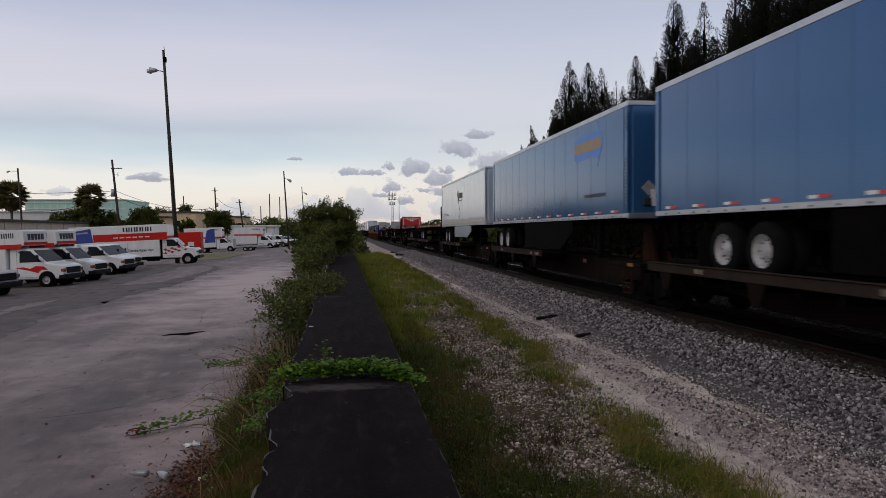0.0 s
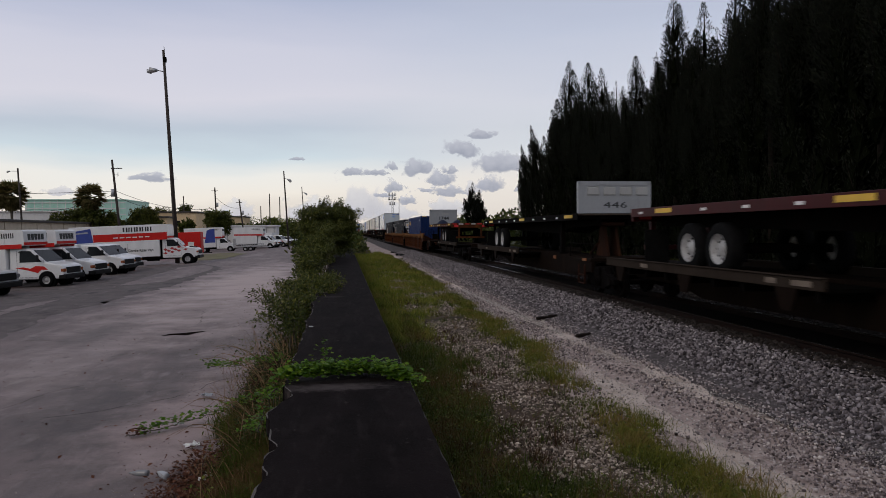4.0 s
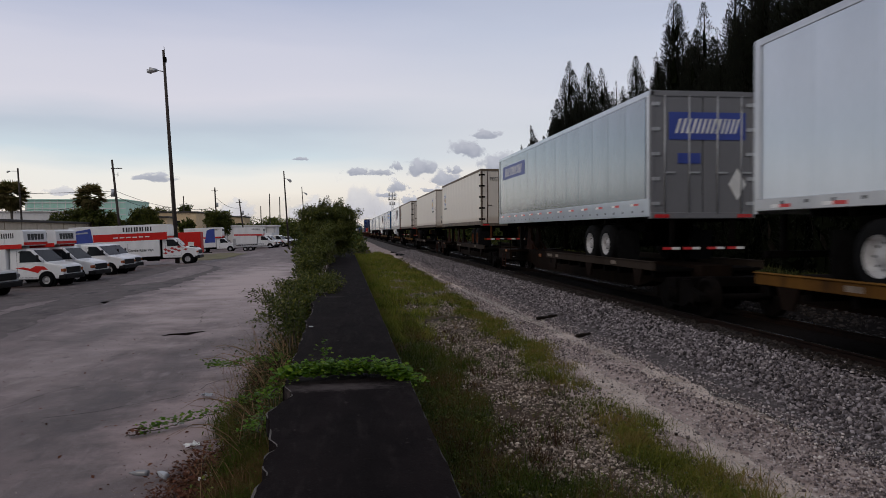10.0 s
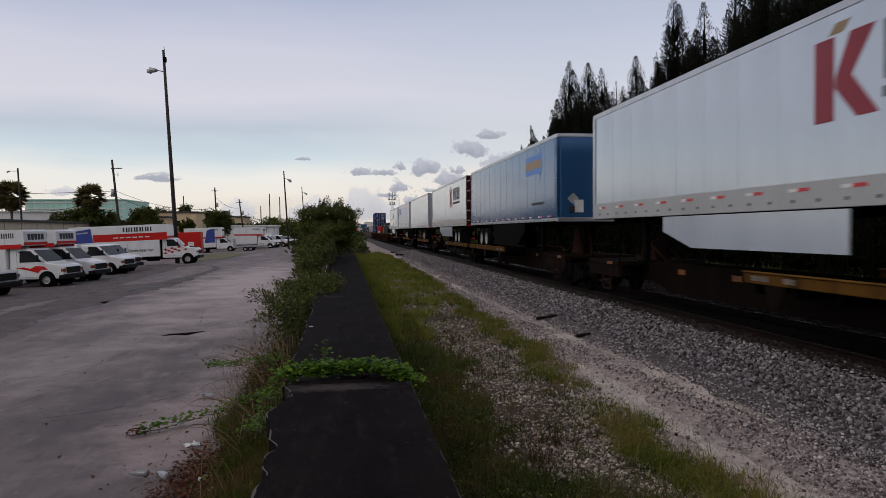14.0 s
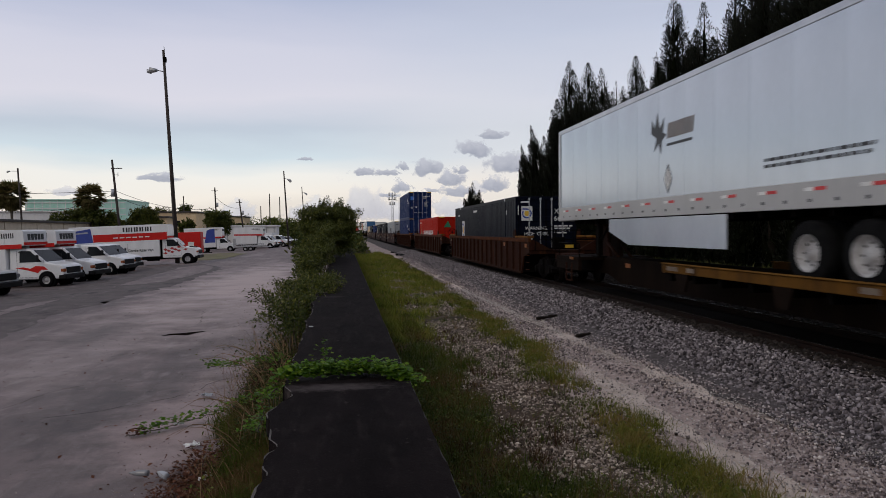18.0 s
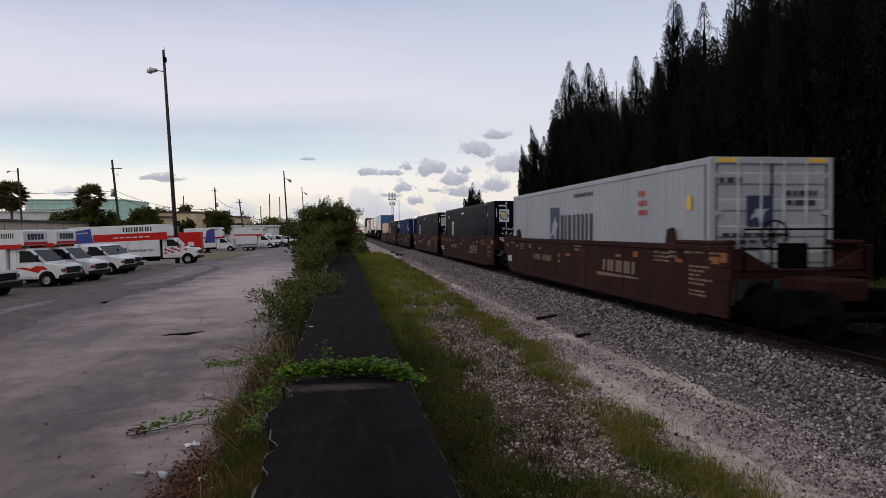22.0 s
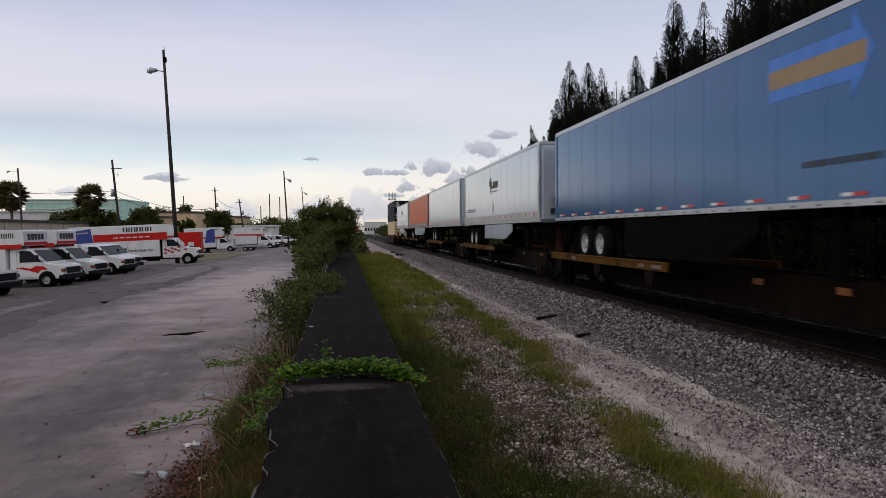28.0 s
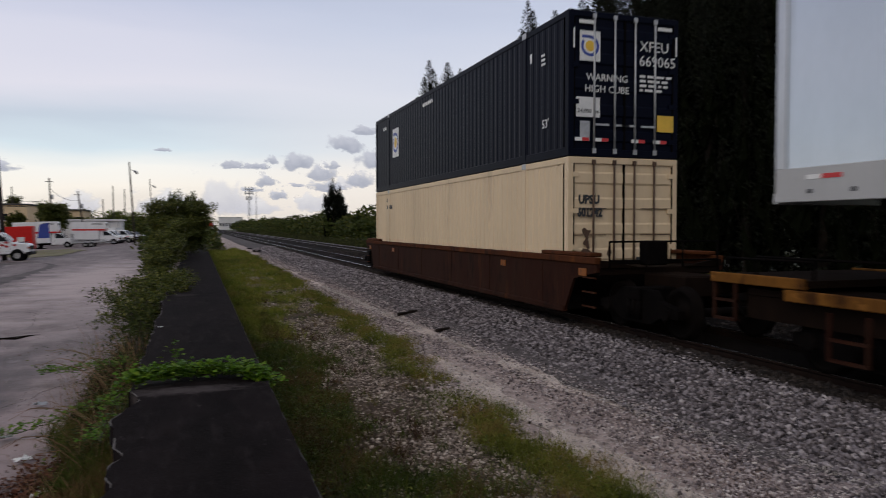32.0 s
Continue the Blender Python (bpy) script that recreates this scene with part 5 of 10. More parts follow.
# (x, y, height, breadth, leaning) of the row behind the siding, from far to near
PINES = [(25.4, 95.5, 11.0, 0.95, 1), (24.8, 91.0, 13.6, 0.95, 1), (25.2, 86.5, 15.4, 0.9, 1), (25.6, 83.0, 18.2, 1, 0), (24.6, 75.8, 20.9, 1, 0), (25.1, 70.3, 19.5, 1, 0), (25.6, 67.5, 18.4, 1, 0), (24.6, 64.0, 13.6, 1, 0),
         (24.6, 60.7, 14.8, 1, 0), (25.1, 58.4, 17.3, 1, 0), (25.6, 56.0, 16.0, 1, 0), (25.0, 53.2, 14.6, 1, 0), (24.6, 50.7, 20.0, 1, 0), (25.1, 49.0, 16.9, 1, 0), (25.6, 47.6, 18.4, 1, 0),
         (24.6, 45.6, 15.4, 1, 0), (25.1, 43.2, 18.3, 1, 0), (25.6, 41.6, 19.0, 1, 0), (25.0, 39.2, 20.5, 1, 0), (25.6, 36.5, 19.0, 1, 0), (24.6, 33.5, 21.0, 1, 0), (25.0, 30.5, 22.0, 1, 0),
         (24.4, 27.0, 21.0, 1, 0), (25.0, 23.0, 22.0, 1, 0), (24.5, 19.0, 21.0, 1, 0), (25.0, 15.0, 22.0, 1, 0), (24.5, 11.0, 21.0, 1, 0), (25.0, 7.0, 22.0, 1, 0)]
for i, (x, y, h, wide, leaning) in enumerate(PINES):
    plant_pine(x, y, h, i, meshes=windy if leaning else None, turn=0.3 * math.sin(i) if leaning else None, wide=wide)
# shorter trees that fill the row between the spires
for i, (y, h) in enumerate([(89.0, 13.5), (84.5, 15.5), (80.5, 17.0), (77.5, 18.5), (73.0, 18.4), (69.0, 17.4), (65.5, 16.2), (62.5, 14.6), (59.0, 15.4), (55.0, 15.2), (51.8, 17.0), (49.8, 17.4), (46.8, 16.8), (44.4, 16.6), (40.8, 17.5)]):
    plant_pine(26.8 + 0.3 * (i % 3), y, h, i, meshes=behind[i % 2])
for i in range(30):
    y = 4 + i * 2.8
    plant_pine(29.5 + rng.uniform(-1, 1), y, (17.0 if y < 36 else 12.0) + rng.uniform(-1.5, 1.5), i, meshes=behind[i % 2])
plant_pine(25.0, 138.0, 12.0, 2, wide=1.5)
plant_pine(26.2, 138.5, 10.5, 1, wide=1.4)


def thicket(name, label, x0, x1, y0, y1, top, n, size, material="hedge_leaf", step=2.2):
    """Far scrub as one loose mass of leaves with an uneven crest."""
    x, y = R.uniform(x0, x1, n), R.uniform(y0, y1, n)
    crest = top * (0.72 + 0.28 * np.sin(y / step + 3 * np.sin(y / (step * 3.7))) * np.sin(y / (step * 0.43) + 1.3)) * (1 - 0.35 * np.abs((x - (x0 + x1) / 2) / ((x1 - x0) / 2)) ** 2)
    z = crest * R.uniform(0.02, 1, n) ** 0.6
    c = np.stack([x, y, z + 0.2], 1)
    d = R.normal(0, 1, (n, 3)) + np.array([0, 0, 0.4])
    nr = R.normal(0, 1, (n, 3)) + np.array([0, -0.3, 0.6])
    L = size * R.uniform(0.5, 1.3, n)
    return tagged(new(name, leaf_mesh(name, c, d, nr, L, L * 0.6, M[material])), label, "bushes", kind="stuff")


thicket("undergrowth", "undergrowth below the row of pines, leaves coloured near black for shade", 24.2, 31, 5, 100, 3.6, 30000, 0.26, "shade_leaf")
# added backing in the same shade tone, so no sky shows between the trunks
thicket("undergrowth", "near-black leaf backing added behind the pine row to shut out sky", 30.5, 34, 4, 80, 12.5, 22000, 0.85, "shade_leaf")
thicket("far_scrub", "dense green scrub along the far side of the tracks", 23.5, 31, 100, 300, 6.4, 22000, 0.75, step=7)
thicket("far_scrub", "distant band of scrub beside the tracks", 23, 36, 300, 560, 7.0, 9000, 1.2, step=11)
thicket("far_scrub", "distant scrub behind the truck yard", -60, -6, 175, 200, 5.5, 12000, 0.8, step=5)
thicket("far_scrub", "green scrub beside the line beyond the platform", -5.5, 2.2, 70, 160, 3.6, 9000, 0.5, step=4)

# ---- the train ----
SPEED = 22.1
movers = []


def on_train(ob, u, z=0.0):
    """Puts a thing on the train: u is its middle's place along the line at the start."""
    ob.matrix_basis = pose(TRACK_X, u, RAIL_Z + z)
    movers.append((ob, u, RAIL_Z + z))
    return ob


NEAR = Matrix(((0, 0, -1, 0), (-1, 0, 0, 0), (0, 1, 0, 0), (0, 0, 0, 1)))
ENDS = Matrix(((1, 0, 0, 0), (0, 0, -1, 0), (0, 1, 0, 0), (0, 0, 0, 1)))


def side_at(x, y, z):
    return Matrix.Translation((x, y, z)) @ NEAR


def end_at(x, y, z):
    return Matrix.Translation((x, y, z)) @ ENDS


def wheel(parent, x, y, r, w, side, tyre="tyre", rim="rim", name="wheel", deep=True, up=0.0):
    """A tyre with a dished rim: the face points to side (-1 near, 1 far)."""
    h, zc = w / 2, r + up
    t = Bm().lathe([(r * 0.58, -h), (r * 0.9, -h), (r, -h * 0.7), (r, h * 0.7), (r * 0.9, h), (r * 0.58, h)], (x, y, zc), "x", 20)
    ob = part(name, t, M[tyre], parent)
    o = side * h
    rr = Bm().lathe([(r * 0.60, o * 0.98), (r * 0.54, o * 0.9), (r * 0.50, o * 0.35), (r * 0.30, o * 0.25), (r * 0.22, o * 0.6), (r * 0.08, o * 0.75), (0.001, o * 0.75)], (x, y, zc), "x", 16)
    part("rim", rr, M[rim], ob)
    if deep:
        nuts = Bm()
        for i in range(8):
            a = math.pi * i / 4
            nuts.rod((x + o * 0.25, y + 0.36 * r * math.cos(a), zc + 0.36 * r * math.sin(a)), (x + o * 0.42, y + 0.36 * r * math.cos(a), zc + 0.36 * r * math.sin(a)), 0.02, n=5)
        tagged(part("wheel_nuts", nuts, M["black_steel"], ob), kind="stuff")
    return ob


def bogie(parent, y):
    """A freight bogie: two cast side frames, a bolster, and two wheelsets."""
    fr = Bm()
    for sx in (-1, 1):
        x0, x1 = (0.93, 1.08) if sx > 0 else (-1.08, -0.93)
        fr.prism([(y - 1.15, 0.50), (y - 0.62, 0.62), (y - 0.45, 0.78), (y + 0.45, 0.78), (y + 0.62, 0.62), (y + 1.15, 0.50), (y + 1.15, 0.36), (y + 0.75, 0.36), (y + 0.42, 0.20), (y - 0.42, 0.20), (y - 0.75, 0.36), (y - 1.15, 0.36)], x0, x1, "x")
        for k in (-0.14, 0, 0.14):
            fr.rod((sx * 1.10, y + k, 0.26), (sx * 1.10, y + k, 0.60), 0.055, n=8)
    fr.box(-1.15, 1.15, y - 0.2, y + 0.2, 0.58, 0.80, 0.02)
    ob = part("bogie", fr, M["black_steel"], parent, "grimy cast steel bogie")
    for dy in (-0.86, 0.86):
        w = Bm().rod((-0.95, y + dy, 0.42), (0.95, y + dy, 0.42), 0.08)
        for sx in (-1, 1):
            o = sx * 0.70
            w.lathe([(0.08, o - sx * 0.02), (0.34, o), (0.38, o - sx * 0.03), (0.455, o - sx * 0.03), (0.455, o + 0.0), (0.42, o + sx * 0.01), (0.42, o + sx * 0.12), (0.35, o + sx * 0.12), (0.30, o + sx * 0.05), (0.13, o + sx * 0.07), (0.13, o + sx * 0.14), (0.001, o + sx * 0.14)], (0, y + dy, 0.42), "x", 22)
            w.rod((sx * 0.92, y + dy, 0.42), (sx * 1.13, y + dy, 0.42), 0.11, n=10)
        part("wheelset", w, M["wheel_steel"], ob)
    return ob


def coupler(parent, y, d):
    c = Bm().box(-0.09, 0.09, min(y, y + d * 0.7), max(y, y + d * 0.7), 0.70, 0.88, 0.02)
    c.box(-0.16, 0.16, min(y + d * 0.7, y + d * 0.95), max(y + d * 0.7, y + d * 0.95), 0.66, 0.94, 0.04)
    part("coupler", c, M["black_steel"], parent)
    hose = Bm()
    for sx in (-0.35, 0.35):
        p = [(sx, y, 0.75), (sx * 0.9, y + d * 0.3, 0.5), (sx * 0.6, y + d * 0.62, 0.45), (sx * 0.4, y + d * 0.85, 0.62)]
        for a, b in zip(p, p[1:]):
            hose.rod(a, b, 0.025, n=6)
    part("brake_hose", hose, M["black_steel"], parent)


def brake_wheel(parent, x, y, z):
    b = Bm()
    for i in range(14):
        a, c = 2 * math.pi * i / 14, 2 * math.pi * (i + 1) / 14
        b.rod((x + 0.26 * math.cos(a), y, z + 0.26 * math.sin(a)), (x + 0.26 * math.cos(c), y, z + 0.26 * math.sin(c)), 0.018, n=5)
    for i in range(5):
        a = 2 * math.pi * i / 5
        b.rod((x, y, z), (x + 0.26 * math.cos(a), y, z + 0.26 * math.sin(a)), 0.014, n=5)
    b.rod((x, y, z), (x, y + 0.2, z), 0.03, n=6)
    part("brake_wheel", b, M["black_steel"], parent)


def spine_car(half, s, sill):
    """One unit of a spine car: a centre beam, a wheel deck with tall sills at one end, a hitch post at the other. s: 1 when the hitch is at the near end."""
    car = thing("spine_car", "grimy spine railcar unit with worn yellow wheel deck sills" if sill == "sill_yellow" else "grimy spine railcar unit with dusty grey-brown deck sills", "railcar", "railcars of the train")
    bm = Bm().prism([(-half, 1.04), (half, 1.04), (half, 0.56), (half - 2.6, 0.52), (half - 3.6, 0.30), (-half + 3.6, 0.30), (-half + 2.6, 0.52), (-half, 0.56)], -0.36, 0.36, "x")
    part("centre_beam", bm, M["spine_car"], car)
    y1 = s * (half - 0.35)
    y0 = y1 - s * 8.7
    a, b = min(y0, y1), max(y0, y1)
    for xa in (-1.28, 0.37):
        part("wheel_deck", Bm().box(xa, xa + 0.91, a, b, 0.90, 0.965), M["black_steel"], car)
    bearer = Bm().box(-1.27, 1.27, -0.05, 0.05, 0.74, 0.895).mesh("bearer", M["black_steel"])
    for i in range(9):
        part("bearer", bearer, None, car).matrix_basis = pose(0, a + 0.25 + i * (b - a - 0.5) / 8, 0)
    for sx in (-1, 1):
        x0, x1 = (sx * 1.36, sx * 1.285) if sx < 0 else (1.285, 1.36)
        part("sill", Bm().box(x0, x1, a, b, 0.92, 1.105, 0.01), M[sill], car)
        part("kerb_rail", Bm().box(x0 - 0.03, x1 + 0.01, a, b, 1.105, 1.13, 0.008), M["kerb_yellow" if sill == "sill_yellow" else "sill_grey"], car, "worn top flange of the sill")
        bk = Bm().prism([(-0.28, 0.92), (0.28, 0.92), (0.14, 0.56), (-0.14, 0.56)], x0 + 0.01, x1 - 0.01, "x").mesh("bracket", M["spine_car"])
        for yb in (a + 0.9, (a + b) / 2, b - 0.9):
            part("bracket", bk, None, car).matrix_basis = pose(0, yb, 0)
    # near end platform
    e0, e1 = -s * (half - 0.1), -s * (half - 2.3)
    a2, b2 = min(e0, e1), max(e0, e1)
    part("end_platform", Bm().box(-1.22, 1.22, a2, b2, 0.93, 1.03, 0.01).box(-1.2, -1.1, a2, b2, 0.62, 0.93).box(1.1, 1.2, a2, b2, 0.62, 0.93), M["spine_car"], car)
    hy = -s * (half - 1.9)
    h = Bm().prism([(hy - 0.5, 1.03), (hy + 0.5, 1.03), (hy + 0.16, 1.98), (hy - 0.16, 1.98)], -0.22, -0.14, "x").prism([(hy - 0.5, 1.03), (hy + 0.5, 1.03), (hy + 0.16, 1.98), (hy - 0.16, 1.98)], 0.14, 0.22, "x")
    h.box(-0.4, 0.4, hy - 0.4, hy + 0.4, 1.98, 2.10, 0.03).rod((-0.2, hy + s * 0.2, 1.5), (-0.2, hy + s * 1.4, 0.92), 0.05).rod((0.2, hy + s * 0.2, 1.5), (0.2, hy + s * 1.4, 0.92), 0.05)
    part("hitch", h, M["brown_car"], car, "dark brown trailer hitch stand")
    step = Bm()
    for zz in (0.28, 0.52):
        step.box(-1.36, -1.30, a2 + 0.2, a2 + 0.75, zz, zz + 0.035)
    for yy in (a2 + 0.2, a2 + 0.72):
        step.box(-1.36, -1.32, yy, yy + 0.035, 0.28, 0.85)
    part("step_ladder", step, M["brown_car"], car)
    part("reflector", Bm().box(-1.235, -1.222, a2 + 0.4, a2 + 0.74, 0.94, 1.02), M["tape_orange"], car)
    for yy in (-s * 2.2, -s * 4.6):
        part("reflector", Bm().box(-0.372, -0.362, yy - 0.17, yy + 0.17, 0.78, 0.90), M["tape_orange"], car)
    for yy, w_ in ((y0 + s * 0.5, 0.5), (y0 + s * 1.3, 0.3), (y1 - s * 2.4, 0.36)):
        part("data_plate", Bm().box(-1.366, -1.358, yy - w_ / 2, yy + w_ / 2, 0.97, 1.06), M["grimy_edge"], car, "pale stencilled data plate")
    grab = Bm()
    for yy in (a2 + 0.05, b2 - 0.1):
        grab.rod((-1.15, yy, 1.02), (-1.15, yy, 1.45), 0.018, n=5)
    grab.rod((-1.15, a2 + 0.05, 1.45), (-1.15, b2 - 0.1, 1.45), 0.018, n=5)
    part("grab_rail", grab, M["black_steel"], car)
    bogie(car, -half - 0.15)
    return car


def well_car(half, style, last=True):
    """A well car unit. style: 'yellow' and 'brown' have ribbed sides, 'maroon' smooth ones."""
    side, chord = {"yellow": ("well_panel", "yellow_car"), "brown": ("brown_car", "rust_car"), "maroon": ("maroon_car", "maroon_car"), "tan": ("brown_car", "rust_car")}[style]
    look_of = {"yellow": "rusty yellow-brown well railcar with ribbed sides", "brown": "dark rusty brown well railcar with ribbed sides", "maroon": "weathered maroon well railcar with smooth sides", "tan": "dirty brown well railcar with smooth sides, last of the train"}[style]
    car = thing("well_car", look_of, "railcar", "railcars of the train")
    top = 1.29 if style == "tan" else 1.56
    for sx in (-1, 1):
        x0, x1 = (sx * 1.40, sx * 1.34) if sx < 0 else (1.34, 1.40)
        c1, c2, c3, c4 = (0.35, 0.9, 0.04, 0.12) if style == "maroon" else (0.85, 1.22, 0.85, 1.22)
        prof = [(-half, 1.02), (-half, top - 0.12), (half, top - 0.12), (half, 1.02), (half - c1, 0.86), (half - c2, 0.22), (-half + c4, 0.22), (-half + c3, 0.86)]
        w = part("side_wall", Bm().prism(prof, x0, x1, "x"), M[side], car)
        part("top_chord", Bm().box(x0 - 0.035, x1 + 0.035, -half, half, 1.24 if style == "yellow" else 1.40 if style == "brown" else top - 0.13, top, 0.015), M[chord], w)
        part("bottom_chord", Bm().box(x0 - 0.03, x1 + 0.03, -half + 1.22, half - 1.22, 0.16, 0.34 if style == "yellow" else 0.28, 0.015), M["rust_car" if style == "yellow" else side], w)
        if style not in ("maroon", "tan"):
            rib = Bm().prism([(-0.06, 0.26), (-0.035, 0.26), (0.035, 0.26), (0.06, 0.26), (0.05, 1.40), (-0.05, 1.40)], x0 - 0.085 if sx < 0 else x1, x0 if sx < 0 else x1 + 0.085, "x").mesh("rib", M["rust_car" if style == "yellow" else side])
            nr = 14 if style == "yellow" else 17
            for i in range(nr):
                o = part("rib", rib, None, w)
                o.matrix_basis = pose(0, -half + 1.35 + i * (2 * half - 2.7) / (nr - 1), 0)
        else:
            seam = Bm().box(x0 - 0.012 if sx < 0 else x1, x0 if sx < 0 else x1 + 0.012, -0.02, 0.02, 0.28, top - 0.13).mesh("weld_seam", M[side])
            for i in range(6):
                o = part("weld_seam", seam, None, w)
                o.matrix_basis = pose(0, -half + 2.2 + i * (2 * half - 4.4) / 5, 0)
        for yy in (-half + 2.45, half - 2.45) if style != "tan" else ():
            xg = x0 if sx < 0 else x1 - 0.06
            part("guide_post", Bm().prism([(yy - 0.2, 1.56), (yy + 0.2, 1.56), (yy + 0.12, 1.86), (yy - 0.12, 1.9)], xg, xg + 0.06, "x"), M["rust_car" if style == "yellow" else side], w)
        for yy in (-half + 1.2, half - 1.2):
            part("guide", Bm().box(x0 - 0.02, x1 + 0.18 if sx < 0 else x1 + 0.02, yy - 1.0, yy + 1.0, top, top + 0.08, 0.02) if sx < 0 else Bm().box(x0 - 0.18, x1 + 0.02, yy - 1.0, yy + 1.0, top, top + 0.08, 0.02), M["yellow_car" if style == "brown" else chord], w, "container guide casting")
    part("well_floor", Bm().box(-1.34, 1.34, -half + 1.22, half - 1.22, 0.22, 0.34), M["black_steel"], car)
    for d in (-1, 1):
        e = d * half
        q = d * (half - 1.2)
        part("bulkhead", Bm().box(-1.34, 1.34, q - 0.03, q + 0.03, 0.22, 1.15), M["black_steel"], car)
        pl = Bm().box(-1.34, 1.34, min(e, e - d * 0.9), max(e, e - d * 0.9), 0.95, 1.10, 0.02)
        pl.box(-0.4, 0.4, min(e, e + d * 1.2), max(e, e + d * 1.2), 0.62, 1.0, 0.03)
        pl.prism([(-1.34, 1.1), (-1.34, top - 0.06), (-1.24, top - 0.06), (-0.5, 1.1)], e - 0.05, e + 0.05, "y").prism([(1.34, 1.1), (1.34, top - 0.06), (1.24, top - 0.06), (0.5, 1.1)], e - 0.05, e + 0.05, "y")
        part("end_platform", pl, M["spine_car" if style == "tan" else side], car)
        rail = Bm()
        for x in (-1.2, -0.4, 0.4, 1.2):
            rail.rod((x, e + d * 0.1, 1.1), (x, e + d * 0.1, top + 0.29), 0.02, n=6)
        rail.rod((-1.2, e + d * 0.1, top + 0.29), (1.2, e + d * 0.1, top + 0.29), 0.02, n=6).rod((-1.2, e + d * 0.1, top - 0.06), (1.2, e + d * 0.1, top - 0.06), 0.018, n=6)
        part("hand_rail", rail, M["black_steel"], car)
        lad = Bm()
        for zz in (0.35, 0.62, 0.89, 1.16):
            lad.box(-1.42, -1.38, min(e - d * 0.05, e - d * 0.5), max(e - d * 0.05, e - d * 0.5), zz, zz + 0.03)
        part("rungs", lad, M["well_panel"], car)
        bogie(car, e + d * 0.75)
    if style != "tan":
        brake_wheel(car, -0.7, -half - 0.25, 1.75)
    part("brake_box", Bm().box(-0.55, -0.1, -half - 0.35, -half - 0.05, 1.15, 1.6, 0.03), M["black_steel"], car)
    for yy in (-half + 0.5, -half + 4.2, half - 4.4, half - 0.7):
        part("reflector", Bm().box(-1.418, -1.402, yy - 0.14, yy + 0.14, top - 0.36, top - 0.22), M["tape_orange"], car)
    return car


def bars(parent, x, y0, z0, rows, material, h=0.05, name="stencil", label="", seed=1, on_end=None):
    """Small unreadable stencilled lines on the near side (or on an end at y = on_end, from x)."""
    r = random.Random(seed)
    b = Bm()
    for i, n in enumerate(rows):
        y = y0
        z = z0 - i * h * 1.9
        for _ in range(n):
            w = r.uniform(0.06, 0.22)
            if on_end is None:
                b.box(x - 0.004, x, y - w, y, z, z + h)
            else:
                b.box(y, y + w, on_end - 0.004, on_end, z, z + h)
            y = y - w - 0.05 if on_end is None else y + w + 0.05
    return tagged(part(name, b, M[material], parent, label), kind="stuff")


def ring_logo(parent, m, size):
    """White plate with a broken blue ring round a yellow disc."""
    h = size / 2
    plate = part("logo_plate", _flat(m, [(-h * 0.9, -h * 1.15), (h * 0.9, -h * 1.15), (h * 0.9, h * 1.15), (-h * 0.9, h * 1.15)], 0.003), M["ink_white"], parent, "white plate with a blue ring and yellow disc")
    ring = Bm()
    for i in range(20):
        a, c = 1.75 - 5.5 * i / 20, 1.75 - 5.5 * (i + 1) / 20
        q = [(0.80 * h * math.cos(a), 0.80 * h * math.sin(a)), (0.80 * h * math.cos(c), 0.80 * h * math.sin(c)), (0.58 * h * math.cos(c), 0.58 * h * math.sin(c)), (0.58 * h * math.cos(a), 0.58 * h * math.sin(a))]
        ring.add([m @ Vector((x, y, 0.005)) for x, y in q], [(0, 1, 2, 3)])
    ring.add([m @ Vector((x * h, y * h, 0.005)) for x, y in ((-0.72, 0.60), (0.05, 0.60), (0.05, 0.82), (-0.72, 0.82))], [(0, 1, 2, 3)])
    part("ring", ring, M["ink_blue"], plate)
    part("disc", _flat(m, [(0.42 * h * math.cos(a * math.pi / 8), 0.42 * h * math.sin(a * math.pi / 8)) for a in range(16)], 0.006), M["ink_yellow"], plate)
    return plate


def _flat(m, pts, z=0.003):
    b = Bm()
    n = len(pts)
    b.add([m @ Vector((x, y, z)) for x, y in pts] + [m @ Vector((x, y, -0.004)) for x, y in pts],
          [tuple(range(n)), tuple(range(n, 2 * n))[::-1]] + [(i, n + i, n + (i + 1) % n, (i + 1) % n) for i in range(n)])
    return b


def arrow_logo(parent, m, w):
    """Blue arrow with a buff band across it; its head points to the left for a positive width."""
    h = abs(w) * 0.21
    a = part("logo_arrow", _flat(m, [(-w / 2, 0), (-w * 0.32, h * 1.25), (-w * 0.32, h * 0.7), (w / 2, h * 0.7), (w / 2, -h * 0.7), (-w * 0.32, -h * 0.7), (-w * 0.32, -h * 1.25)]), M["ink_sky"], parent, "bright blue arrow with a buff band")
    part("band", _flat(m, [(-w * 0.44, h * 0.3), (w * 0.49, h * 0.3), (w * 0.49, -h * 0.3), (-w * 0.44, -h * 0.3)], 0.006), M["ink_gold"], a)


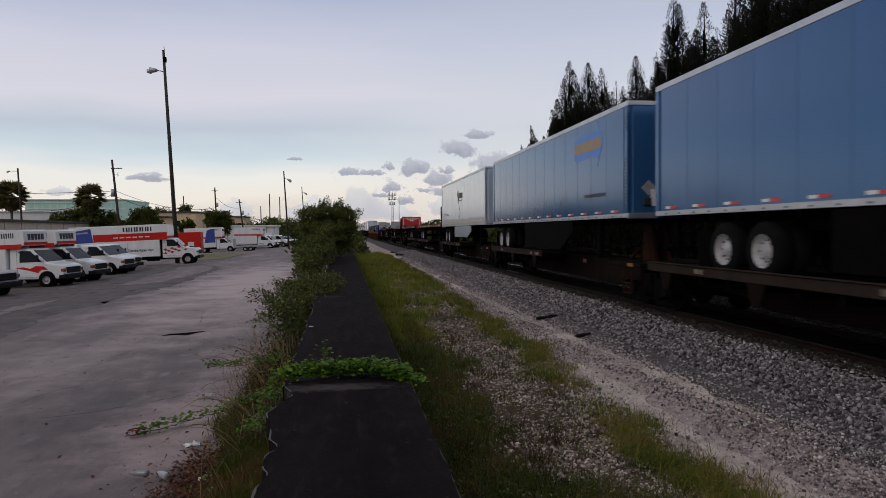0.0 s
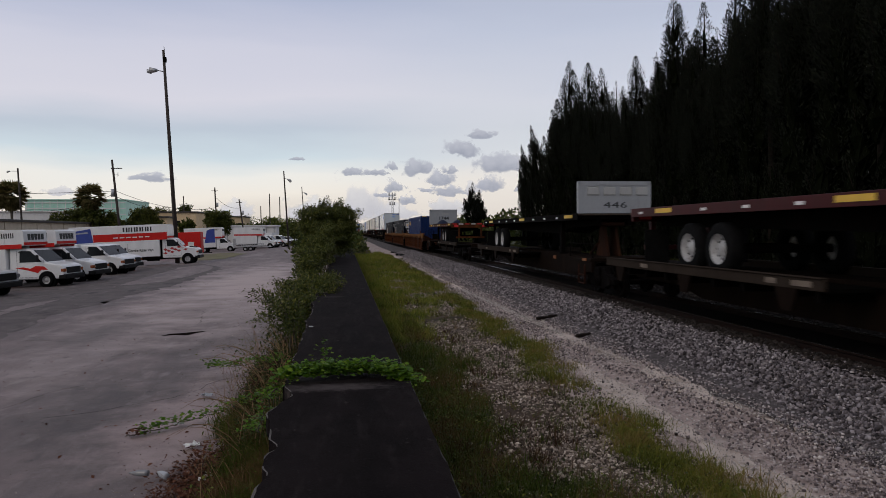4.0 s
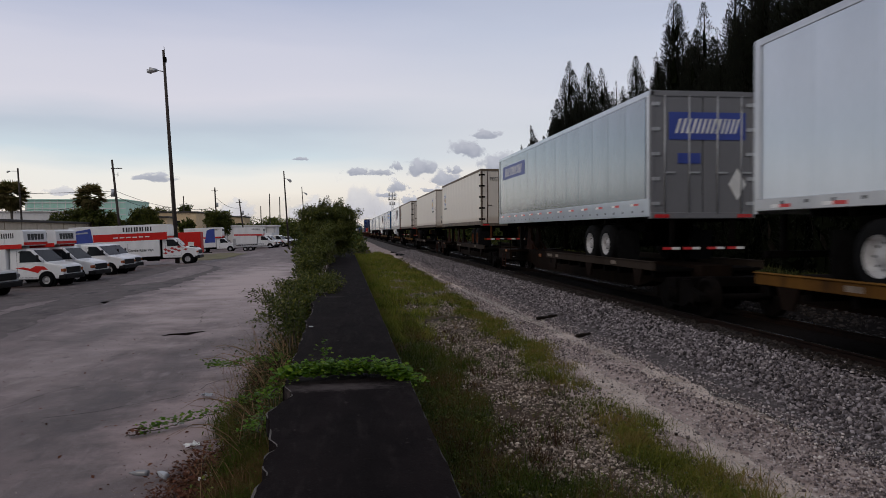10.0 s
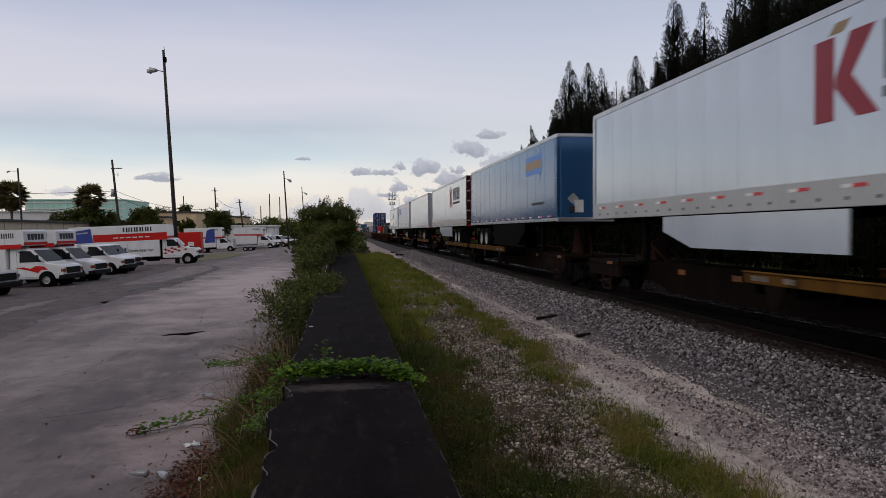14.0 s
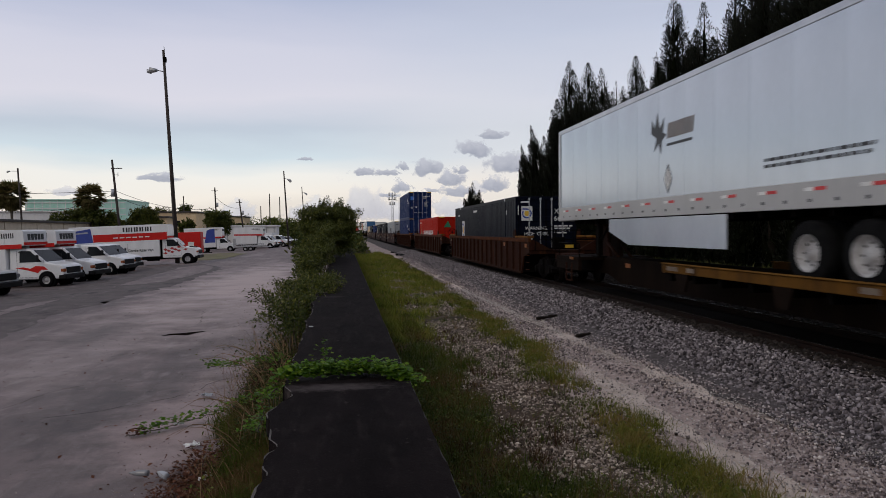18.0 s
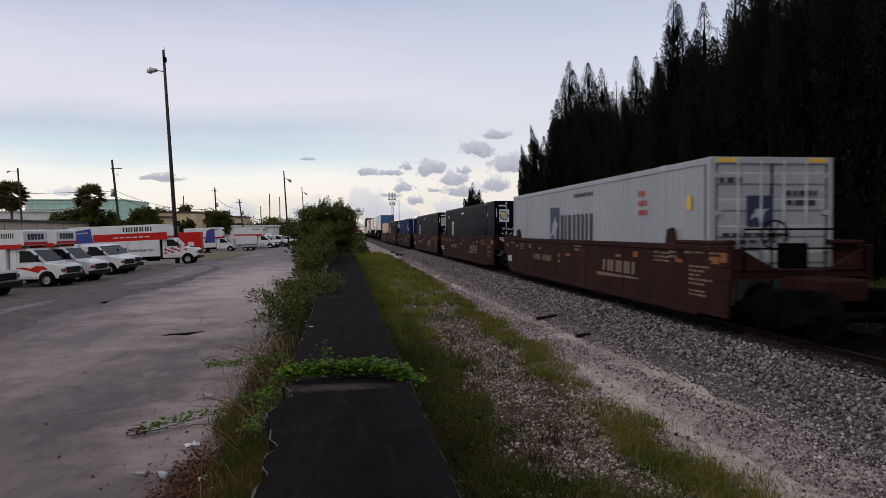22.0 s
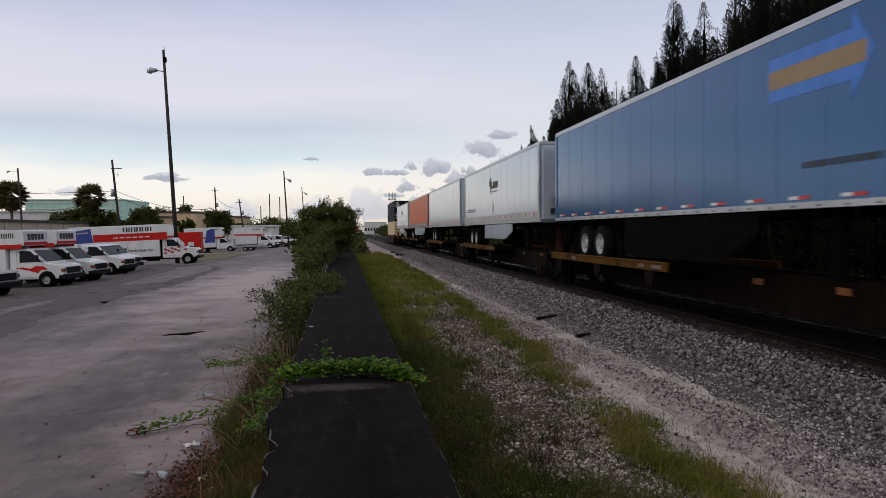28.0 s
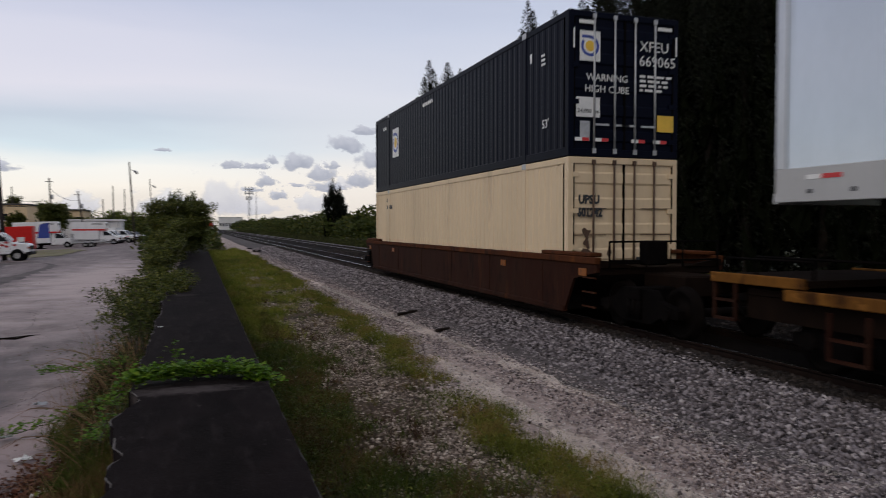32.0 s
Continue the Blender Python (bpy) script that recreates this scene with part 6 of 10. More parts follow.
def bird_logo(parent, m, w):
    """Dark bird shape, a bar of block shapes and a diamond below."""
    s = w / 3
    pts = [(-1.5, 0.55), (-1.25, 0.2), (-1.05, 0.75), (-0.85, 0.15), (-0.5, 0.5), (-0.62, 0.0), (-0.35, -0.1), (-0.7, -0.3), (-0.75, -0.75), (-0.95, -0.35), (-1.3, -0.6), (-1.1, -0.15), (-1.55, 0.05)]
    lg = part("bird_mark", _flat(m, [(x * s, y * s) for x, y in pts]), M["ink"], parent, "dark bird-shaped mark beside block shapes")
    b = Bm()
    for i, (x, ww) in enumerate(((-0.28, 0.3), (0.08, 0.34), (0.48, 0.34), (0.88, 0.26), (1.2, 0.36))):
        for k in (0.0, 0.6):
            xa, xb = x + ww * k, x + ww * (k + 0.38)
            b2 = _flat(m, [(xa * s, -0.26 * s), (xb * s, -0.26 * s), ((xb + 0.08) * s, 0.26 * s), ((xa + 0.08) * s, 0.26 * s)])
            b.add(b2.v, b2.f)
    tagged(part("block_lettering", b, M["grimy_edge"], lg), kind="stuff")
    b3 = _flat(m, [(-0.3 * s, -0.52 * s), (1.5 * s, -0.52 * s), (1.5 * s, -0.43 * s), (-0.3 * s, -0.43 * s)])
    part("rule", b3, M["ink"], lg)
    dm = m @ Matrix.Translation((-0.2 * s, -1.65 * s, 0))
    for k, mm in ((0.5, "ink"), (0.40, "ink_white"), (0.22, "silver")):
        part("diamond", _flat(dm, [(0, k * s), (-0.62 * k * s, 0), (0, -k * s), (0.62 * k * s, 0)], 0.003 + 0.002 * (0.5 - k)), M[mm], lg)


def block_word(parent, m, widths, h, material, gap=0.28, slant=0.0, label=""):
    """A brand name drawn as plain upright blocks."""
    first = None
    total = sum(widths) + gap * h * (len(widths) - 1)
    x = -total / 2
    for w in widths:
        # broad blocks are split into two upright bars
        pieces = [(0.0, 0.34, -0.5, 0.5), (0.66, 1.0, -0.5, 0.5)] if w > 0.3 * h else [(0.0, 1.0, -0.5, 0.5)]
        q = Bm()
        for a, b, lo, hi in pieces:
            p = _flat(m, [(x + w * a + slant * h * lo, lo * h), (x + w * b + slant * h * lo, lo * h), (x + w * b + slant * h * hi, hi * h), (x + w * a + slant * h * hi, hi * h)])
            q.add(p.v, p.f)
        first = part("letter_block", q, M[material], parent, "" if first else label)
        x += w + gap * h
    return first


def trailer(colour, nose_near, label, length=16.15, skirt=None, rail_c="alu", reefer=False, door_c=None, end_c=None, post_c="alu", panels=13, lower=None, box_h=2.90, skirt_at=(4.4, 10.3), axle=4.1):
    """A van trailer on its own wheels. Heights are from the railcar's deck, which lies 0.86 m above the rails."""
    s = 1 if nose_near else -1
    L, W, z0 = length, 2.59, 1.30
    z1 = z0 + box_h
    hx = W / 2

    def yy(d):
        return s * (d - L / 2)

    def span(a, b):
        return min(yy(a), yy(b)), max(yy(a), yy(b))

    tr = thing("semi_trailer", label, "trailer", "trailers on the train")
    body = part("body", Bm().box(-hx + 0.02, hx - 0.02, -L / 2 + 0.03, L / 2 - 0.03, z0 + 0.05, z1 - 0.03), M[colour], tr)
    part("roof", Bm().box(-hx + 0.03, hx - 0.03, -L / 2 + 0.02, L / 2 - 0.02, z1 - 0.03, z1 + 0.01), M["alu"], tr)
    pw = (L - 0.5) / panels
    low = 0.42 if lower else 0.11 if colour == "tblue" else 0.20
    for sx in (-1, 1):
        xa, xb = (-hx, -hx + 0.02) if sx < 0 else (hx - 0.02, hx)
        pn = Bm().box(xa, xb, -pw / 2 + 0.006, pw / 2 - 0.006, z0 + low, z1 - 0.10).mesh("panel", M[colour])
        seam = Bm().box(xa - 0.004 if sx < 0 else xa, xb if sx < 0 else xb + 0.004, -0.012, 0.012, z0 + low, z1 - 0.10).mesh("seam", M[colour])
        for i in range(panels):
            if sx < 0 or i % 3 == 0:
                part("panel", pn, None, body).matrix_basis = pose(0, -L / 2 + 0.25 + pw * (i + 0.5), 0)
        if sx < 0 and not reefer:
            for i in range(1, panels):
                part("seam", seam, None, body).matrix_basis = pose(0, -L / 2 + 0.25 + pw * i, 0)
        xo = -hx - 0.012 if sx < 0 else hx - 0.03
        part("top_rail", Bm().box(xo, xo + 0.042, -L / 2, L / 2, z1 - 0.11, z1 + 0.015, 0.008), M[rail_c], tr)
        part("bottom_rail", Bm().box(xo - 0.006, xo + 0.05, -L / 2, L / 2, z0, z0 + low, 0.008), M[lower or rail_c], tr)
        for d in (0.0, L):
            a, b = span(max(0, d - 0.16), min(L, d + 0.16) if d else 0.16)
            part("corner_post", Bm().box(xo - 0.004, xo + 0.05, a, b, z0 + low, z1 - 0.1, 0.006), M[post_c], tr)
    # rivets and tape along the near bottom rail
    riv = Bm()
    n = int(L / 0.61)
    for i in range(n):
        y = -L / 2 + 0.35 + i * 0.61
        riv.box(-hx - 0.024, -hx - 0.016, y - 0.035, y + 0.035, z0 + (0.03 if colour == "tblue" else 0.10), z0 + (0.06 if colour == "tblue" else 0.15))
    tagged(part("slot_row", riv, M["ink"], tr), kind="stuff")
    for i in range(0 if reefer else 13):
        y = -L / 2 + 0.6 + i * (L - 1.6) / 12
        zt, xt = (z0 + 0.15, -hx - 0.004) if colour == "tblue" else (z0 + 0.27, -hx - 0.017) if lower else (z0 + 0.045, -hx - 0.017)
        o = part("reflective_tape", Bm().box(xt - 0.007, xt, y, y + 0.28, zt, zt + 0.055), M["tape_red"], tr)
        part("white_half", Bm().box(xt - 0.007, xt, y + 0.28, y + 0.50, zt, zt + 0.055), M["tape_white"], o)
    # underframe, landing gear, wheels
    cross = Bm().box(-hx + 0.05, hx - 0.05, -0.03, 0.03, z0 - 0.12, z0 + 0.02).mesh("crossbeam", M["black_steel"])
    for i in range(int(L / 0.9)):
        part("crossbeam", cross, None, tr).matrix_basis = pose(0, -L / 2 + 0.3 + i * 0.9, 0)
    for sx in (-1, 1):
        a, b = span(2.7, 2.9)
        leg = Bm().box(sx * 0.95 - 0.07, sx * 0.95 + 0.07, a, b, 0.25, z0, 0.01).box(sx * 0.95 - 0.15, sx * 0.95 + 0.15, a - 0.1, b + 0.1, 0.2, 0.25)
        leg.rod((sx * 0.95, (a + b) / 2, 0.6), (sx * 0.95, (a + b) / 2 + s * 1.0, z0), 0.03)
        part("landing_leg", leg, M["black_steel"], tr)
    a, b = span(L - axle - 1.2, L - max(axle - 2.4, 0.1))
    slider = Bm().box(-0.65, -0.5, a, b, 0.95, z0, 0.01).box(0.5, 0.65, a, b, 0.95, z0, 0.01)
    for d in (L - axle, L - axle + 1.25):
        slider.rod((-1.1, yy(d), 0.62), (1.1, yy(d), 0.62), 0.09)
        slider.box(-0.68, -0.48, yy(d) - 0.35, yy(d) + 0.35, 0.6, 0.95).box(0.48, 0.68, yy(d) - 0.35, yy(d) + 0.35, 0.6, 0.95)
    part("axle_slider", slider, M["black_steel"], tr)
    for d in (L - axle, L - axle + 1.25):
        face = "rust_car" if reefer else "rim"
        wheel(tr, -1.14, yy(d), 0.51, 0.28, -1, rim=face, up=0.11)
        wheel(tr, 1.14, yy(d), 0.51, 0.28, 1, rim=face, deep=False, up=0.11)
        wheel(tr, -0.80, yy(d), 0.51, 0.26, -1, deep=False, up=0.11)
    for x in (-1.0, 1.0):
        part("mud_flap", Bm().box(x - 0.3, x + 0.3, yy(L - axle + 2.15) - 0.01, yy(L - axle + 2.15) + 0.01, 0.22, 0.98), M["tyre"], tr)
    if skirt:
        a, b = yy(skirt_at[0]), yy(skirt_at[1])
        c = yy(skirt_at[0] + 1.3)
        low = 0.62 if skirt == "white" else 0.36
        prof = [(a, z0 - 0.02), (b, z0 - 0.02), (b, low), (c, low), (a, z0 - 0.35)]
        part("side_skirt", Bm().prism(prof, -hx + 0.02, -hx + 0.05, "x"), M[skirt], tr, "smooth side skirt")
    # ends
    rear, nose = yy(L), yy(0)
    o = s * 0.03
    dr = Bm().box(-hx + 0.1, -0.012, min(rear, rear + o), max(rear, rear + o), z0 + 0.08, z1 - 0.12, 0.008)
    d1 = part("door", dr, M[door_c or colour], tr)
    d2 = part("door", Bm().box(0.012, hx - 0.1, min(rear, rear + o), max(rear, rear + o), z0 + 0.08, z1 - 0.12, 0.008), M[door_c or colour], tr)
    part("door_frame", Bm().box(-hx, -hx + 0.1, rear - 0.05, rear + 0.05, z0, z1, 0.01).box(hx - 0.1, hx, rear - 0.05, rear + 0.05, z0, z1, 0.01).box(-hx, hx, rear - 0.05, rear + 0.05, z1 - 0.12, z1 + 0.01, 0.01).box(-hx, hx, rear - 0.06, rear + 0.06, z0 - 0.05, z0 + 0.1, 0.01), M[end_c or rail_c], tr)
    for dd, xs in ((d1, (-0.95, -0.35)), (d2, (0.35, 0.95))):
        for x in xs:
            part("lock_rod", Bm().rod((x, rear + s * 0.05, z0 + 0.05), (x, rear + s * 0.05, z1 - 0.1), 0.02, n=7).box(x - 0.02, x + 0.25, rear + min(0.04 * s, 0.07 * s), rear + max(0.04 * s, 0.07 * s), z0 + 1.0, z0 + 1.04), M["tblue" if colour == "tblue" else "rod_brown" if reefer else "steel"], dd)
        hx1 = -hx + 0.02 if xs[0] < 0 else hx - 0.22
        hg = Bm().box(hx1, hx1 + 0.20, rear + min(0.03 * s, 0.06 * s), rear + max(0.03 * s, 0.06 * s), -0.04, 0.04).mesh("hinge", M["black_steel" if reefer else "tblue" if colour == "tblue" else "steel"])
        for k in range(5):
            part("hinge", hg, None, dd).matrix_basis = pose(0, 0, z0 + 0.3 + k * (box_h - 0.6) / 4)
    if reefer and not nose_near:
        hg = Bm().box(-hx - 0.03, -hx + 0.02, rear + min(-s * 0.30, 0.02 * s), rear + max(-s * 0.30, 0.02 * s), -0.05, 0.05).mesh("hinge_strap", M["black_steel"])
        for k in range(5):
            part("hinge_strap", hg, None, tr).matrix_basis = pose(0, 0, z0 + 0.3 + k * (box_h - 0.6) / 4)
    bump = Bm().box(-1.1, 1.1, rear - 0.06, rear + 0.06, 0.50, 0.62, 0.01)
    for x in (-0.75, 0.75):
        bump.box(x - 0.05, x + 0.05, rear - 0.04, rear + 0.04, 0.6, z0)
    part("bumper_guard", bump, M["rust_car" if reefer else "black_steel"], tr)
    for x in (-1.0, -0.5, 0.1, 0.6):
        o1 = part("reflective_tape", Bm().box(x, x + 0.22, rear + min(0.062 * s, 0.067 * s), rear + max(0.062 * s, 0.067 * s), 0.53, 0.59), M["tape_red"], tr)
        part("white_half", Bm().box(x + 0.22, x + 0.42, rear + min(0.062 * s, 0.067 * s), rear + max(0.062 * s, 0.067 * s), 0.53, 0.59), M["tape_white"], o1)
    for xa in (-1.2, 0.85):
        part("tail_lamp", Bm().box(xa, xa + 0.35, rear + min(0.06 * s, 0.075 * s), rear + max(0.06 * s, 0.075 * s), z0 - 0.03, z0 + 0.05), M["tape_red"], tr)
    nb = part("nose_panel", Bm().box(-hx + 0.12, hx - 0.12, min(nose, nose - s * 0.025), max(nose, nose - s * 0.025), z0 + 0.12, z1 - 0.10, 0.01), M[end_c or colour], tr)
    for za, zb in ((z0 - 0.02, z0 + 0.12), (z1 - 0.10, z1 + 0.012)):
        part("nose_rail", Bm().box(-hx, hx, nose - 0.04, nose + 0.04, za, zb, 0.01), M[rail_c], tr)
    part("socket", Bm().box(0.6, 0.85, nose - 0.07 * s - 0.03, nose - 0.07 * s + 0.03, z0 + 0.25, z0 + 0.55, 0.02), M["ink"], nb)
    part("hose_coupling", Bm().box(-0.9, -0.7, nose - 0.05 * s - 0.02, nose - 0.05 * s + 0.02, z0 + 0.3, z0 + 0.5, 0.01), M["ink"], nb)
    if nose_near:
        b = Bm()
        for k in range(26):
            if k not in range(14, 21):
                b.box(-hx - 0.02, -hx - 0.016, nose + 0.04, nose + 0.11, z0 + 0.35 + k * 0.088, z0 + 0.40 + k * 0.088)
        part("upright_stencil", b, M["ink"], tr)
        part("placard_holder", _flat(end_at(-0.75, nose - 0.026, z0 + 0.75), [(0, 0.2), (-0.2, 0), (0, -0.2), (0.2, 0)]), M["steel"], nb)
    return tr, -hx - 0.004, yy, z0, z1


def container(colour, length, label, height=2.90, posts=True, width=2.59, doors=True):
    """A corrugated box with posts, rails, castings and a door end that looks back along the train."""
    L, W, H = length, width, height
    hx = W / 2
    ct = thing("shipping_container", label, "container", "containers on the train")
    pitch = 0.28
    for sx in (-1, 1):
        n = int((L - 0.4) / pitch)
        b = Bm()
        v, fs = [], []
        y = -n * pitch / 2
        xo, xi = sx * (hx - 0.012), sx * (hx - (0.021 if colour == "navy" else 0.034))
        for i in range(n):
            for dy, x in ((0, xo), (0.10, xo), (0.14, xi), (0.24, xi)):
                v += [(x, y + i * pitch + dy, 0.17), (x, y + i * pitch + dy, H - 0.12)]
        v += [(xo, y + n * pitch, 0.17), (xo, y + n * pitch, H - 0.12)]
        for i in range(len(v) // 2 - 1):
            fs.append((2 * i, 2 * i + 2, 2 * i + 3, 2 * i + 1))
        b.add(v, fs)
        sw = part("side_wall", b, M[colour], ct)
        part("top_side_rail", Bm().box(sx * hx - 0.05 if sx > 0 else -hx, sx * hx if sx > 0 else -hx + 0.05, -L / 2, L / 2, H - 0.13, H, 0.008), M[colour], ct)
        part("bottom_side_rail", Bm().box(sx * hx - 0.06 if sx > 0 else -hx, sx * hx if sx > 0 else -hx + 0.06, -L / 2, L / 2, 0.0, 0.18, 0.01), M[colour], ct)
        for py in ((-6.03, 6.03) if posts else ()):
            pb = Bm().box(sx * hx - 0.07 if sx > 0 else -hx - 0.006, sx * hx + 0.006 if sx > 0 else -hx + 0.07, py - 0.09, py + 0.09, 0.0, H + 0.005, 0.008)
            pp = part("lift_post", pb, M[colour], sw)
            part("casting", Bm().box(sx * hx - 0.12 if sx > 0 else -hx - 0.012, sx * hx + 0.012 if sx > 0 else -hx + 0.12, py - 0.10, py + 0.10, H - 0.12, H + 0.012, 0.01), M["steel"], pp)
        for py in (-L / 2 + 0.08, L / 2 - 0.08):
            part("corner_post", Bm().box(sx * hx - 0.14 if sx > 0 else -hx - 0.004, sx * hx + 0.004 if sx > 0 else -hx + 0.14, py - 0.08, py + 0.08, 0.0, H, 0.01), M[colour], ct)
    part("roof", Bm().box(-hx + 0.04, hx - 0.04, -L / 2 + 0.02, L / 2 - 0.02, H - 0.05, H - 0.01), M[colour], ct)
    part("floor_frame", Bm().box(-hx + 0.05, hx - 0.05, -L / 2 + 0.02, L / 2 - 0.02, 0.02, 0.14), M["black_steel"], ct)
    part("front_wall", Bm().box(-hx + 0.12, hx - 0.12, L / 2 - 0.06, L / 2 - 0.02, 0.12, H - 0.1), M[colour], ct)
    e = -L / 2
    part("door_header", Bm().box(-hx, hx, e - 0.002, e + 0.12, H - 0.13, H + 0.004, 0.01), M[colour], ct)
    part("door_sill", Bm().box(-hx, hx, e - 0.002, e + 0.12, 0.0, 0.15, 0.01), M[colour], ct)
    if not doors:
        pitch_e = (W - 0.3) / 8
        prof = []
        for k in range(8):
            x0 = -hx + 0.15 + k * pitch_e
            prof += [(x0, e + 0.02), (x0 + pitch_e * 0.42, e + 0.02), (x0 + pitch_e * 0.5, e + 0.05), (x0 + pitch_e * 0.92, e + 0.05)]
        prof += [(hx - 0.13, e + 0.02), (hx - 0.13, e + 0.08), (-hx + 0.13, e + 0.08), (-hx + 0.13, e + 0.02)]
        part("end_wall", Bm().prism(prof, 0.15, H - 0.13, "z"), M[colour], ct, "closed corrugated end wall")
        for x0 in (-hx + 0.12, hx - 0.55):
            part("warning_strip", Bm().box(x0, x0 + 0.43, e - 0.010, e - 0.002, H - 0.085, H - 0.03), M["ink_yellow"], ct, "yellow height-warning strip")
        return ct, -hx, e, H
    for sx in (-1, 1):
        xa, xb = (-hx + 0.13, -0.02) if sx < 0 else (0.02, hx - 0.13)
        prof = [(e + 0.07, 0.15), (e + 0.034, 0.15)]
        for k in range(5):
            z = 0.42 + k * (H - 0.84) / 4
            prof += [(e + 0.034, z - 0.13), (e + 0.010, z - 0.09), (e + 0.010, z + 0.09), (e + 0.034, z + 0.13)]
        prof += [(e + 0.034, H - 0.13), (e + 0.07, H - 0.13)]
        db = Bm().prism(prof, xa, xb, "x")
        d = part("door", db, M[colour], ct)
        for x in ((-0.72, -0.24) if sx < 0 else (0.24, 0.72)):
            part("lock_rod", Bm().rod((x, e - 0.01, 0.08), (x, e - 0.01, H - 0.06), 0.022, n=8).box(x - 0.04, x + 0.04, e - 0.03, e + 0.02, 0.06, 0.16).box(x - 0.04, x + 0.04, e - 0.03, e + 0.02, H - 0.14, H - 0.05), M["rod_brown" if colour == "cream" else "steel"], d)
            part("handle", Bm().box(min(x, x - sx * 0.34), max(x, x - sx * 0.34), e - 0.03, e - 0.012, 0.62, 0.66), M["steel"], d)
        hb = Bm().box(sx * (hx - 0.16) - 0.07, sx * (hx - 0.16) + 0.07, e - 0.012, e + 0.03, -0.05, 0.05).mesh("hinge", M[colour])
        for k in range(4):
            part("hinge", hb, None, d).matrix_basis = pose(0, 0, 0.35 + k * (H - 0.7) / 3)
        part("door_seal", Bm().box(sx * (hx - 0.128) - 0.012, sx * (hx - 0.128) + 0.012, e - 0.004, e + 0.05, 0.15, H - 0.13), M["black_steel"], d)
    part("door_seal", Bm().box(-0.021, 0.021, e + 0.002, e + 0.05, 0.15, H - 0.13), M["black_steel"], ct)
    return ct, -hx, e, H


DECK, WELL = 0.86, 0.36


def load_trailer(front, back, *args, **kw):
    L = kw.pop("length", 16.15)
    mid = (front + back) / 2
    tr = trailer(*args, length=L, **kw)
    on_train(tr[0], mid, DECK)
    return tr


spines = {}


def spine_under(front, back, nose_near):
    half = 8.75
    mid = (front + back) / 2
    key = (nose_near, "sill_grey" if mid < 160 or 236 < mid < 295 else "sill_yellow")
    if key not in spines:
        spines[key] = spine_car(half, 1 if nose_near else -1, key[1])
        on_train(spines[key], mid)
    else:
        on_train(copy_thing(spines[key], pose(TRACK_X, mid, RAIL_Z)), mid)


NAVY = "dark navy corrugated container riding in a well railcar"
WHITE_T = "white panelled van trailer on a spine railcar"
BLUE_T = "pale blue panelled van trailer on a spine railcar"

# van trailers, from the head of the train to its tail: front, back, paint, nose towards the head, marks
VANS = [
    (-0.9, 15.4, "tblue", True, "arrow", dict(skirt="black_steel")), (16.9, 33.2, "tblue", True, "arrow", dict(skirt="black_steel", axle=2.9)), (34.9, 51.3, "white", True, "bird", dict(skirt="white", lower="silver")),
    (215.4, 232.4, "white", True, "blue", dict(length=17.0)), (236.6, 252.9, "silver", False, "stripe", dict(lower="white", rail_c="white", door_c="door_grey", end_c="door_grey")),
    (256.9, 272.4, "ivory", False, "ring", dict(length=14.63, reefer=True)), (275.5, 290.4, "ivory", True, "ring", dict(length=14.63, reefer=True)), (296.0, 310.6, "ivory", False, "ring", dict(length=14.63, reefer=True)),
    (312.6, 328.9, "white", False, "kay", dict(skirt="white", lower="silver", door_c="dred", end_c="dred")), (332.2, 348.6, "tblue", True, "arrow", dict(skirt="black_steel")), (350.0, 366.4, "white", False, "kay", dict(skirt="white", lower="silver", door_c="dred", end_c="dred")),
    (369.2, 385.5, "white", False, "", dict(lower="white")), (386.7, 402.9, "tblue", False, "arrow", dict()), (404.2, 420.6, "white", False, "bird", dict(skirt="white", lower="silver")),
    (625.6, 642.0, "tblue", True, "arrow", dict(skirt="black_steel")), (643.8, 660.1, "white", True, "bird", dict(skirt="white", lower="silver")), (661.7, 678.0, "white", True, "", dict(lower="silver")),
    (679.2, 696.3, "orange", True, "", dict(length=17.1, skirt="white", lower="band_grey", skirt_at=(2.4, 11.3))), (698.2, 714.5, "white", False, "bird", dict(skirt="white", lower="silver")),
]
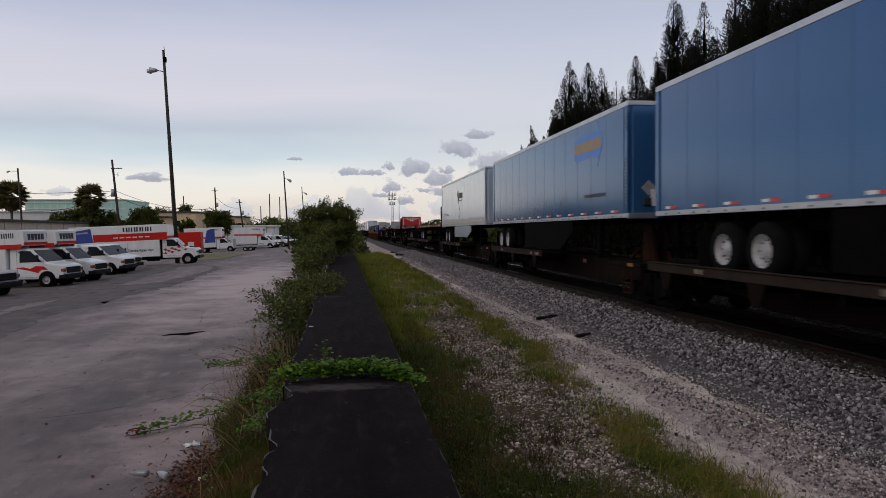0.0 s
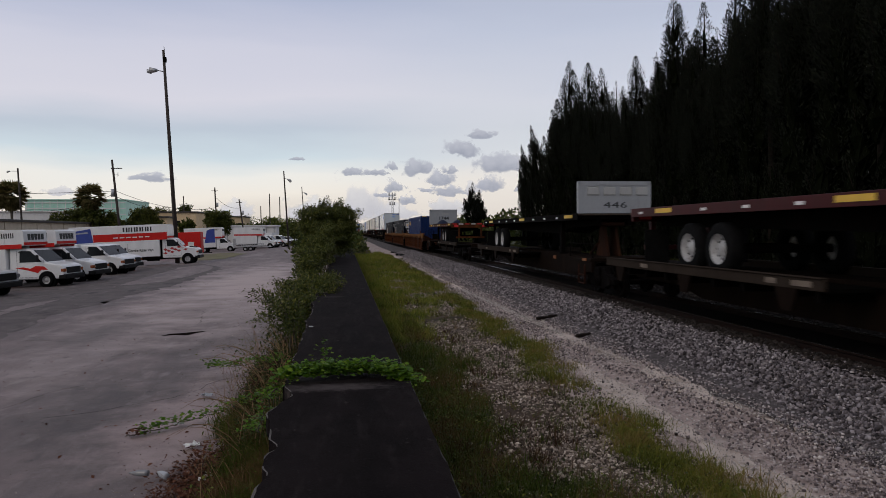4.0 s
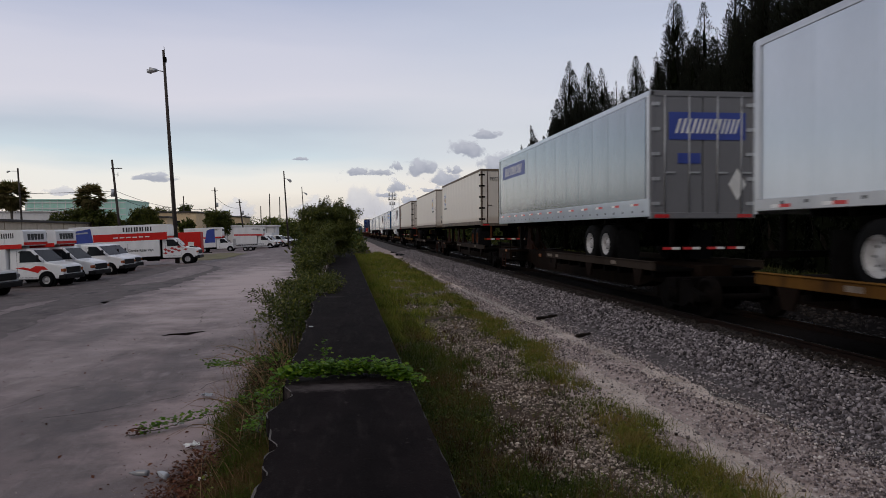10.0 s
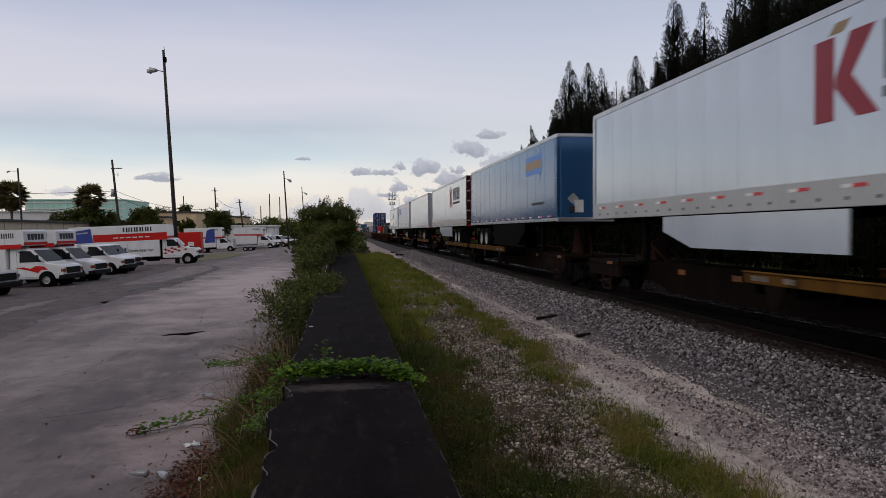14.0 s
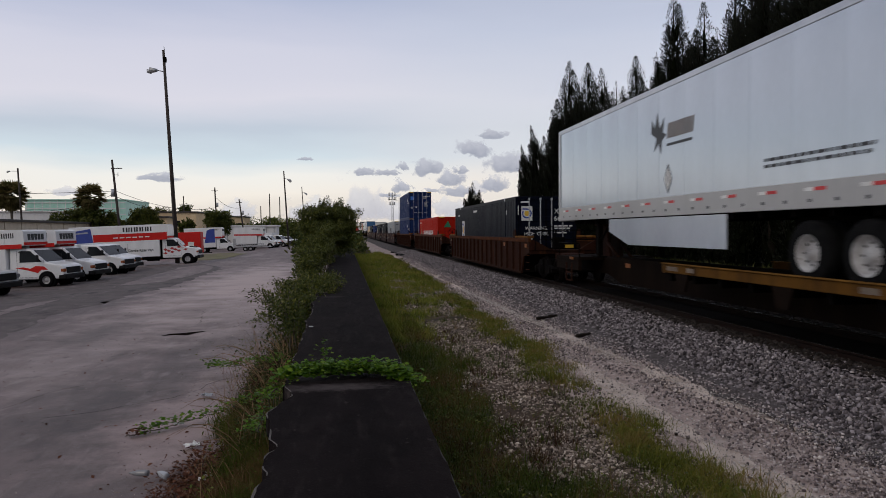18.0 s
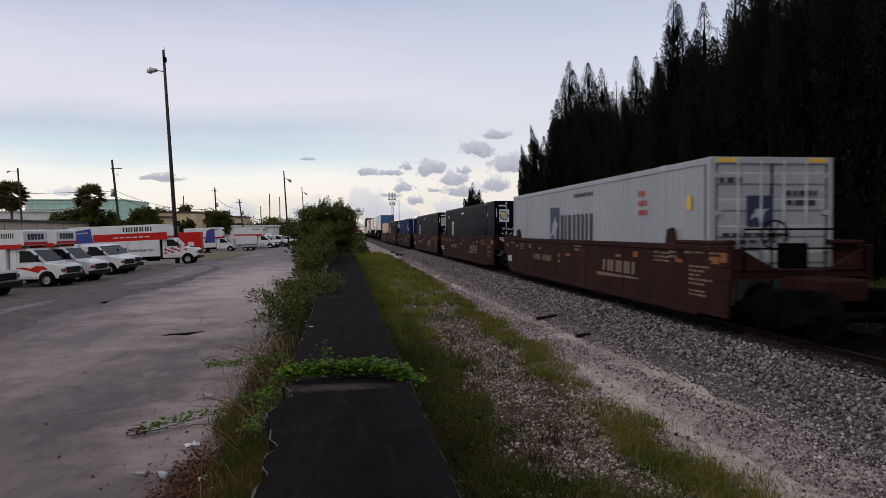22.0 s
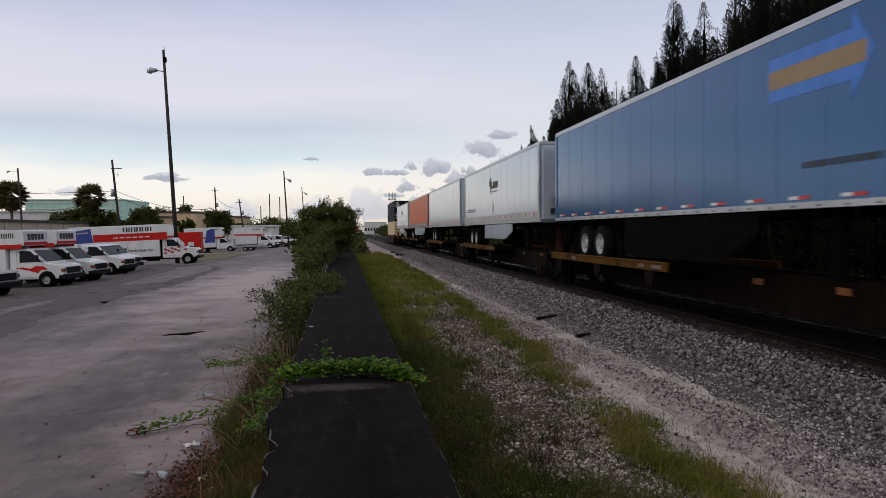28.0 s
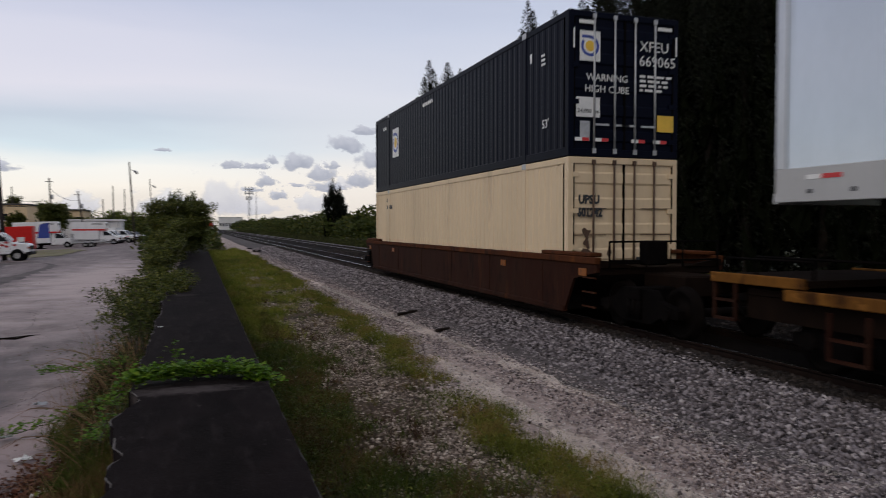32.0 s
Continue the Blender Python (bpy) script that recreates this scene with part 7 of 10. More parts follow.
for front, back, colour, nose_near, mark, extra in VANS:
    label = {"tblue": BLUE_T, "white": WHITE_T, "silver": "silver-grey van trailer with white lower side on a spine railcar", "ivory": "stained ivory refrigerated trailer on a spine railcar",
             "orange": "orange van trailer with grey bottom rail on a spine railcar"}[colour]
    extra.setdefault("axle", 2.4 if colour == "ivory" else 3.5 if mark == "bird" else 4.1)
    if colour == "tblue":
        extra.update(post_c="tblue", end_c="tblue")
    if colour == "ivory":
        extra.update(post_c="ivory", rail_c="grimy_edge")
    tr, x, yy, z0, z1 = load_trailer(front, back, "alu_panel" if colour == "silver" else colour, nose_near, label, **extra)
    L = extra.get("length", 16.15)
    s = 1 if nose_near else -1
    spine_under(front, back, nose_near)
    if mark == "arrow":
        arrow_logo(tr, side_at(x, yy(2.9), z0 + 2.12), -2.4 * s)
        bars(tr, x, yy(3.2) if s > 0 else yy(4.6), z0 + 0.62, [9], "ink", h=0.10, name="name_stencil")
        if s < 0:
            bars(tr, x, 0.2, z0 + 2.2, [3, 2, 2], "ink_gold", h=0.26, name="door_stencil", on_end=yy(L) - 0.045, seed=4)
    elif mark == "bird":
        bird_logo(tr, side_at(x, 0.0, z0 + 1.85), 1.9)
        bars(tr, x, yy(L - 0.9) if s > 0 else yy(L - 4.6), z0 + 0.82, [14, 14], "ink", h=0.055, name="name_stencil")
        if s < 0:
            em = end_at(-0.52, yy(L) - 0.075, z0 + 1.95)
            part("bird_mark", _flat(em, [(0.42 * (px_ + 0.95), 0.42 * pz) for px_, pz in ((-1.5, 0.55), (-1.25, 0.2), (-1.05, 0.75), (-0.85, 0.15), (-0.5, 0.5), (-0.62, 0.0), (-0.35, -0.1), (-0.7, -0.3), (-0.75, -0.75), (-0.95, -0.35), (-1.3, -0.6), (-1.1, -0.15), (-1.55, 0.05))]), M["ink"], tr, "dark bird-shaped mark")
            part("diamond", _flat(end_at(-0.6, yy(L) - 0.075, z0 + 0.8), [(0, 0.28), (-0.2, 0), (0, -0.28), (0.2, 0)]), M["ink"], tr)
            part("diamond", _flat(end_at(-0.6, yy(L) - 0.08, z0 + 0.8), [(0, 0.2), (-0.14, 0), (0, -0.2), (0.14, 0)]), M["ink_white"], tr)
            bars(tr, 0, -1.0, z0 + 0.3, [4], "ink", h=0.06, name="number_stencil", on_end=yy(L) - 0.075, seed=12)
    elif mark == "blue":
        block_word(tr, side_at(x, yy(2.3), z0 + 2.28), [0.42, 0.36, 0.42], 0.75, "ink_sky", gap=0.12, slant=0.25, label="blue block mark")
        part("underline", _flat(side_at(x, yy(2.3), z0 + 1.62), [(-0.75, -0.05), (0.75, -0.05), (0.75, 0.05), (-0.75, 0.05)]), M["ink_sky"], tr)
        e = yy(0) - 0.03
        block_word(tr, end_at(0.35, e, z0 + 2.25), [0.14, 0.14, 0.14, 0.14], 0.18, "ink_sky", gap=0.1, slant=0.2)
        part("plate", _flat(end_at(0.4, e, z0 + 2.65), [(-0.25, -0.05), (0.25, -0.05), (0.25, 0.05), (-0.25, 0.05)]), M["ink_sky"], tr)
        bars(tr, 0, 0.75, z0 + 2.6, [3], "ink_blue", h=0.13, name="number_stencil", on_end=e)
        part("yellow_tag", Bm().box(0.65, 0.9, e - 0.01, e, z0 + 0.55, z0 + 0.85), M["ink_yellow"], tr)
    elif mark == "stripe":
        m = side_at(x, yy(2.7), z0 + 2.2)
        part("stripe", _flat(m, [(-1.9, -0.28), (1.9, -0.28), (1.9, 0.28), (-1.9, 0.28)]), M["ink_blue"], tr)
        block_word(tr, side_at(x - 0.006, yy(2.7), z0 + 2.2), [0.3] * 7, 0.34, "ink_white", gap=0.35, slant=0.25)
        e = yy(L) - 0.045
        part("stripe", _flat(end_at(0.1, e, z0 + 2.1), [(-0.95, -0.32), (0.95, -0.32), (0.95, 0.32), (-0.95, 0.32)]), M["ink_blue"], tr, "dark blue name panel")
        block_word(tr, end_at(0.1, e - 0.006, z0 + 2.1), [0.2, 0.2, 0.18, 0.18, 0.08, 0.16, 0.16], 0.34, "ink_white", gap=0.17, slant=0.3)
        part("sticker", _flat(end_at(-0.35, e, z0 + 1.35), [(-0.28, -0.12), (0.28, -0.12), (0.28, 0.12), (-0.28, 0.12)]), M["ink_blue"], tr)
        part("sticker", _flat(end_at(0.85, e, z0 + 0.75), [(0, 0.38), (-0.22, 0), (0, -0.38), (0.22, 0)]), M["ink_white"], tr)
    elif mark == "ring":
        yl = yy(2.0 if s > 0 else 1.5)
        ring_logo(tr, side_at(x, yl, z0 + 1.8), 0.92)
        bars(tr, x, yl + 0.4, z0 + 1.18, [6], "ink", h=0.10, name="number_stencil")
        if s < 0:
            letters("owner_code", "FECZ", 0.24, M["ink"], tr, end_at(-0.55, yy(L) - 0.05, z0 + 2.38))
            bars(tr, 0, 0.2, z0 + 2.38, [5], "ink", h=0.2, name="number_stencil", on_end=yy(L) - 0.05)
            part("data_panel", Bm().box(0.7, 1.0, yy(L) - 0.055, yy(L) - 0.03, z0 + 0.55, z0 + 0.95), M["ink_yellow"], tr)
        if s > 0:
            ring_logo(tr, end_at(0.35, yy(0) - 0.03, z0 + 1.85), 1.25)
            bars(tr, 0, -0.1, z0 + 1.0, [6], "ink", h=0.12, name="number_stencil", on_end=yy(0) - 0.03)
            part("data_panel", Bm().box(-0.75, -0.3, yy(0) - 0.05, yy(0) - 0.02, z0 + 0.2, z0 + 0.75), M["ink_gold"], tr)
            bars(tr, 0, 0.1, z0 + 2.5, [4], "ink", h=0.12, name="number_stencil", on_end=yy(0) - 0.03, seed=5)
    elif mark == "kay":
        m = side_at(x, -L / 2 + 6.07, z0 + 1.85) @ Matrix.Diagonal((1.0, 0.75, 1.0, 1.0))
        k1 = _flat(m, [(-0.5, -0.8), (-0.08, -0.8), (-0.08, 0.8), (-0.5, 0.8)])
        part("initial_mark", k1, M["ink_crimson"], tr, "tall dark red letter-like mark")
        part("initial_mark", _flat(m, [(-0.05, 0.0), (0.25, 0.8), (0.72, 0.8), (0.28, 0.0), (0.8, -0.8), (0.38, -0.8), (-0.05, -0.2)]), M["ink_crimson"], tr)
        part("initial_flag", _flat(m, [(-0.2, 0.85), (0.1, 0.85), (0.25, 1.05), (-0.05, 1.05)]), M["ink_gold"], tr)
        block_word(tr, side_at(x, -L / 2 + 3.85, z0 + 2.05), [0.36, 0.40, 0.13, 0.42, 0.38, 0.34], 0.78, "ink", gap=0.16, label="dark name blocks")
        bars(tr, x, -L / 2 + 5.2, z0 + 1.42, [15], "ink", h=0.14, name="name_stencil", seed=9)
    if colour == "tblue":
        e = (yy(0) - 0.03) if s > 0 else (yy(L) - 0.06)
        if s < 0:
            block_word(tr, end_at(0.0, e - 0.02, z1 - 0.62), [0.30] * 6, 0.46, "ink_gold", gap=0.1, label="gold block letters")
            nt = part("notice_plate", Bm().box(-0.86, -0.14, e - 0.012, e, z0 + 0.92, z0 + 1.5), M["ink_navy"], tr, "dark notice panel")
            for zz in (1.02, 1.2, 1.36):
                part("notice_line", Bm().box(-0.72, -0.3, e - 0.016, e - 0.010, z0 + zz, z0 + zz + 0.06), M["grimy_edge"], nt)
            strap = Bm().box(-1.28, -0.98, e - 0.03, e, -0.025, 0.025).mesh("hinge_strap", M["alu"])
            for k in range(5):
                part("hinge_strap", strap, None, tr).matrix_basis = pose(0, 0, z0 + 0.28 + 0.56 * k)
        for px_, pz, w_, h_ in () if s < 0 else ((-0.55, 0.5, 0.32, 0.42), (0.55, 0.45, 0.2, 0.42), (0.9, 1.3, 0.34, 0.62)):
            part("notice_plate", _flat(end_at(px_, e, z0 + pz), [(-w_ / 2, -h_ / 2), (w_ / 2, -h_ / 2), (w_ / 2, h_ / 2), (-w_ / 2, h_ / 2)]), M["ink_white"], tr)

# flatbed trailers with headboards
def flatbed(length, nose_near, label, frame_c="dred", board_c="bred", board_h=1.2, plain=False, axles=(4.05, 2.85)):
    s = 1 if nose_near else -1
    L, hx, z = length, 1.28, 1.50
    fb = thing("flatbed_trailer", label, "trailer", "flatbed trailers on the train")

    def yy(d):
        return s * (d - L / 2)

    def span(a, b):
        return min(yy(a), yy(b)), max(yy(a), yy(b))
    planks = 8
    pk = Bm().box(0, 2 * hx / planks - 0.012, -L / 2 + 0.05, L / 2 - 0.05, z - 0.045, z).mesh("plank", M["deck_wood"])
    for i in range(planks):
        part("plank", pk, None, fb).matrix_basis = pose(-hx + i * 2 * hx / planks + 0.006, 0, 0)
    for sx in (-1, 1):
        a = -hx - 0.03 if sx < 0 else hx
        r = part("side_rail", Bm().box(a, a + 0.03, -L / 2, L / 2, z - 0.20, z + 0.01, 0.006), M[frame_c], fb)
        for i in range(10):
            y = -L / 2 + 0.5 + i * (L - 1.2) / 9
            part("reflective_tape", Bm().box(a - 0.006 if sx < 0 else a + 0.03, a if sx < 0 else a + 0.036, y, y + (0.22 if i % 4 else 0.8), z - 0.13, z - 0.075 if i % 4 else z - 0.03), M["tape_white" if i % 4 else "ink_yellow"], r)
        part("main_beam", Bm().prism([(yy(0.3), z - 0.2), (yy(L - 0.1), z - 0.2), (yy(L - 0.1), z - 0.42), (yy(4.2), z - 0.62), (yy(3.0), z - 0.42), (yy(0.3), z - 0.36)], sx * 0.5 - 0.06, sx * 0.5 + 0.06, "x"), M["black_steel"], fb)
        a2, b2 = span(2.7, 2.9)
        part("landing_leg", Bm().box(sx * 0.9 - 0.07, sx * 0.9 + 0.07, a2, b2, 0.25, z - 0.2, 0.01).box(sx * 0.9 - 0.14, sx * 0.9 + 0.14, a2 - 0.1, b2 + 0.1, 0.2, 0.25), M["black_steel"], fb)
    cr = Bm().box(-hx, hx, -0.03, 0.03, z - 0.17, z - 0.05).mesh("crossbeam", M["black_steel"])
    for i in range(int(L / 0.9)):
        part("crossbeam", cr, None, fb).matrix_basis = pose(0, -L / 2 + 0.3 + i * 0.9, 0)
    for d in (L - axles[0], L - axles[1]):
        part("axle", Bm().rod((-1.1, yy(d), 0.62), (1.1, yy(d), 0.62), 0.09), M["black_steel"], fb)
        wheel(fb, -1.13, yy(d), 0.51, 0.28, -1, up=0.11)
        wheel(fb, 1.13, yy(d), 0.51, 0.28, 1, deep=False, up=0.11)
    rear = yy(L)
    end = Bm().box(-hx, hx, rear - 0.05, rear + 0.05, z - 0.30, z + 0.01, 0.01)
    for x in (-0.75, 0.75):
        end.box(x - 0.06, x + 0.06, rear - 0.05, rear + 0.05, 0.55, z - 0.3)
    end.box(-0.95, 0.95, rear - 0.05, rear + 0.05, 0.5, 0.62, 0.01)
    part("rear_frame", end, M[frame_c], fb)
    for i in range(6):
        x = -1.2 + i * 0.42
        o = rear - 0.055
        part("reflective_tape", Bm().box(x, x + 0.3, o - 0.005, rear + 0.055, z - 0.08, z - 0.02), M["tape_white" if i % 2 else "tape_red"], fb)
    for xa in (-1.1, 0.8):
        part("tail_lamp", Bm().box(xa, xa + 0.3, rear - 0.06, rear + 0.06, z - 0.25, z - 0.12), M["tape_red"], fb)
    for x in (-1.0, 1.0):
        part("mud_flap", Bm().box(x - 0.3, x + 0.3, yy(L - 0.8) - 0.01, yy(L - 0.8) + 0.01, 0.2, 1.0), M["tyre"], fb)
    hy = yy(0.05)
    if board_h:
        hw = hx if plain else 1.02
        hb = part("headboard", Bm().box(-hx, hw, hy - 0.04, hy + 0.04, z, z + board_h, 0.012), M[board_c], fb)
        fr = Bm().box(-hx - 0.01, -hx + 0.09, hy - 0.06, hy + 0.06, z, z + board_h + 0.02).box(hw - 0.09, hw + 0.01, hy - 0.06, hy + 0.06, z, z + board_h + 0.02).box(-hx, hw, hy - 0.06, hy + 0.06, z + board_h - 0.08, z + board_h + 0.03)
        if plain:
            for x in (-0.75, -0.25, 0.25, 0.75):
                fr.box(x - 0.04, x + 0.04, hy - 0.09, hy + 0.05, z, z + board_h)
        part("board_frame", fr, M[board_c], hb)
        for x in (-0.6, 0.6) if nose_near else ():
            part("brace", Bm().rod((x, hy + s * 0.02, z + board_h * 0.7), (x, hy + s * 0.6, z), 0.03), M[frame_c], hb)
    return fb, yy, z, hy


FLATS = [
    (51.9, 68.1, 16.0, True, "dark red flatbed trailer with a red headboard post, empty", dict(board_c="dred", board_h=1.25, plain=True)),
    (70.2, 87.6, 16.15, False, "dark red flatbed trailer with a bright red lettered headboard", dict(board_h=1.25, axles=(4.55, 3.4))),
    (90.5, 106.0, 14.63, True, "dark red flatbed trailer with a ribbed dark red headboard", dict(board_c="dred", board_h=1.1, plain=True)),
    (109.2, 124.6, 14.63, True, "flatbed trailer with a white numbered headboard", dict(board_c="cgrey", board_h=0.95, frame_c="black_steel")),
    (135.1, 147.4, 12.19, False, "rusty yellow flatbed trailer with a white numbered headboard", dict(board_c="cgrey", board_h=1.25, frame_c="rust_car")),
]
for i, (front, back, L, nose_near, label, extra) in enumerate(FLATS):
    fb, yy, z, hy = flatbed(L, nose_near, label, **extra)
    mid = front + L / 2 if nose_near else back - L / 2
    on_train(fb, mid, DECK)
    spine_under(front, back, nose_near)
    if i == 1:
        h2 = z
        part("board_outline", Bm().box(-1.14, -1.10, hy - 0.05, hy - 0.042, z + 0.3, z + 1.05).box(0.84, 0.88, hy - 0.05, hy - 0.042, z + 0.3, z + 1.05).box(-1.14, -0.72, hy - 0.05, hy - 0.042, z + 1.01, z + 1.05).box(0.48, 0.88, hy - 0.05, hy - 0.042, z + 0.99, z + 1.05), M["ink_white"], fb)
        letters("board_letters", "CYPZ", 0.36, M["ink_white"], fb, end_at(-0.12, hy - 0.046, z + 1.0) @ Matrix.Shear("XZ", 4, (0, 0)), label="white code letters", wide=1.35, bold=0.012)
        part("number_plate_bar", Bm().box(-0.34, 0.12, hy - 0.05, hy - 0.042, z + 0.72, z + 0.84), M["ink_white"], fb)
    if i == 3:
        letters("board_number", "446", 0.26, M["ink"], fb, end_at(-0.1, hy - 0.044, z + 0.25), wide=2.0)
        for k in range(4):
            part("board_pocket", Bm().box(-1.0 + k * 0.52, -0.62 + k * 0.52, hy - 0.06, hy - 0.03, z + 0.55, z + 0.82, 0.03), M["silver"], fb)
    if i == 4:
        letters("board_number", "1744", 0.34, M["ink"], fb, end_at(-0.1, hy - 0.044, z + 0.55), wide=1.3, bold=0.01)
        bars(fb, 0, -0.25, z + 0.85, [3], "silver", h=0.12, name="number_stencil", on_end=hy - 0.042)
    if i in (1, 2, 4):
        # a folded tarpaulin heaped on the deck by the headboard
        tp = thing("tarpaulin", "folded dark blue tarpaulin on a flatbed deck", "tarpaulin")
        b = Bm()
        v, fs = [], []
        for a in range(13):
            for c in range(9):
                x, y = -1.05 + 2.1 * a / 12, 0.2 + 1.6 * c / 8
                hgt = max(0.01, (0.30 if i < 4 else 0.42) * math.sin(math.pi * c / 8) * (0.55 + 0.45 * math.sin(a * 0.9 + i)) + 0.10 * noise.noise((a * 0.7, c * 0.8, i * 3.3)) * (0 < c < 8))
                v.append((x, y, hgt))
        for a in range(12):
            for c in range(8):
                fs.append((a * 9 + c, (a + 1) * 9 + c, (a + 1) * 9 + c + 1, a * 9 + c + 1))
        b.add(v, fs, True)
        part("folds", b, M["tarp"], tp)
        part("lashing_strap", Bm().box(-1.2, 1.2, 0.9, 0.95, 0.0, 0.012), M["ink_sky"], tp)
        base = mid + hy + (-2.0 if not nose_near else 0.6)
        on_train(tp, base, DECK + z + 0.004)

# well cars and their containers
WELLS = [("yellow", 161.2), ("yellow", 181.9), ("yellow", 202.1), ("brown", 434.2), ("brown", 458.5), ("brown", 482.8),
         ("maroon", 507.4), ("maroon", 528.0), ("maroon", 548.4), ("maroon", 571.3), ("maroon", 592.4), ("maroon", 612.4), ("tan", 727.9)]
made = {}
for style, u in WELLS:
    tall = {"brown": 10.25, "yellow": 9.65, "maroon": 9.2, "tan": 9.35}[style]
    if style not in made:
        made[style] = on_train(well_car(tall, style), u)
    else:
        on_train(copy_thing(made[style], pose(TRACK_X, u, RAIL_Z)), u)


def code_marks(ct, x, e, H, material="ink_white", seed=1):
    """Small stencilled codes on the near side and the door end."""
    bars(ct, x + 0.002, e + 1.6, H - 0.42, [4], material, h=0.10, name="code_stencil", seed=seed)
    bars(ct, x + 0.002, -e - 0.8, H - 0.42, [4], material, h=0.10, name="code_stencil", seed=seed + 1)


def navy_box(u0, u1, number, base=WELL):
    ct, x, e, H = container("navy", 16.15, NAVY)
    on_train(ct, (u0 + u1) / 2, base)
    ring_logo(ct, side_at(x - 0.002, -e - 3.1, 1.55 if base == WELL else 1.7), 0.92)
    bars(ct, x + 0.002, 1.6, H - 0.42, [6], "ink_white", h=0.11, name="name_stencil", seed=3)
    bars(ct, x + 0.002, -e - 1.25, H - 0.55, [3], "ink_white", h=0.12, name="code_stencil", seed=7)
    bars(ct, x + 0.002, e + 1.75, H - 0.72, [1], "ink_white", h=0.2, name="size_stencil", seed=8)
    ye = e - 0.005
    ring_logo(ct, end_at(-0.82, ye, H - 0.70), 0.52)
    letters("owner_code", "XFEU", 0.30, M["ink_white"], ct, end_at(0.70, ye, H - 0.62))
    letters("owner_code", number, 0.30, M["ink_white"], ct, end_at(0.78, ye, H - 0.92))
    bars(ct, 0, 0.35, H - 1.25, [4, 4, 4, 3], "ink_white", h=0.05, name="data_stencil", on_end=ye, seed=11)
    letters("warning_line", "WARNING", 0.20, M["ink_white"], ct, end_at(-0.42, ye, H - 1.32))
    letters("warning_line", "HIGH CUBE", 0.20, M["ink_white"], ct, end_at(-0.42, ye, H - 1.55))
    pl = part("data_plate", _flat(end_at(-0.86, ye, H - 1.92), [(-0.27, -0.2), (0.27, -0.2), (0.27, 0.2), (-0.27, 0.2)]), M["ink_white"], ct)
    letters("plate_text", "24,000 lbs", 0.12, M["ink"], pl, end_at(-0.86, ye - 0.006, H - 2.0))
    part("notice", _flat(end_at(-0.93, ye, H - 2.4), [(-0.11, -0.2), (0.11, -0.2), (0.11, 0.2), (-0.11, 0.2)]), M["steel"], ct)
    part("orange_notice", _flat(end_at(0.98, ye, H - 2.18), [(-0.2, -0.17), (0.2, -0.17), (0.2, 0.17), (-0.2, 0.17)]), M["ink_yellow"], ct)
    for x0 in (-1.0, -0.55, 0.32, 0.85):
        o = part("reflective_tape", Bm().box(x0 - 0.16, x0, ye - 0.012, ye + 0.004, 0.30, 0.37), M["tape_white"], ct)
        part("red_half", Bm().box(x0, x0 + 0.16, ye - 0.012, ye + 0.004, 0.30, 0.37), M["tape_red"], o)
    for x0, w, h, z in ((-0.9, 0.34, 0.07, H - 0.26), (0.95, 0.34, 0.07, H - 0.26)):
        part("corner_tape", Bm().box(x0 - w / 2, x0 + w / 2, ye - 0.012, ye + 0.004, z, z + h).box(x0 + (-0.3 if x0 < 0 else 0.27), x0 + (-0.27 if x0 < 0 else 0.3), ye - 0.012, ye + 0.004, z - 0.5, z - 0.1), M["tape_white"], ct)
    if base > 1:
        letters("size_mark", "53'", 0.26, M["ink_white"], ct, side_at(x - 0.004, e + 1.0, 0.75))
        bars(ct, x + 0.002, e + 1.2, H - 0.7, [1, 1, 1], "ink_white", h=0.05, name="size_stencil", seed=5)
    return ct


for u0, u1, number in ((173.7, 189.85, "669014"), (193.55, 209.75, "668120"), (426.5, 442.7, "669117"), (519.15, 535.3, "668341"), (539.6, 555.8, "668250"), (583.2, 599.4, "668182")):
    navy_box(u0, u1, number)

ct, x, e, H = container("cblue", 12.19, "blue corrugated container with a yellow name panel in a well railcar", posts=False, width=2.44, doors=False)
on_train(ct, 161.05, WELL)
bars(ct, 0, 0.72, H - 0.5, [1] * 14, "ink_white", h=0.055, name="code_stencil", on_end=e + 0.012, seed=9)
block_word(ct, side_at(x - 0.002, -e - 1.3, H - 0.62), [0.22, 0.2, 0.2, 0.22, 0.22], 0.30, "ink_yellow", gap=0.16, label="yellow block name")
code_marks(ct, x, e, H)

ct, x, e, H = container("hred", 13.1, "orange-red container with white name blocks in a well railcar", height=2.59, posts=False, width=2.44, doors=False)
on_train(ct, 458.7, WELL)
block_word(ct, side_at(x - 0.002, -0.35, 1.18), [0.78, 0.85, 0.85, 0.85, 0.85, 0.85, 0.34], 0.72, "ink_white", gap=0.35, label="large white name blocks")
part("green_triangle", _flat(side_at(x - 0.002, -e - 1.85, 1.45), [(-0.4, -0.3), (0.4, -0.3), (0, 0.4)]), M["ink_green"], ct)
part("green_triangle", _flat(end_at(-0.45, e + 0.012, 2.0), [(-0.28, -0.22), (0.28, -0.22), (0.05, 0.3)]), M["ink_green"], ct)
bars(ct, x + 0.002, -e - 0.6, H - 0.42, [5], "ink_white", h=0.12, name="code_stencil")

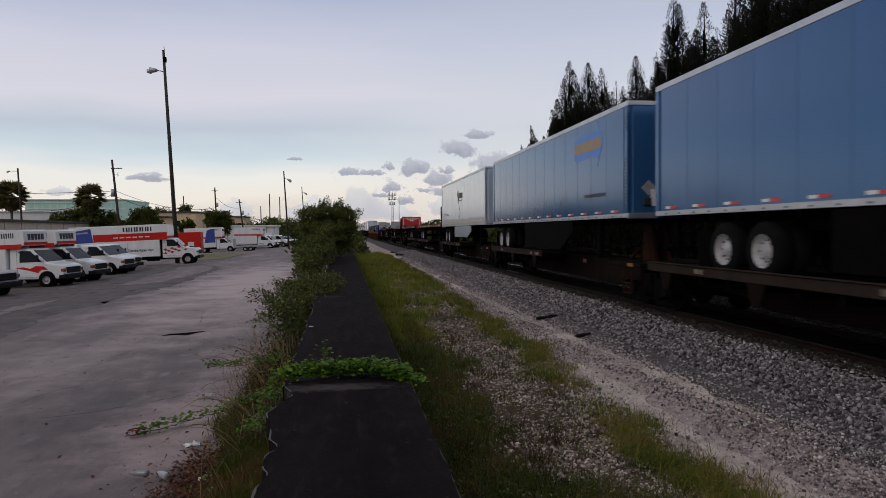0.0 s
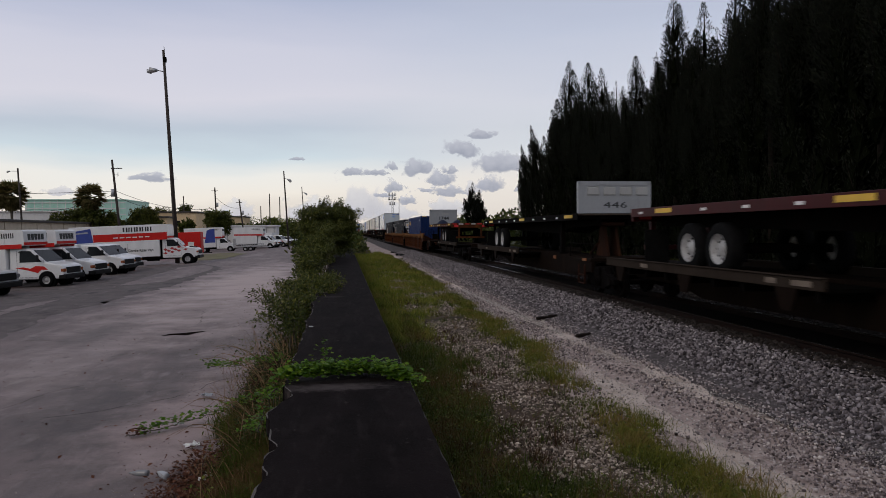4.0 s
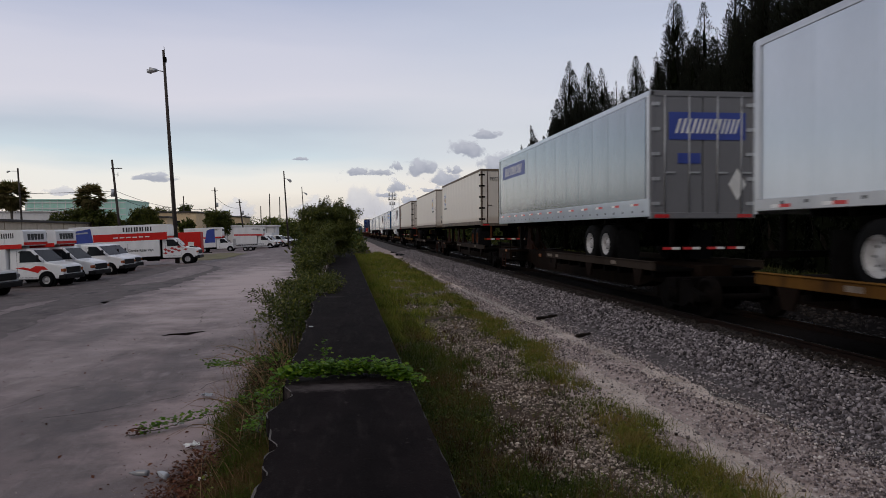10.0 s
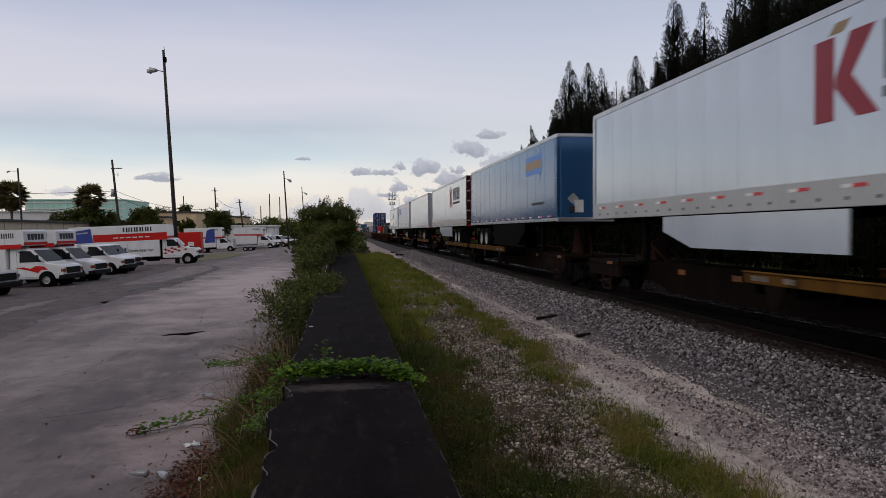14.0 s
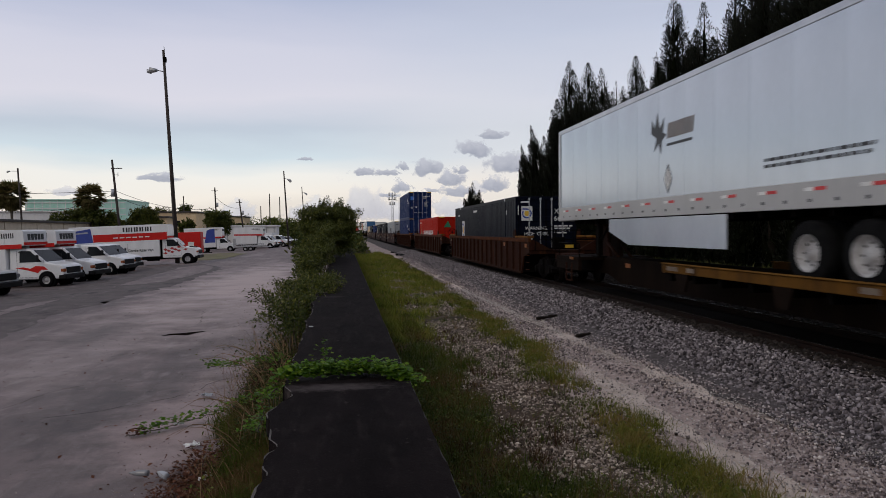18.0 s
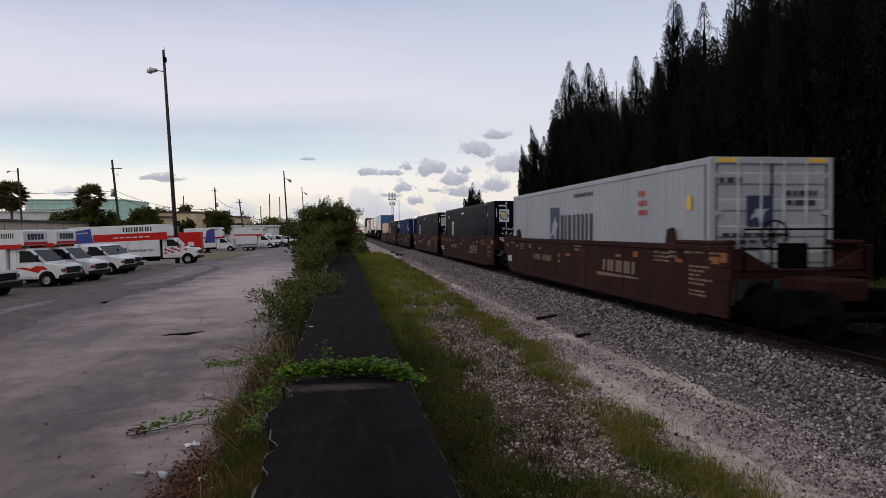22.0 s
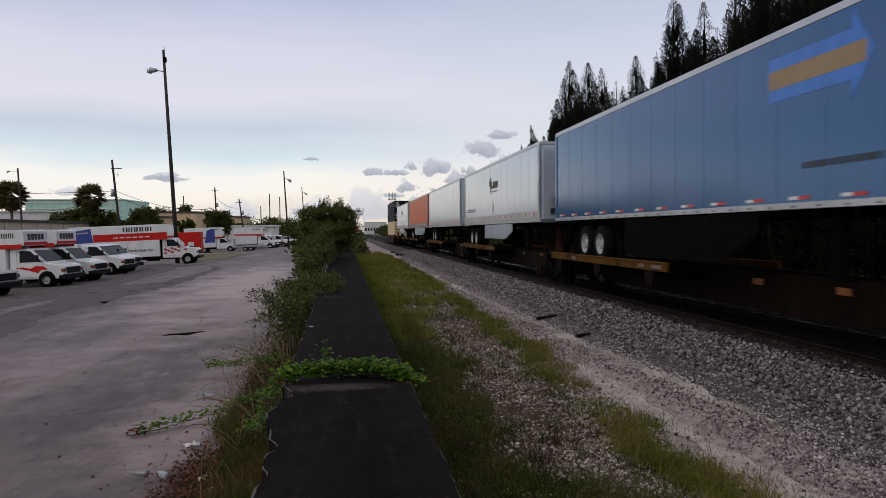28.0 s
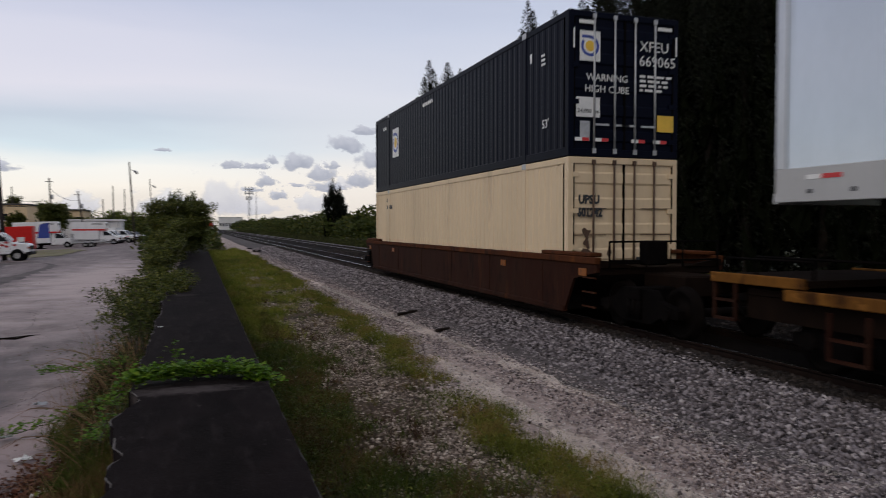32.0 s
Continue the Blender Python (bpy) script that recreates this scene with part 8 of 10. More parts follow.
def blue_marks(ct, x, e, H, panel):
    """White size figures, a pale bird-like mark, warning strips and data bars of a long blue container."""
    letters("size_figures", "45", 0.5, M["ink_white"], ct, side_at(x - 0.004, e + 0.5, H - 1.25) @ Matrix.Shear("XZ", 4, (0, 0)), bold=0.02)
    m = side_at(x - 0.002, e + 2.35, H - 0.85)
    part("pale_mark", _flat(m, [(-0.26, -0.06), (-0.05, -0.16), (0.2, -0.14), (0.24, 0.02), (0.14, 0.06), (0.2, 0.2), (0.05, 0.22), (-0.04, 0.04)]), M["ink_white"], ct, "white bird-like mark")
    bars(ct, x + 0.002, e + 2.6, H - 1.2, [3], "ink_white", h=0.07, name="mark_stencil")
    part("lock_bracket", Bm().box(x - 0.03, x + 0.01, e + 1.35, e + 1.42, 0.3, H - 0.7), M["cblue"], ct)
    part("yellow_tag", Bm().box(x - 0.006, x, e + 1.12, e + 1.24, H - 1.25, H - 1.1), M["ink_yellow"], ct)
    for x0 in (-1.18, 0.72):
        part("warning_strip", Bm().box(x0, x0 + 0.45, e - 0.012, e, H - 0.09, H - 0.03), M["ink_yellow"], ct, "yellow height-warning strip")
    bars(ct, 0, 0.35, H - 0.55, [4, 2], "ink_white", h=0.09, name="code_stencil", on_end=e - 0.006)
    bars(ct, 0, 0.45, H - 1.15, [2] * 5, "ink_white", h=0.06, name="data_stencil", on_end=e - 0.006, seed=6)
    if panel:
        part("blue_panel", _flat(end_at(-0.88, e - 0.006, H - 0.7), [(-0.2, -0.2), (0.2, -0.2), (0.2, 0.2), (-0.2, 0.2)]), M["ink_sky"], ct)
        part("notice", _flat(end_at(-0.95, e - 0.006, H - 1.75), [(-0.11, -0.12), (0.11, -0.12), (0.11, 0.12), (-0.11, 0.12)]), M["cgrey"], ct)
        part("white_triangle", _flat(end_at(-0.45, e - 0.006, H - 1.72), [(-0.11, 0.11), (0.11, 0.11), (0, -0.11)]), M["ink_white"], ct)


for base in (WELL, WELL + 2.92):
    ct, x, e, H = container("cblue", 13.72, "blue corrugated container " + ("resting in a well railcar under another" if base == WELL else "stacked on another one"), height=2.9, posts=False, width=2.44)
    on_train(ct, 483.0, base)
    blue_marks(ct, x, e, H, base > 1)

ct, x, e, H = container("cgrey", 16.15, "pale grey container with dark name blocks in a well railcar")
on_train(ct, 507.2, WELL)
pn = part("blue_panel", _flat(side_at(x - 0.002, 2.2, 1.6), [(-0.5, -0.65), (0.5, -0.65), (0.5, 0.65), (-0.5, 0.65)]), M["ink_navy"], ct, "blue panel with a pale bird shape")
part("pale_shape", _flat(side_at(x - 0.006, 2.2, 1.6), [(-0.45, -0.35), (-0.1, -0.2), (0.1, -0.6), (0.2, -0.1), (0.45, 0.15), (0.2, 0.12), (0.1, 0.35), (-0.15, 0.15)], 0.005), M["cgrey"], pn)
block_word(ct, side_at(x - 0.002, 0.05, 1.55), [0.62, 0.72, 0.62, 0.56], 0.85, "ink", gap=0.18, label="tall dark grey name blocks")
bars(ct, x + 0.002, 0.2, H - 0.4, [9], "ink", h=0.10, name="code_stencil")
part("blue_panel", _flat(end_at(-0.28, e - 0.012, 1.85), [(-0.26, -0.3), (0.26, -0.3), (0.26, 0.3), (-0.26, 0.3)]), M["ink_navy"], ct, "dark blue panel with a pale shape")
part("pale_shape", _flat(end_at(-0.28, e - 0.017, 1.8), [(-0.2, -0.12), (-0.05, -0.06), (0.05, -0.22), (0.1, 0.0), (0.2, 0.1), (0.08, 0.08), (-0.06, 0.1)]), M["cgrey"], ct)
bars(ct, 0, -1.1, H - 0.5, [3], "ink", h=0.1, name="size_stencil", on_end=e - 0.006, seed=3)
bars(ct, 0, 0.3, H - 0.75, [5, 3], "ink", h=0.1, name="code_stencil", on_end=e - 0.006, seed=4)
bars(ct, 0, -1.05, 1.35, [6, 6, 5], "ink", h=0.07, name="data_stencil", on_end=e - 0.006, seed=5)
part("yellow_tag", Bm().box(x - 0.008, x, e + 0.75, e + 0.95, H - 1.0, H - 0.7), M["ink_yellow"], ct)
letters("size_mark", "53'", 0.42, M["ink"], ct, side_at(x - 0.004, e + 1.6, 0.75))
bars(ct, x + 0.002, e + 3.4, H - 0.6, [2, 3, 3], "ink_red", h=0.12, name="code_stencil", seed=8)
for x0 in (-1.15, 0.72):
    part("warning_strip", Bm().box(x0, x0 + 0.43, e - 0.012, e, H - 0.1, H - 0.02), M["ink_yellow"], ct, "yellow height-warning strip")

ct, x, e, H = container("cblue", 13.72, "blue corrugated container in a maroon well railcar", posts=False, width=2.44)
on_train(ct, 571.8, WELL)
bars(ct, x + 0.002, -e - 3.2, H - 0.8, [7], "ink_sky", h=0.10, name="name_stencil", seed=2)
blue_marks(ct, x, e, H, False)

for u, base, lab in ((611.8, WELL, "cream corrugated container in a maroon well railcar"), (727.9, WELL, "cream corrugated container with rust-stained doors under a navy one")):
    ct, x, e, H = container("cream", 16.15, lab)
    on_train(ct, u, base)
    bars(ct, x + 0.002, -e - 1.8, H - 0.45, [1, 4], "ink", h=0.14, name="code_stencil", seed=3)
    letters("owner_code", "UPSU", 0.24, M["ink"], ct, end_at(-0.82, e - 0.006, H - 0.86), wide=0.85, bold=0.010)
    if base == WELL and u > 700:
        for px_, pz, w_, h_ in ((-0.87, 1.36, 0.10, 0.15), (-0.86, 1.16, 0.08, 0.12), (-0.90, 1.0, 0.13, 0.1), (-0.84, 1.72, 0.06, 0.03), (0.78, 1.05, 0.07, 0.12), (-0.34, 1.0, 0.05, 0.14)):
            ring = [(w_ * math.cos(k) * (0.8 + 0.4 * math.sin(3.1 * k + pz * 9)), h_ * math.sin(k) * (0.8 + 0.35 * math.cos(2.3 * k + px_ * 7))) for k in [math.pi * j / 7 for j in range(14)]]
            part("rust_stain", _flat(end_at(px_, e + 0.004, pz), ring, 0.005), M["rod_brown"], ct)
        for xr in (-0.77, 0.77):
            for zr in (0.78, 1.32, 1.86):
                part("door_groove", Bm().box(xr - 0.36, xr + 0.36, e + 0.004, e + 0.012, zr, zr + 0.018), M["rod_brown"], ct)
        letters("owner_code", "601242", 0.24, M["ink"], ct, end_at(-0.80, e - 0.006, H - 1.12), wide=0.8, bold=0.010)
    bars(ct, 0, 0.3, H - 2.1, [2, 2], "ink", h=0.07, name="data_stencil", on_end=e - 0.006)
navy_box(719.82, 735.97, "669065", WELL + 2.92)

# the last spine unit ends in a stepped yellow sill over a bogie of its own
for ob, u, z in [m for m in movers if m[0].name.startswith("spine_car") and 700 < m[1] < 712]:
    for a0, a1, z0, z1 in ((713.9, 715.55, 1.08, 1.22), (711.2, 714.2, 0.92, 1.07)):
        for xa in (-1.37, 1.30):
            part("end_sill", Bm().box(xa, xa + 0.07, a0 - u, a1 - u, z0, z1, 0.012), M["yellow_car"], ob, "worn yellow end sill")
        part("end_deck", Bm().box(-1.295, 1.295, a0 - u, a1 - u, z0 + 0.02, z1 - 0.03), M["spine_car"], ob)
    part("end_sill", Bm().box(-1.295, 1.295, 715.47 - u, 715.55 - u, 0.9, 1.19, 0.012), M["spine_car"], ob)
    lad = Bm()
    for yy in (715.46, 715.05):
        lad.box(-1.36, -1.32, yy - u, yy + 0.04 - u, 0.56, 1.08)
    lad.box(-1.36, -1.30, 715.05 - u, 715.5 - u, 0.56, 0.595).box(-1.36, -1.30, 715.05 - u, 715.5 - u, 0.82, 0.855)
    part("step_ladder", lad, M["brown_car"], ob)
    rail = Bm().rod((-1.2, 715.4 - u, 1.2), (-1.2, 715.4 - u, 1.42), 0.018, n=5).rod((-1.2, 713.9 - u, 1.2), (-1.2, 713.9 - u, 1.42), 0.018, n=5).rod((-1.2, 713.9 - u, 1.42), (-1.2, 715.4 - u, 1.42), 0.018, n=5)
    part("hand_rail", rail, M["black_steel"], ob)
    bogie(ob, 713.2 - u)
    coupler(ob, 715.5 - u, 1)

# stencils on the maroon cars
for ob, u, z in [m for m in movers if m[0].name.startswith("well_car") and 500 < m[1] < 620]:
    sd = int(u)
    block_word(ob, side_at(-1.404, -3.85, 0.93), [0.52, 0.56, 0.48, 0.46], 0.30, "ink_buff", gap=0.12, slant=0.18, label="faded buff name blocks")
    part("underline", _flat(side_at(-1.404, -3.85, 0.68), [(-1.5, -0.05), (1.3, 0), (1.3, 0.035), (-1.5, 0.05)]), M["ink_buff"], ob)
    block_word(ob, side_at(-1.404, 3.9, 0.91), [0.2, 0.2, 0.2, 0.2], 0.20, "ink_buff", gap=0.2, label="faded buff number")
    block_word(ob, side_at(-1.404, 2.6, 0.91), [0.18, 0.18, 0.18, 0.18, 0.18], 0.20, "ink_buff", gap=0.2, label="faded buff number")
    block_word(ob, side_at(-1.404, 8.1, 0.70), [0.26, 0.26], 0.24, "ink_white", gap=0.2, label="white size figures")
    for yy, zz, w_, h_ in ((-3.9, 1.17, 0.34, 0.07), (-7.2, 1.17, 0.30, 0.08), (-8.98, 1.24, 0.22, 0.18), (3.46, 1.18, 0.3, 0.07), (0.22, 1.05, 0.4, 0.09), (6.8, 1.2, 0.28, 0.09)):
        part("orange_marker", Bm().box(-1.412, -1.402, yy - w_ / 2, yy + w_ / 2, zz, zz + h_), M["tape_orange"], ob)
    for yy, zz, rows_, h_ in ((-6.0, 1.33, [4, 4, 4], 0.045), (-6.75, 1.36, [2, 2], 0.05), (-7.45, 1.37, [2], 0.09), (-7.9, 1.38, [2], 0.10), (-8.45, 1.38, [3, 3], 0.06), (-7.65, 1.10, [4, 3, 2, 5, 4], 0.045), (-7.65, 0.62, [4, 4], 0.04), (-0.4, 1.36, [3, 3], 0.06), (7.9, 1.32, [3], 0.08), (6.3, 1.3, [3, 3, 3], 0.045), (1.3, 1.0, [1, 1], 0.10)):
        bars(ob, -1.404, yy, zz, rows_, "ink_buff", h=h_, seed=sd + int(10 * zz))

# ---- the truck yard ----
GRAVITY_TILT = 2.25  # the yard falls away from the lane


def lot_z(x):
    return float(h_arr(np.array([x]))[0])


def deck_face(x, y, z, side=1):
    """A plane on a vehicle's side, text reading towards its front for side 1 (its right)."""
    m = Matrix(((0, 0, side, 0), (side, 0, 0, 0), (0, 1, 0, 0), (0, 0, 0, 1)))
    return Matrix.Translation((x, y, z)) @ m


def cab(veh, w, prof, glass_prof, door, hood_z, bump_z, grille_z, colour, lamp="lamp", bumper="vplastic"):
    """A cab swept from its side outline, with glass, door lines, lamps, grille, bumper and mirrors. The front bumper lies at y = 0."""
    hw = w / 2
    top = max(p[1] for p in prof)
    body = part("cab", eased(narrowed(Bm().prism(prof, -hw, hw, "x"), hood_z, top, 0.08), "cab", M[colour], 0.11, 3), None, veh)
    for sx in (-1, 1):
        xo = sx * (hw + 0.004)
        part("side_window", narrowed(Bm().prism(glass_prof, min(sx * (hw - 0.05), xo), max(sx * (hw - 0.05), xo), "x"), hood_z, top, 0.08), M["glass"], body)
        y0, y1, z0, z1 = door
        seam = Bm()
        for a, b, c, d in ((y0, y0 + 0.012, z0, z1), (y1 - 0.012, y1, z0, z1), (y0, y1, z0, z0 + 0.012)):
            seam.box(min(sx * hw, sx * (hw + 0.003)), max(sx * hw, sx * (hw + 0.003)), a, b, c, d)
        part("door_seam", seam, M["vplastic"], body)
        part("door_handle", Bm().box(min(sx * hw, sx * (hw + 0.03)), max(sx * hw, sx * (hw + 0.03)), y0 + 0.1, y0 + 0.25, z1 - 0.14, z1 - 0.09, 0.008), M["vplastic"], body)
        mx = sx * (hw + 0.16)
        part("mirror", Bm().box(mx - 0.08, mx + 0.08, y1 - 0.30, y1 - 0.20, hood_z + 0.05, hood_z + 0.45, 0.02).rod((sx * hw, y1 - 0.25, hood_z + 0.1), (mx, y1 - 0.25, hood_z + 0.15), 0.02, n=6), M["vplastic"], body)
        part("head_lamp", Bm().box(min(sx * (hw - 0.06), sx * (hw - 0.42)), max(sx * (hw - 0.06), sx * (hw - 0.42)), -0.06, 0.02, grille_z - 0.02, grille_z + 0.18, 0.015), M["lamp_clear"], body)
        part("turn_lamp", Bm().box(min(sx * (hw + 0.006), sx * (hw - 0.26)), max(sx * (hw + 0.006), sx * (hw - 0.26)), -0.16, 0.03, grille_z - 0.01, grille_z + 0.17, 0.015), M[lamp], body)
    part("grille", Bm().box(-hw + 0.27, hw - 0.27, -0.05, 0.035, grille_z - 0.10, grille_z + 0.24, 0.01), M["vplastic"], body)
    part("bumper", Bm().box(-hw - 0.01, hw + 0.01, -0.32, 0.14, bump_z - 0.04, bump_z + 0.24, 0.05), M[bumper], veh)
    return body


def windscreen(body, w, a, b):
    """A glass sheet between two points (y, z) of the cab's outline."""
    hw = w / 2 - 0.10
    n = Vector((0, b[1] - a[1], -(b[0] - a[0]))).normalized()
    n = n if n.z > 0 else -n
    lo, hi = Vector((0, a[0], a[1])).lerp(Vector((0, b[0], b[1])), 0.06), Vector((0, a[0], a[1])).lerp(Vector((0, b[0], b[1])), 0.94)
    off = n * 0.012
    bm = Bm()
    pts = []
    for k in (0, 1):
        d = off if k else off * -1.0
        pts += [lo + d + Vector((-hw, 0, 0)), lo + d + Vector((hw, 0, 0)), hi + d + Vector((hw - 0.07, 0, 0)), hi + d + Vector((-hw + 0.07, 0, 0))]
    bm.add(pts, [(0, 3, 2, 1), (4, 5, 6, 7), (0, 1, 5, 4), (1, 2, 6, 5), (2, 3, 7, 6), (3, 0, 4, 7)])
    part("windscreen", bm, M["glass"], body)


def van_wheels(veh, spots, hw, r=0.38):
    for y, dual in spots:
        for sx in (-1, 1):
            x = sx * (hw + 0.004)
            # black disc on the uncut body side stands in for the shaded arch hollow
            part("wheel_arch", Bm().rod((sx * (hw - 0.3), y, r + 0.02), (x, y, r + 0.02), r + 0.10, n=20), M["tyre"], veh)
            wheel(veh, sx * (hw - 0.01), y, r, 0.22, sx, rim="rim", deep=False)


VAN_PROF = [(0.0, 0.52), (0.03, 0.98), (-0.05, 1.12), (-0.22, 1.20), (-0.60, 1.28), (-0.95, 1.35), (-1.75, 2.08), (-2.0, 2.17), (-3.05, 2.20), (-3.05, 0.45), (-0.35, 0.42)]
BIG_PROF = [(0.0, 0.60), (0.03, 1.22), (-0.15, 1.42), (-1.35, 1.62), (-2.05, 2.40), (-2.3, 2.48), (-3.2, 2.50), (-3.2, 0.62), (-0.4, 0.55)]


def small_truck(label, box_len=3.4, box_top=3.25, attic=True, stripe=True, flame=True, name="box_truck"):
    """A cutaway van with a cargo box whose loft reaches over the cab."""
    v = thing(name, label, "truck", "parked rental trucks")
    b = cab(v, 2.0, VAN_PROF, [(-1.20, 1.40), (-1.85, 2.02), (-2.45, 2.05), (-2.45, 1.40)], (-2.6, -1.1, 0.55, 2.08), 1.35, 0.42, 0.80, "vwhite")
    windscreen(b, 2.0, (-0.95, 1.34), (-1.75, 2.10))
    van_wheels(v, [(-0.95, False)], 1.0)
    van_wheels(v, [(-4.9, True)], 1.05)
    y1, y0 = -3.10, -3.10 - box_len
    hw = 1.12
    part("cargo_box", Bm().box(-hw, hw, y0, y1, 0.75, box_top, 0.05), M["vwhite"], v)
    lo = 2.32 if box_top > 2.9 else 2.23
    if attic:
        part("loft", Bm().prism([(y1 - 0.02, lo), (y1 - 0.02, box_top), (y1 + 0.85, box_top - 0.02), (y1 + 1.02, box_top - 0.12), (y1 + 1.05, lo + 0.1), (y1 + 0.95, lo)], -hw, hw, "x"), M["vwhite"], v, "white loft over the cab")
    part("chassis", Bm().box(-0.5, 0.5, y0, -0.4, 0.45, 0.75), M["black_steel"], v)
    part("rear_bumper", Bm().box(-1.0, 1.0, y0 - 0.25, y0 - 0.02, 0.45, 0.6, 0.02), M["black_steel"], v)
    if stripe:
        for sx in (-1, 1):
            xo = sx * (hw + 0.004)
            part("red_stripe", Bm().box(min(sx * hw, xo), max(sx * hw, xo), y0 + 0.1, y1 + 0.9, 2.18, 2.42), M["vred"], v, "broad red stripe")
        part("front_stripe", Bm().box(-hw, hw, y1 + 1.045, y1 + 1.058, 2.36, 2.52), M["vred"], v)
        for sx in (1,):
            block_word(v, deck_face(hw + 0.006, y1 - 0.2, box_top - 0.34, sx), [0.2, 0.1, 0.2, 0.2, 0.2, 0.18], 0.28, "ink", gap=0.2)
        for k in range(5):
            part("letter_block", Bm().box(-0.78 + 0.32 * k, -0.55 + 0.32 * k, y1 + 1.0, y1 + 1.056, box_top - 0.60, box_top - 0.26), M["ink"], v)
    if flame:
        m = deck_face(1.006, -1.35, 0.98)
        part("red_flame", _flat(m, [(-1.35, 0.12), (-0.9, 0.16), (-0.5, 0.06), (-0.2, 0.2), (0.25, 0.16), (0.5, -0.05), (0.1, -0.02), (-0.1, -0.2), (-0.35, -0.12), (-0.7, -0.02)]), M["vred"], v, "red flame-like graphic")
    return v


def big_truck(label):
    """A long rental truck: hood cab, long box with a loft, broad red stripe and a blue picture at its tail."""
    v = thing("box_truck", label, "truck", "parked rental trucks")
    b = cab(v, 2.1, BIG_PROF, [(-1.55, 1.70), (-2.15, 2.30), (-2.75, 2.32), (-2.75, 1.70)], (-2.9, -1.5, 0.8, 2.36), 1.65, 0.5, 1.0, "vwhite", bumper="vplastic")
    windscreen(b, 2.1, (-1.35, 1.62), (-2.05, 2.40))
    van_wheels(v, [(-0.95, False)], 1.05, 0.44)
    van_wheels(v, [(-7.6, True)], 1.14, 0.44)
    hw, y1, y0, zt = 1.22, -3.35, -11.2, 3.78
    part("cargo_box", Bm().box(-hw, hw, y0, y1, 0.80, zt, 0.04), M["vwhite"], v)
    part("loft", Bm().prism([(y1 - 0.02, 2.62), (y1 - 0.02, zt), (y1 + 0.65, zt - 0.02), (y1 + 0.8, zt - 0.15), (y1 + 0.82, 2.75), (y1 + 0.72, 2.62)], -hw, hw, "x"), M["vwhite"], v)
    part("chassis", Bm().box(-0.5, 0.5, y0, -0.4, 0.5, 0.80), M["black_steel"], v)
    # guard coloured black to paint the shadow below the cargo box
    part("side_guard", Bm().box(hw - 0.12, hw - 0.05, y0 + 0.2, y1, 0.62, 0.80), M["black_steel"], v)
    # black block in the open gap, standing in for its shade
    part("cab_gap", Bm().box(-1.0, 1.0, y1 - 0.01, -3.19, 0.8, 2.45), M["black_steel"], v)
    xo = hw + 0.004
    part("red_stripe", Bm().box(hw, xo, y0 + 2.1, y1 + 0.7, 2.34, 3.02), M["vred"], v, "broad red stripe")
    bl = part("blue_picture", _flat(deck_face(xo, y0 + 0.95, 2.6), [(-0.9, -0.75), (1.25, -0.95), (0.95, 1.0), (-0.9, 0.72)]), M["ink_blue"], v, "blue picture panel")
    part("pale_sky", _flat(deck_face(xo + 0.004, y0 + 0.8, 3.2), [(-0.7, -0.1), (0.9, -0.02), (0.85, 0.12), (-0.7, 0.0)]), M["cgrey"], bl)
    block_word(v, deck_face(xo, y1 - 1.9, 3.38), [0.42, 0.16, 0.42, 0.42, 0.42, 0.38], 0.40, "ink", gap=0.15, label="dark name blocks")
    for k in range(6):
        part("slogan_block", Bm().box(hw, xo + 0.004, y1 - 4.0 + 0.55 * k, y1 - 3.6 + 0.55 * k, 2.62, 2.72), M["ink_white"], v)
    letters("slogan", "Gentle-Ride Van", 0.34, M["ink"], v, deck_face(xo, y1 - 1.7, 1.42) @ Matrix.Shear("XZ", 4, (0, 0)), bold=0.008, label="dark slanted slogan")
    chk = Bm()
    for i in range(7):
        for j in range(3):
            if (i + j) % 2 == 0:
                yy_, zz = -2.9 + 0.3 * i, 1.05 + 0.17 * j + 0.05 * i
                q = _flat(deck_face(1.056, yy_, zz), [(-0.21, 0), (0, 0.115), (0.21, 0), (0, -0.115)])
                chk.add(q.v, q.f)
    tagged(part("red_checks", chk, M["ink_red"], v, "red checkered graphic"), kind="stuff")
    part("hood_vent", Bm().box(-0.35, 0.35, -0.9, -0.2, 1.52, 1.60, 0.02), M["vplastic"], v)
    part("rear_bumper", Bm().box(-1.1, 1.1, y0 - 0.2, y0 - 0.02, 0.5, 0.65, 0.02), M["black_steel"], v)
    part("fuel_tank", Bm().rod((0.85, -4.6, 0.62), (0.85, -3.5, 0.62), 0.24, n=14), M["black_steel"], v)
    return v


def pickup(label):
    v = thing("pickup_truck", label, "truck")
    prof = [(0.0, 0.5), (0.0, 1.05), (-0.12, 1.16), (-1.45, 1.24), (-2.15, 1.82), (-3.6, 1.84), (-3.95, 1.28), (-5.6, 1.26), (-5.6, 0.5)]
    b = cab(v, 1.95, prof, [(-1.75, 1.28), (-2.25, 1.74), (-3.5, 1.76), (-3.6, 1.28)], (-3.0, -1.6, 0.55, 1.28), 1.25, 0.42, 0.82, "silver", lamp="lamp_clear", bumper="vplastic")
    windscreen(b, 1.95, (-1.45, 1.24), (-2.15, 1.82))
    van_wheels(v, [(-0.95, False), (-4.6, False)], 0.98, 0.39)
    return v


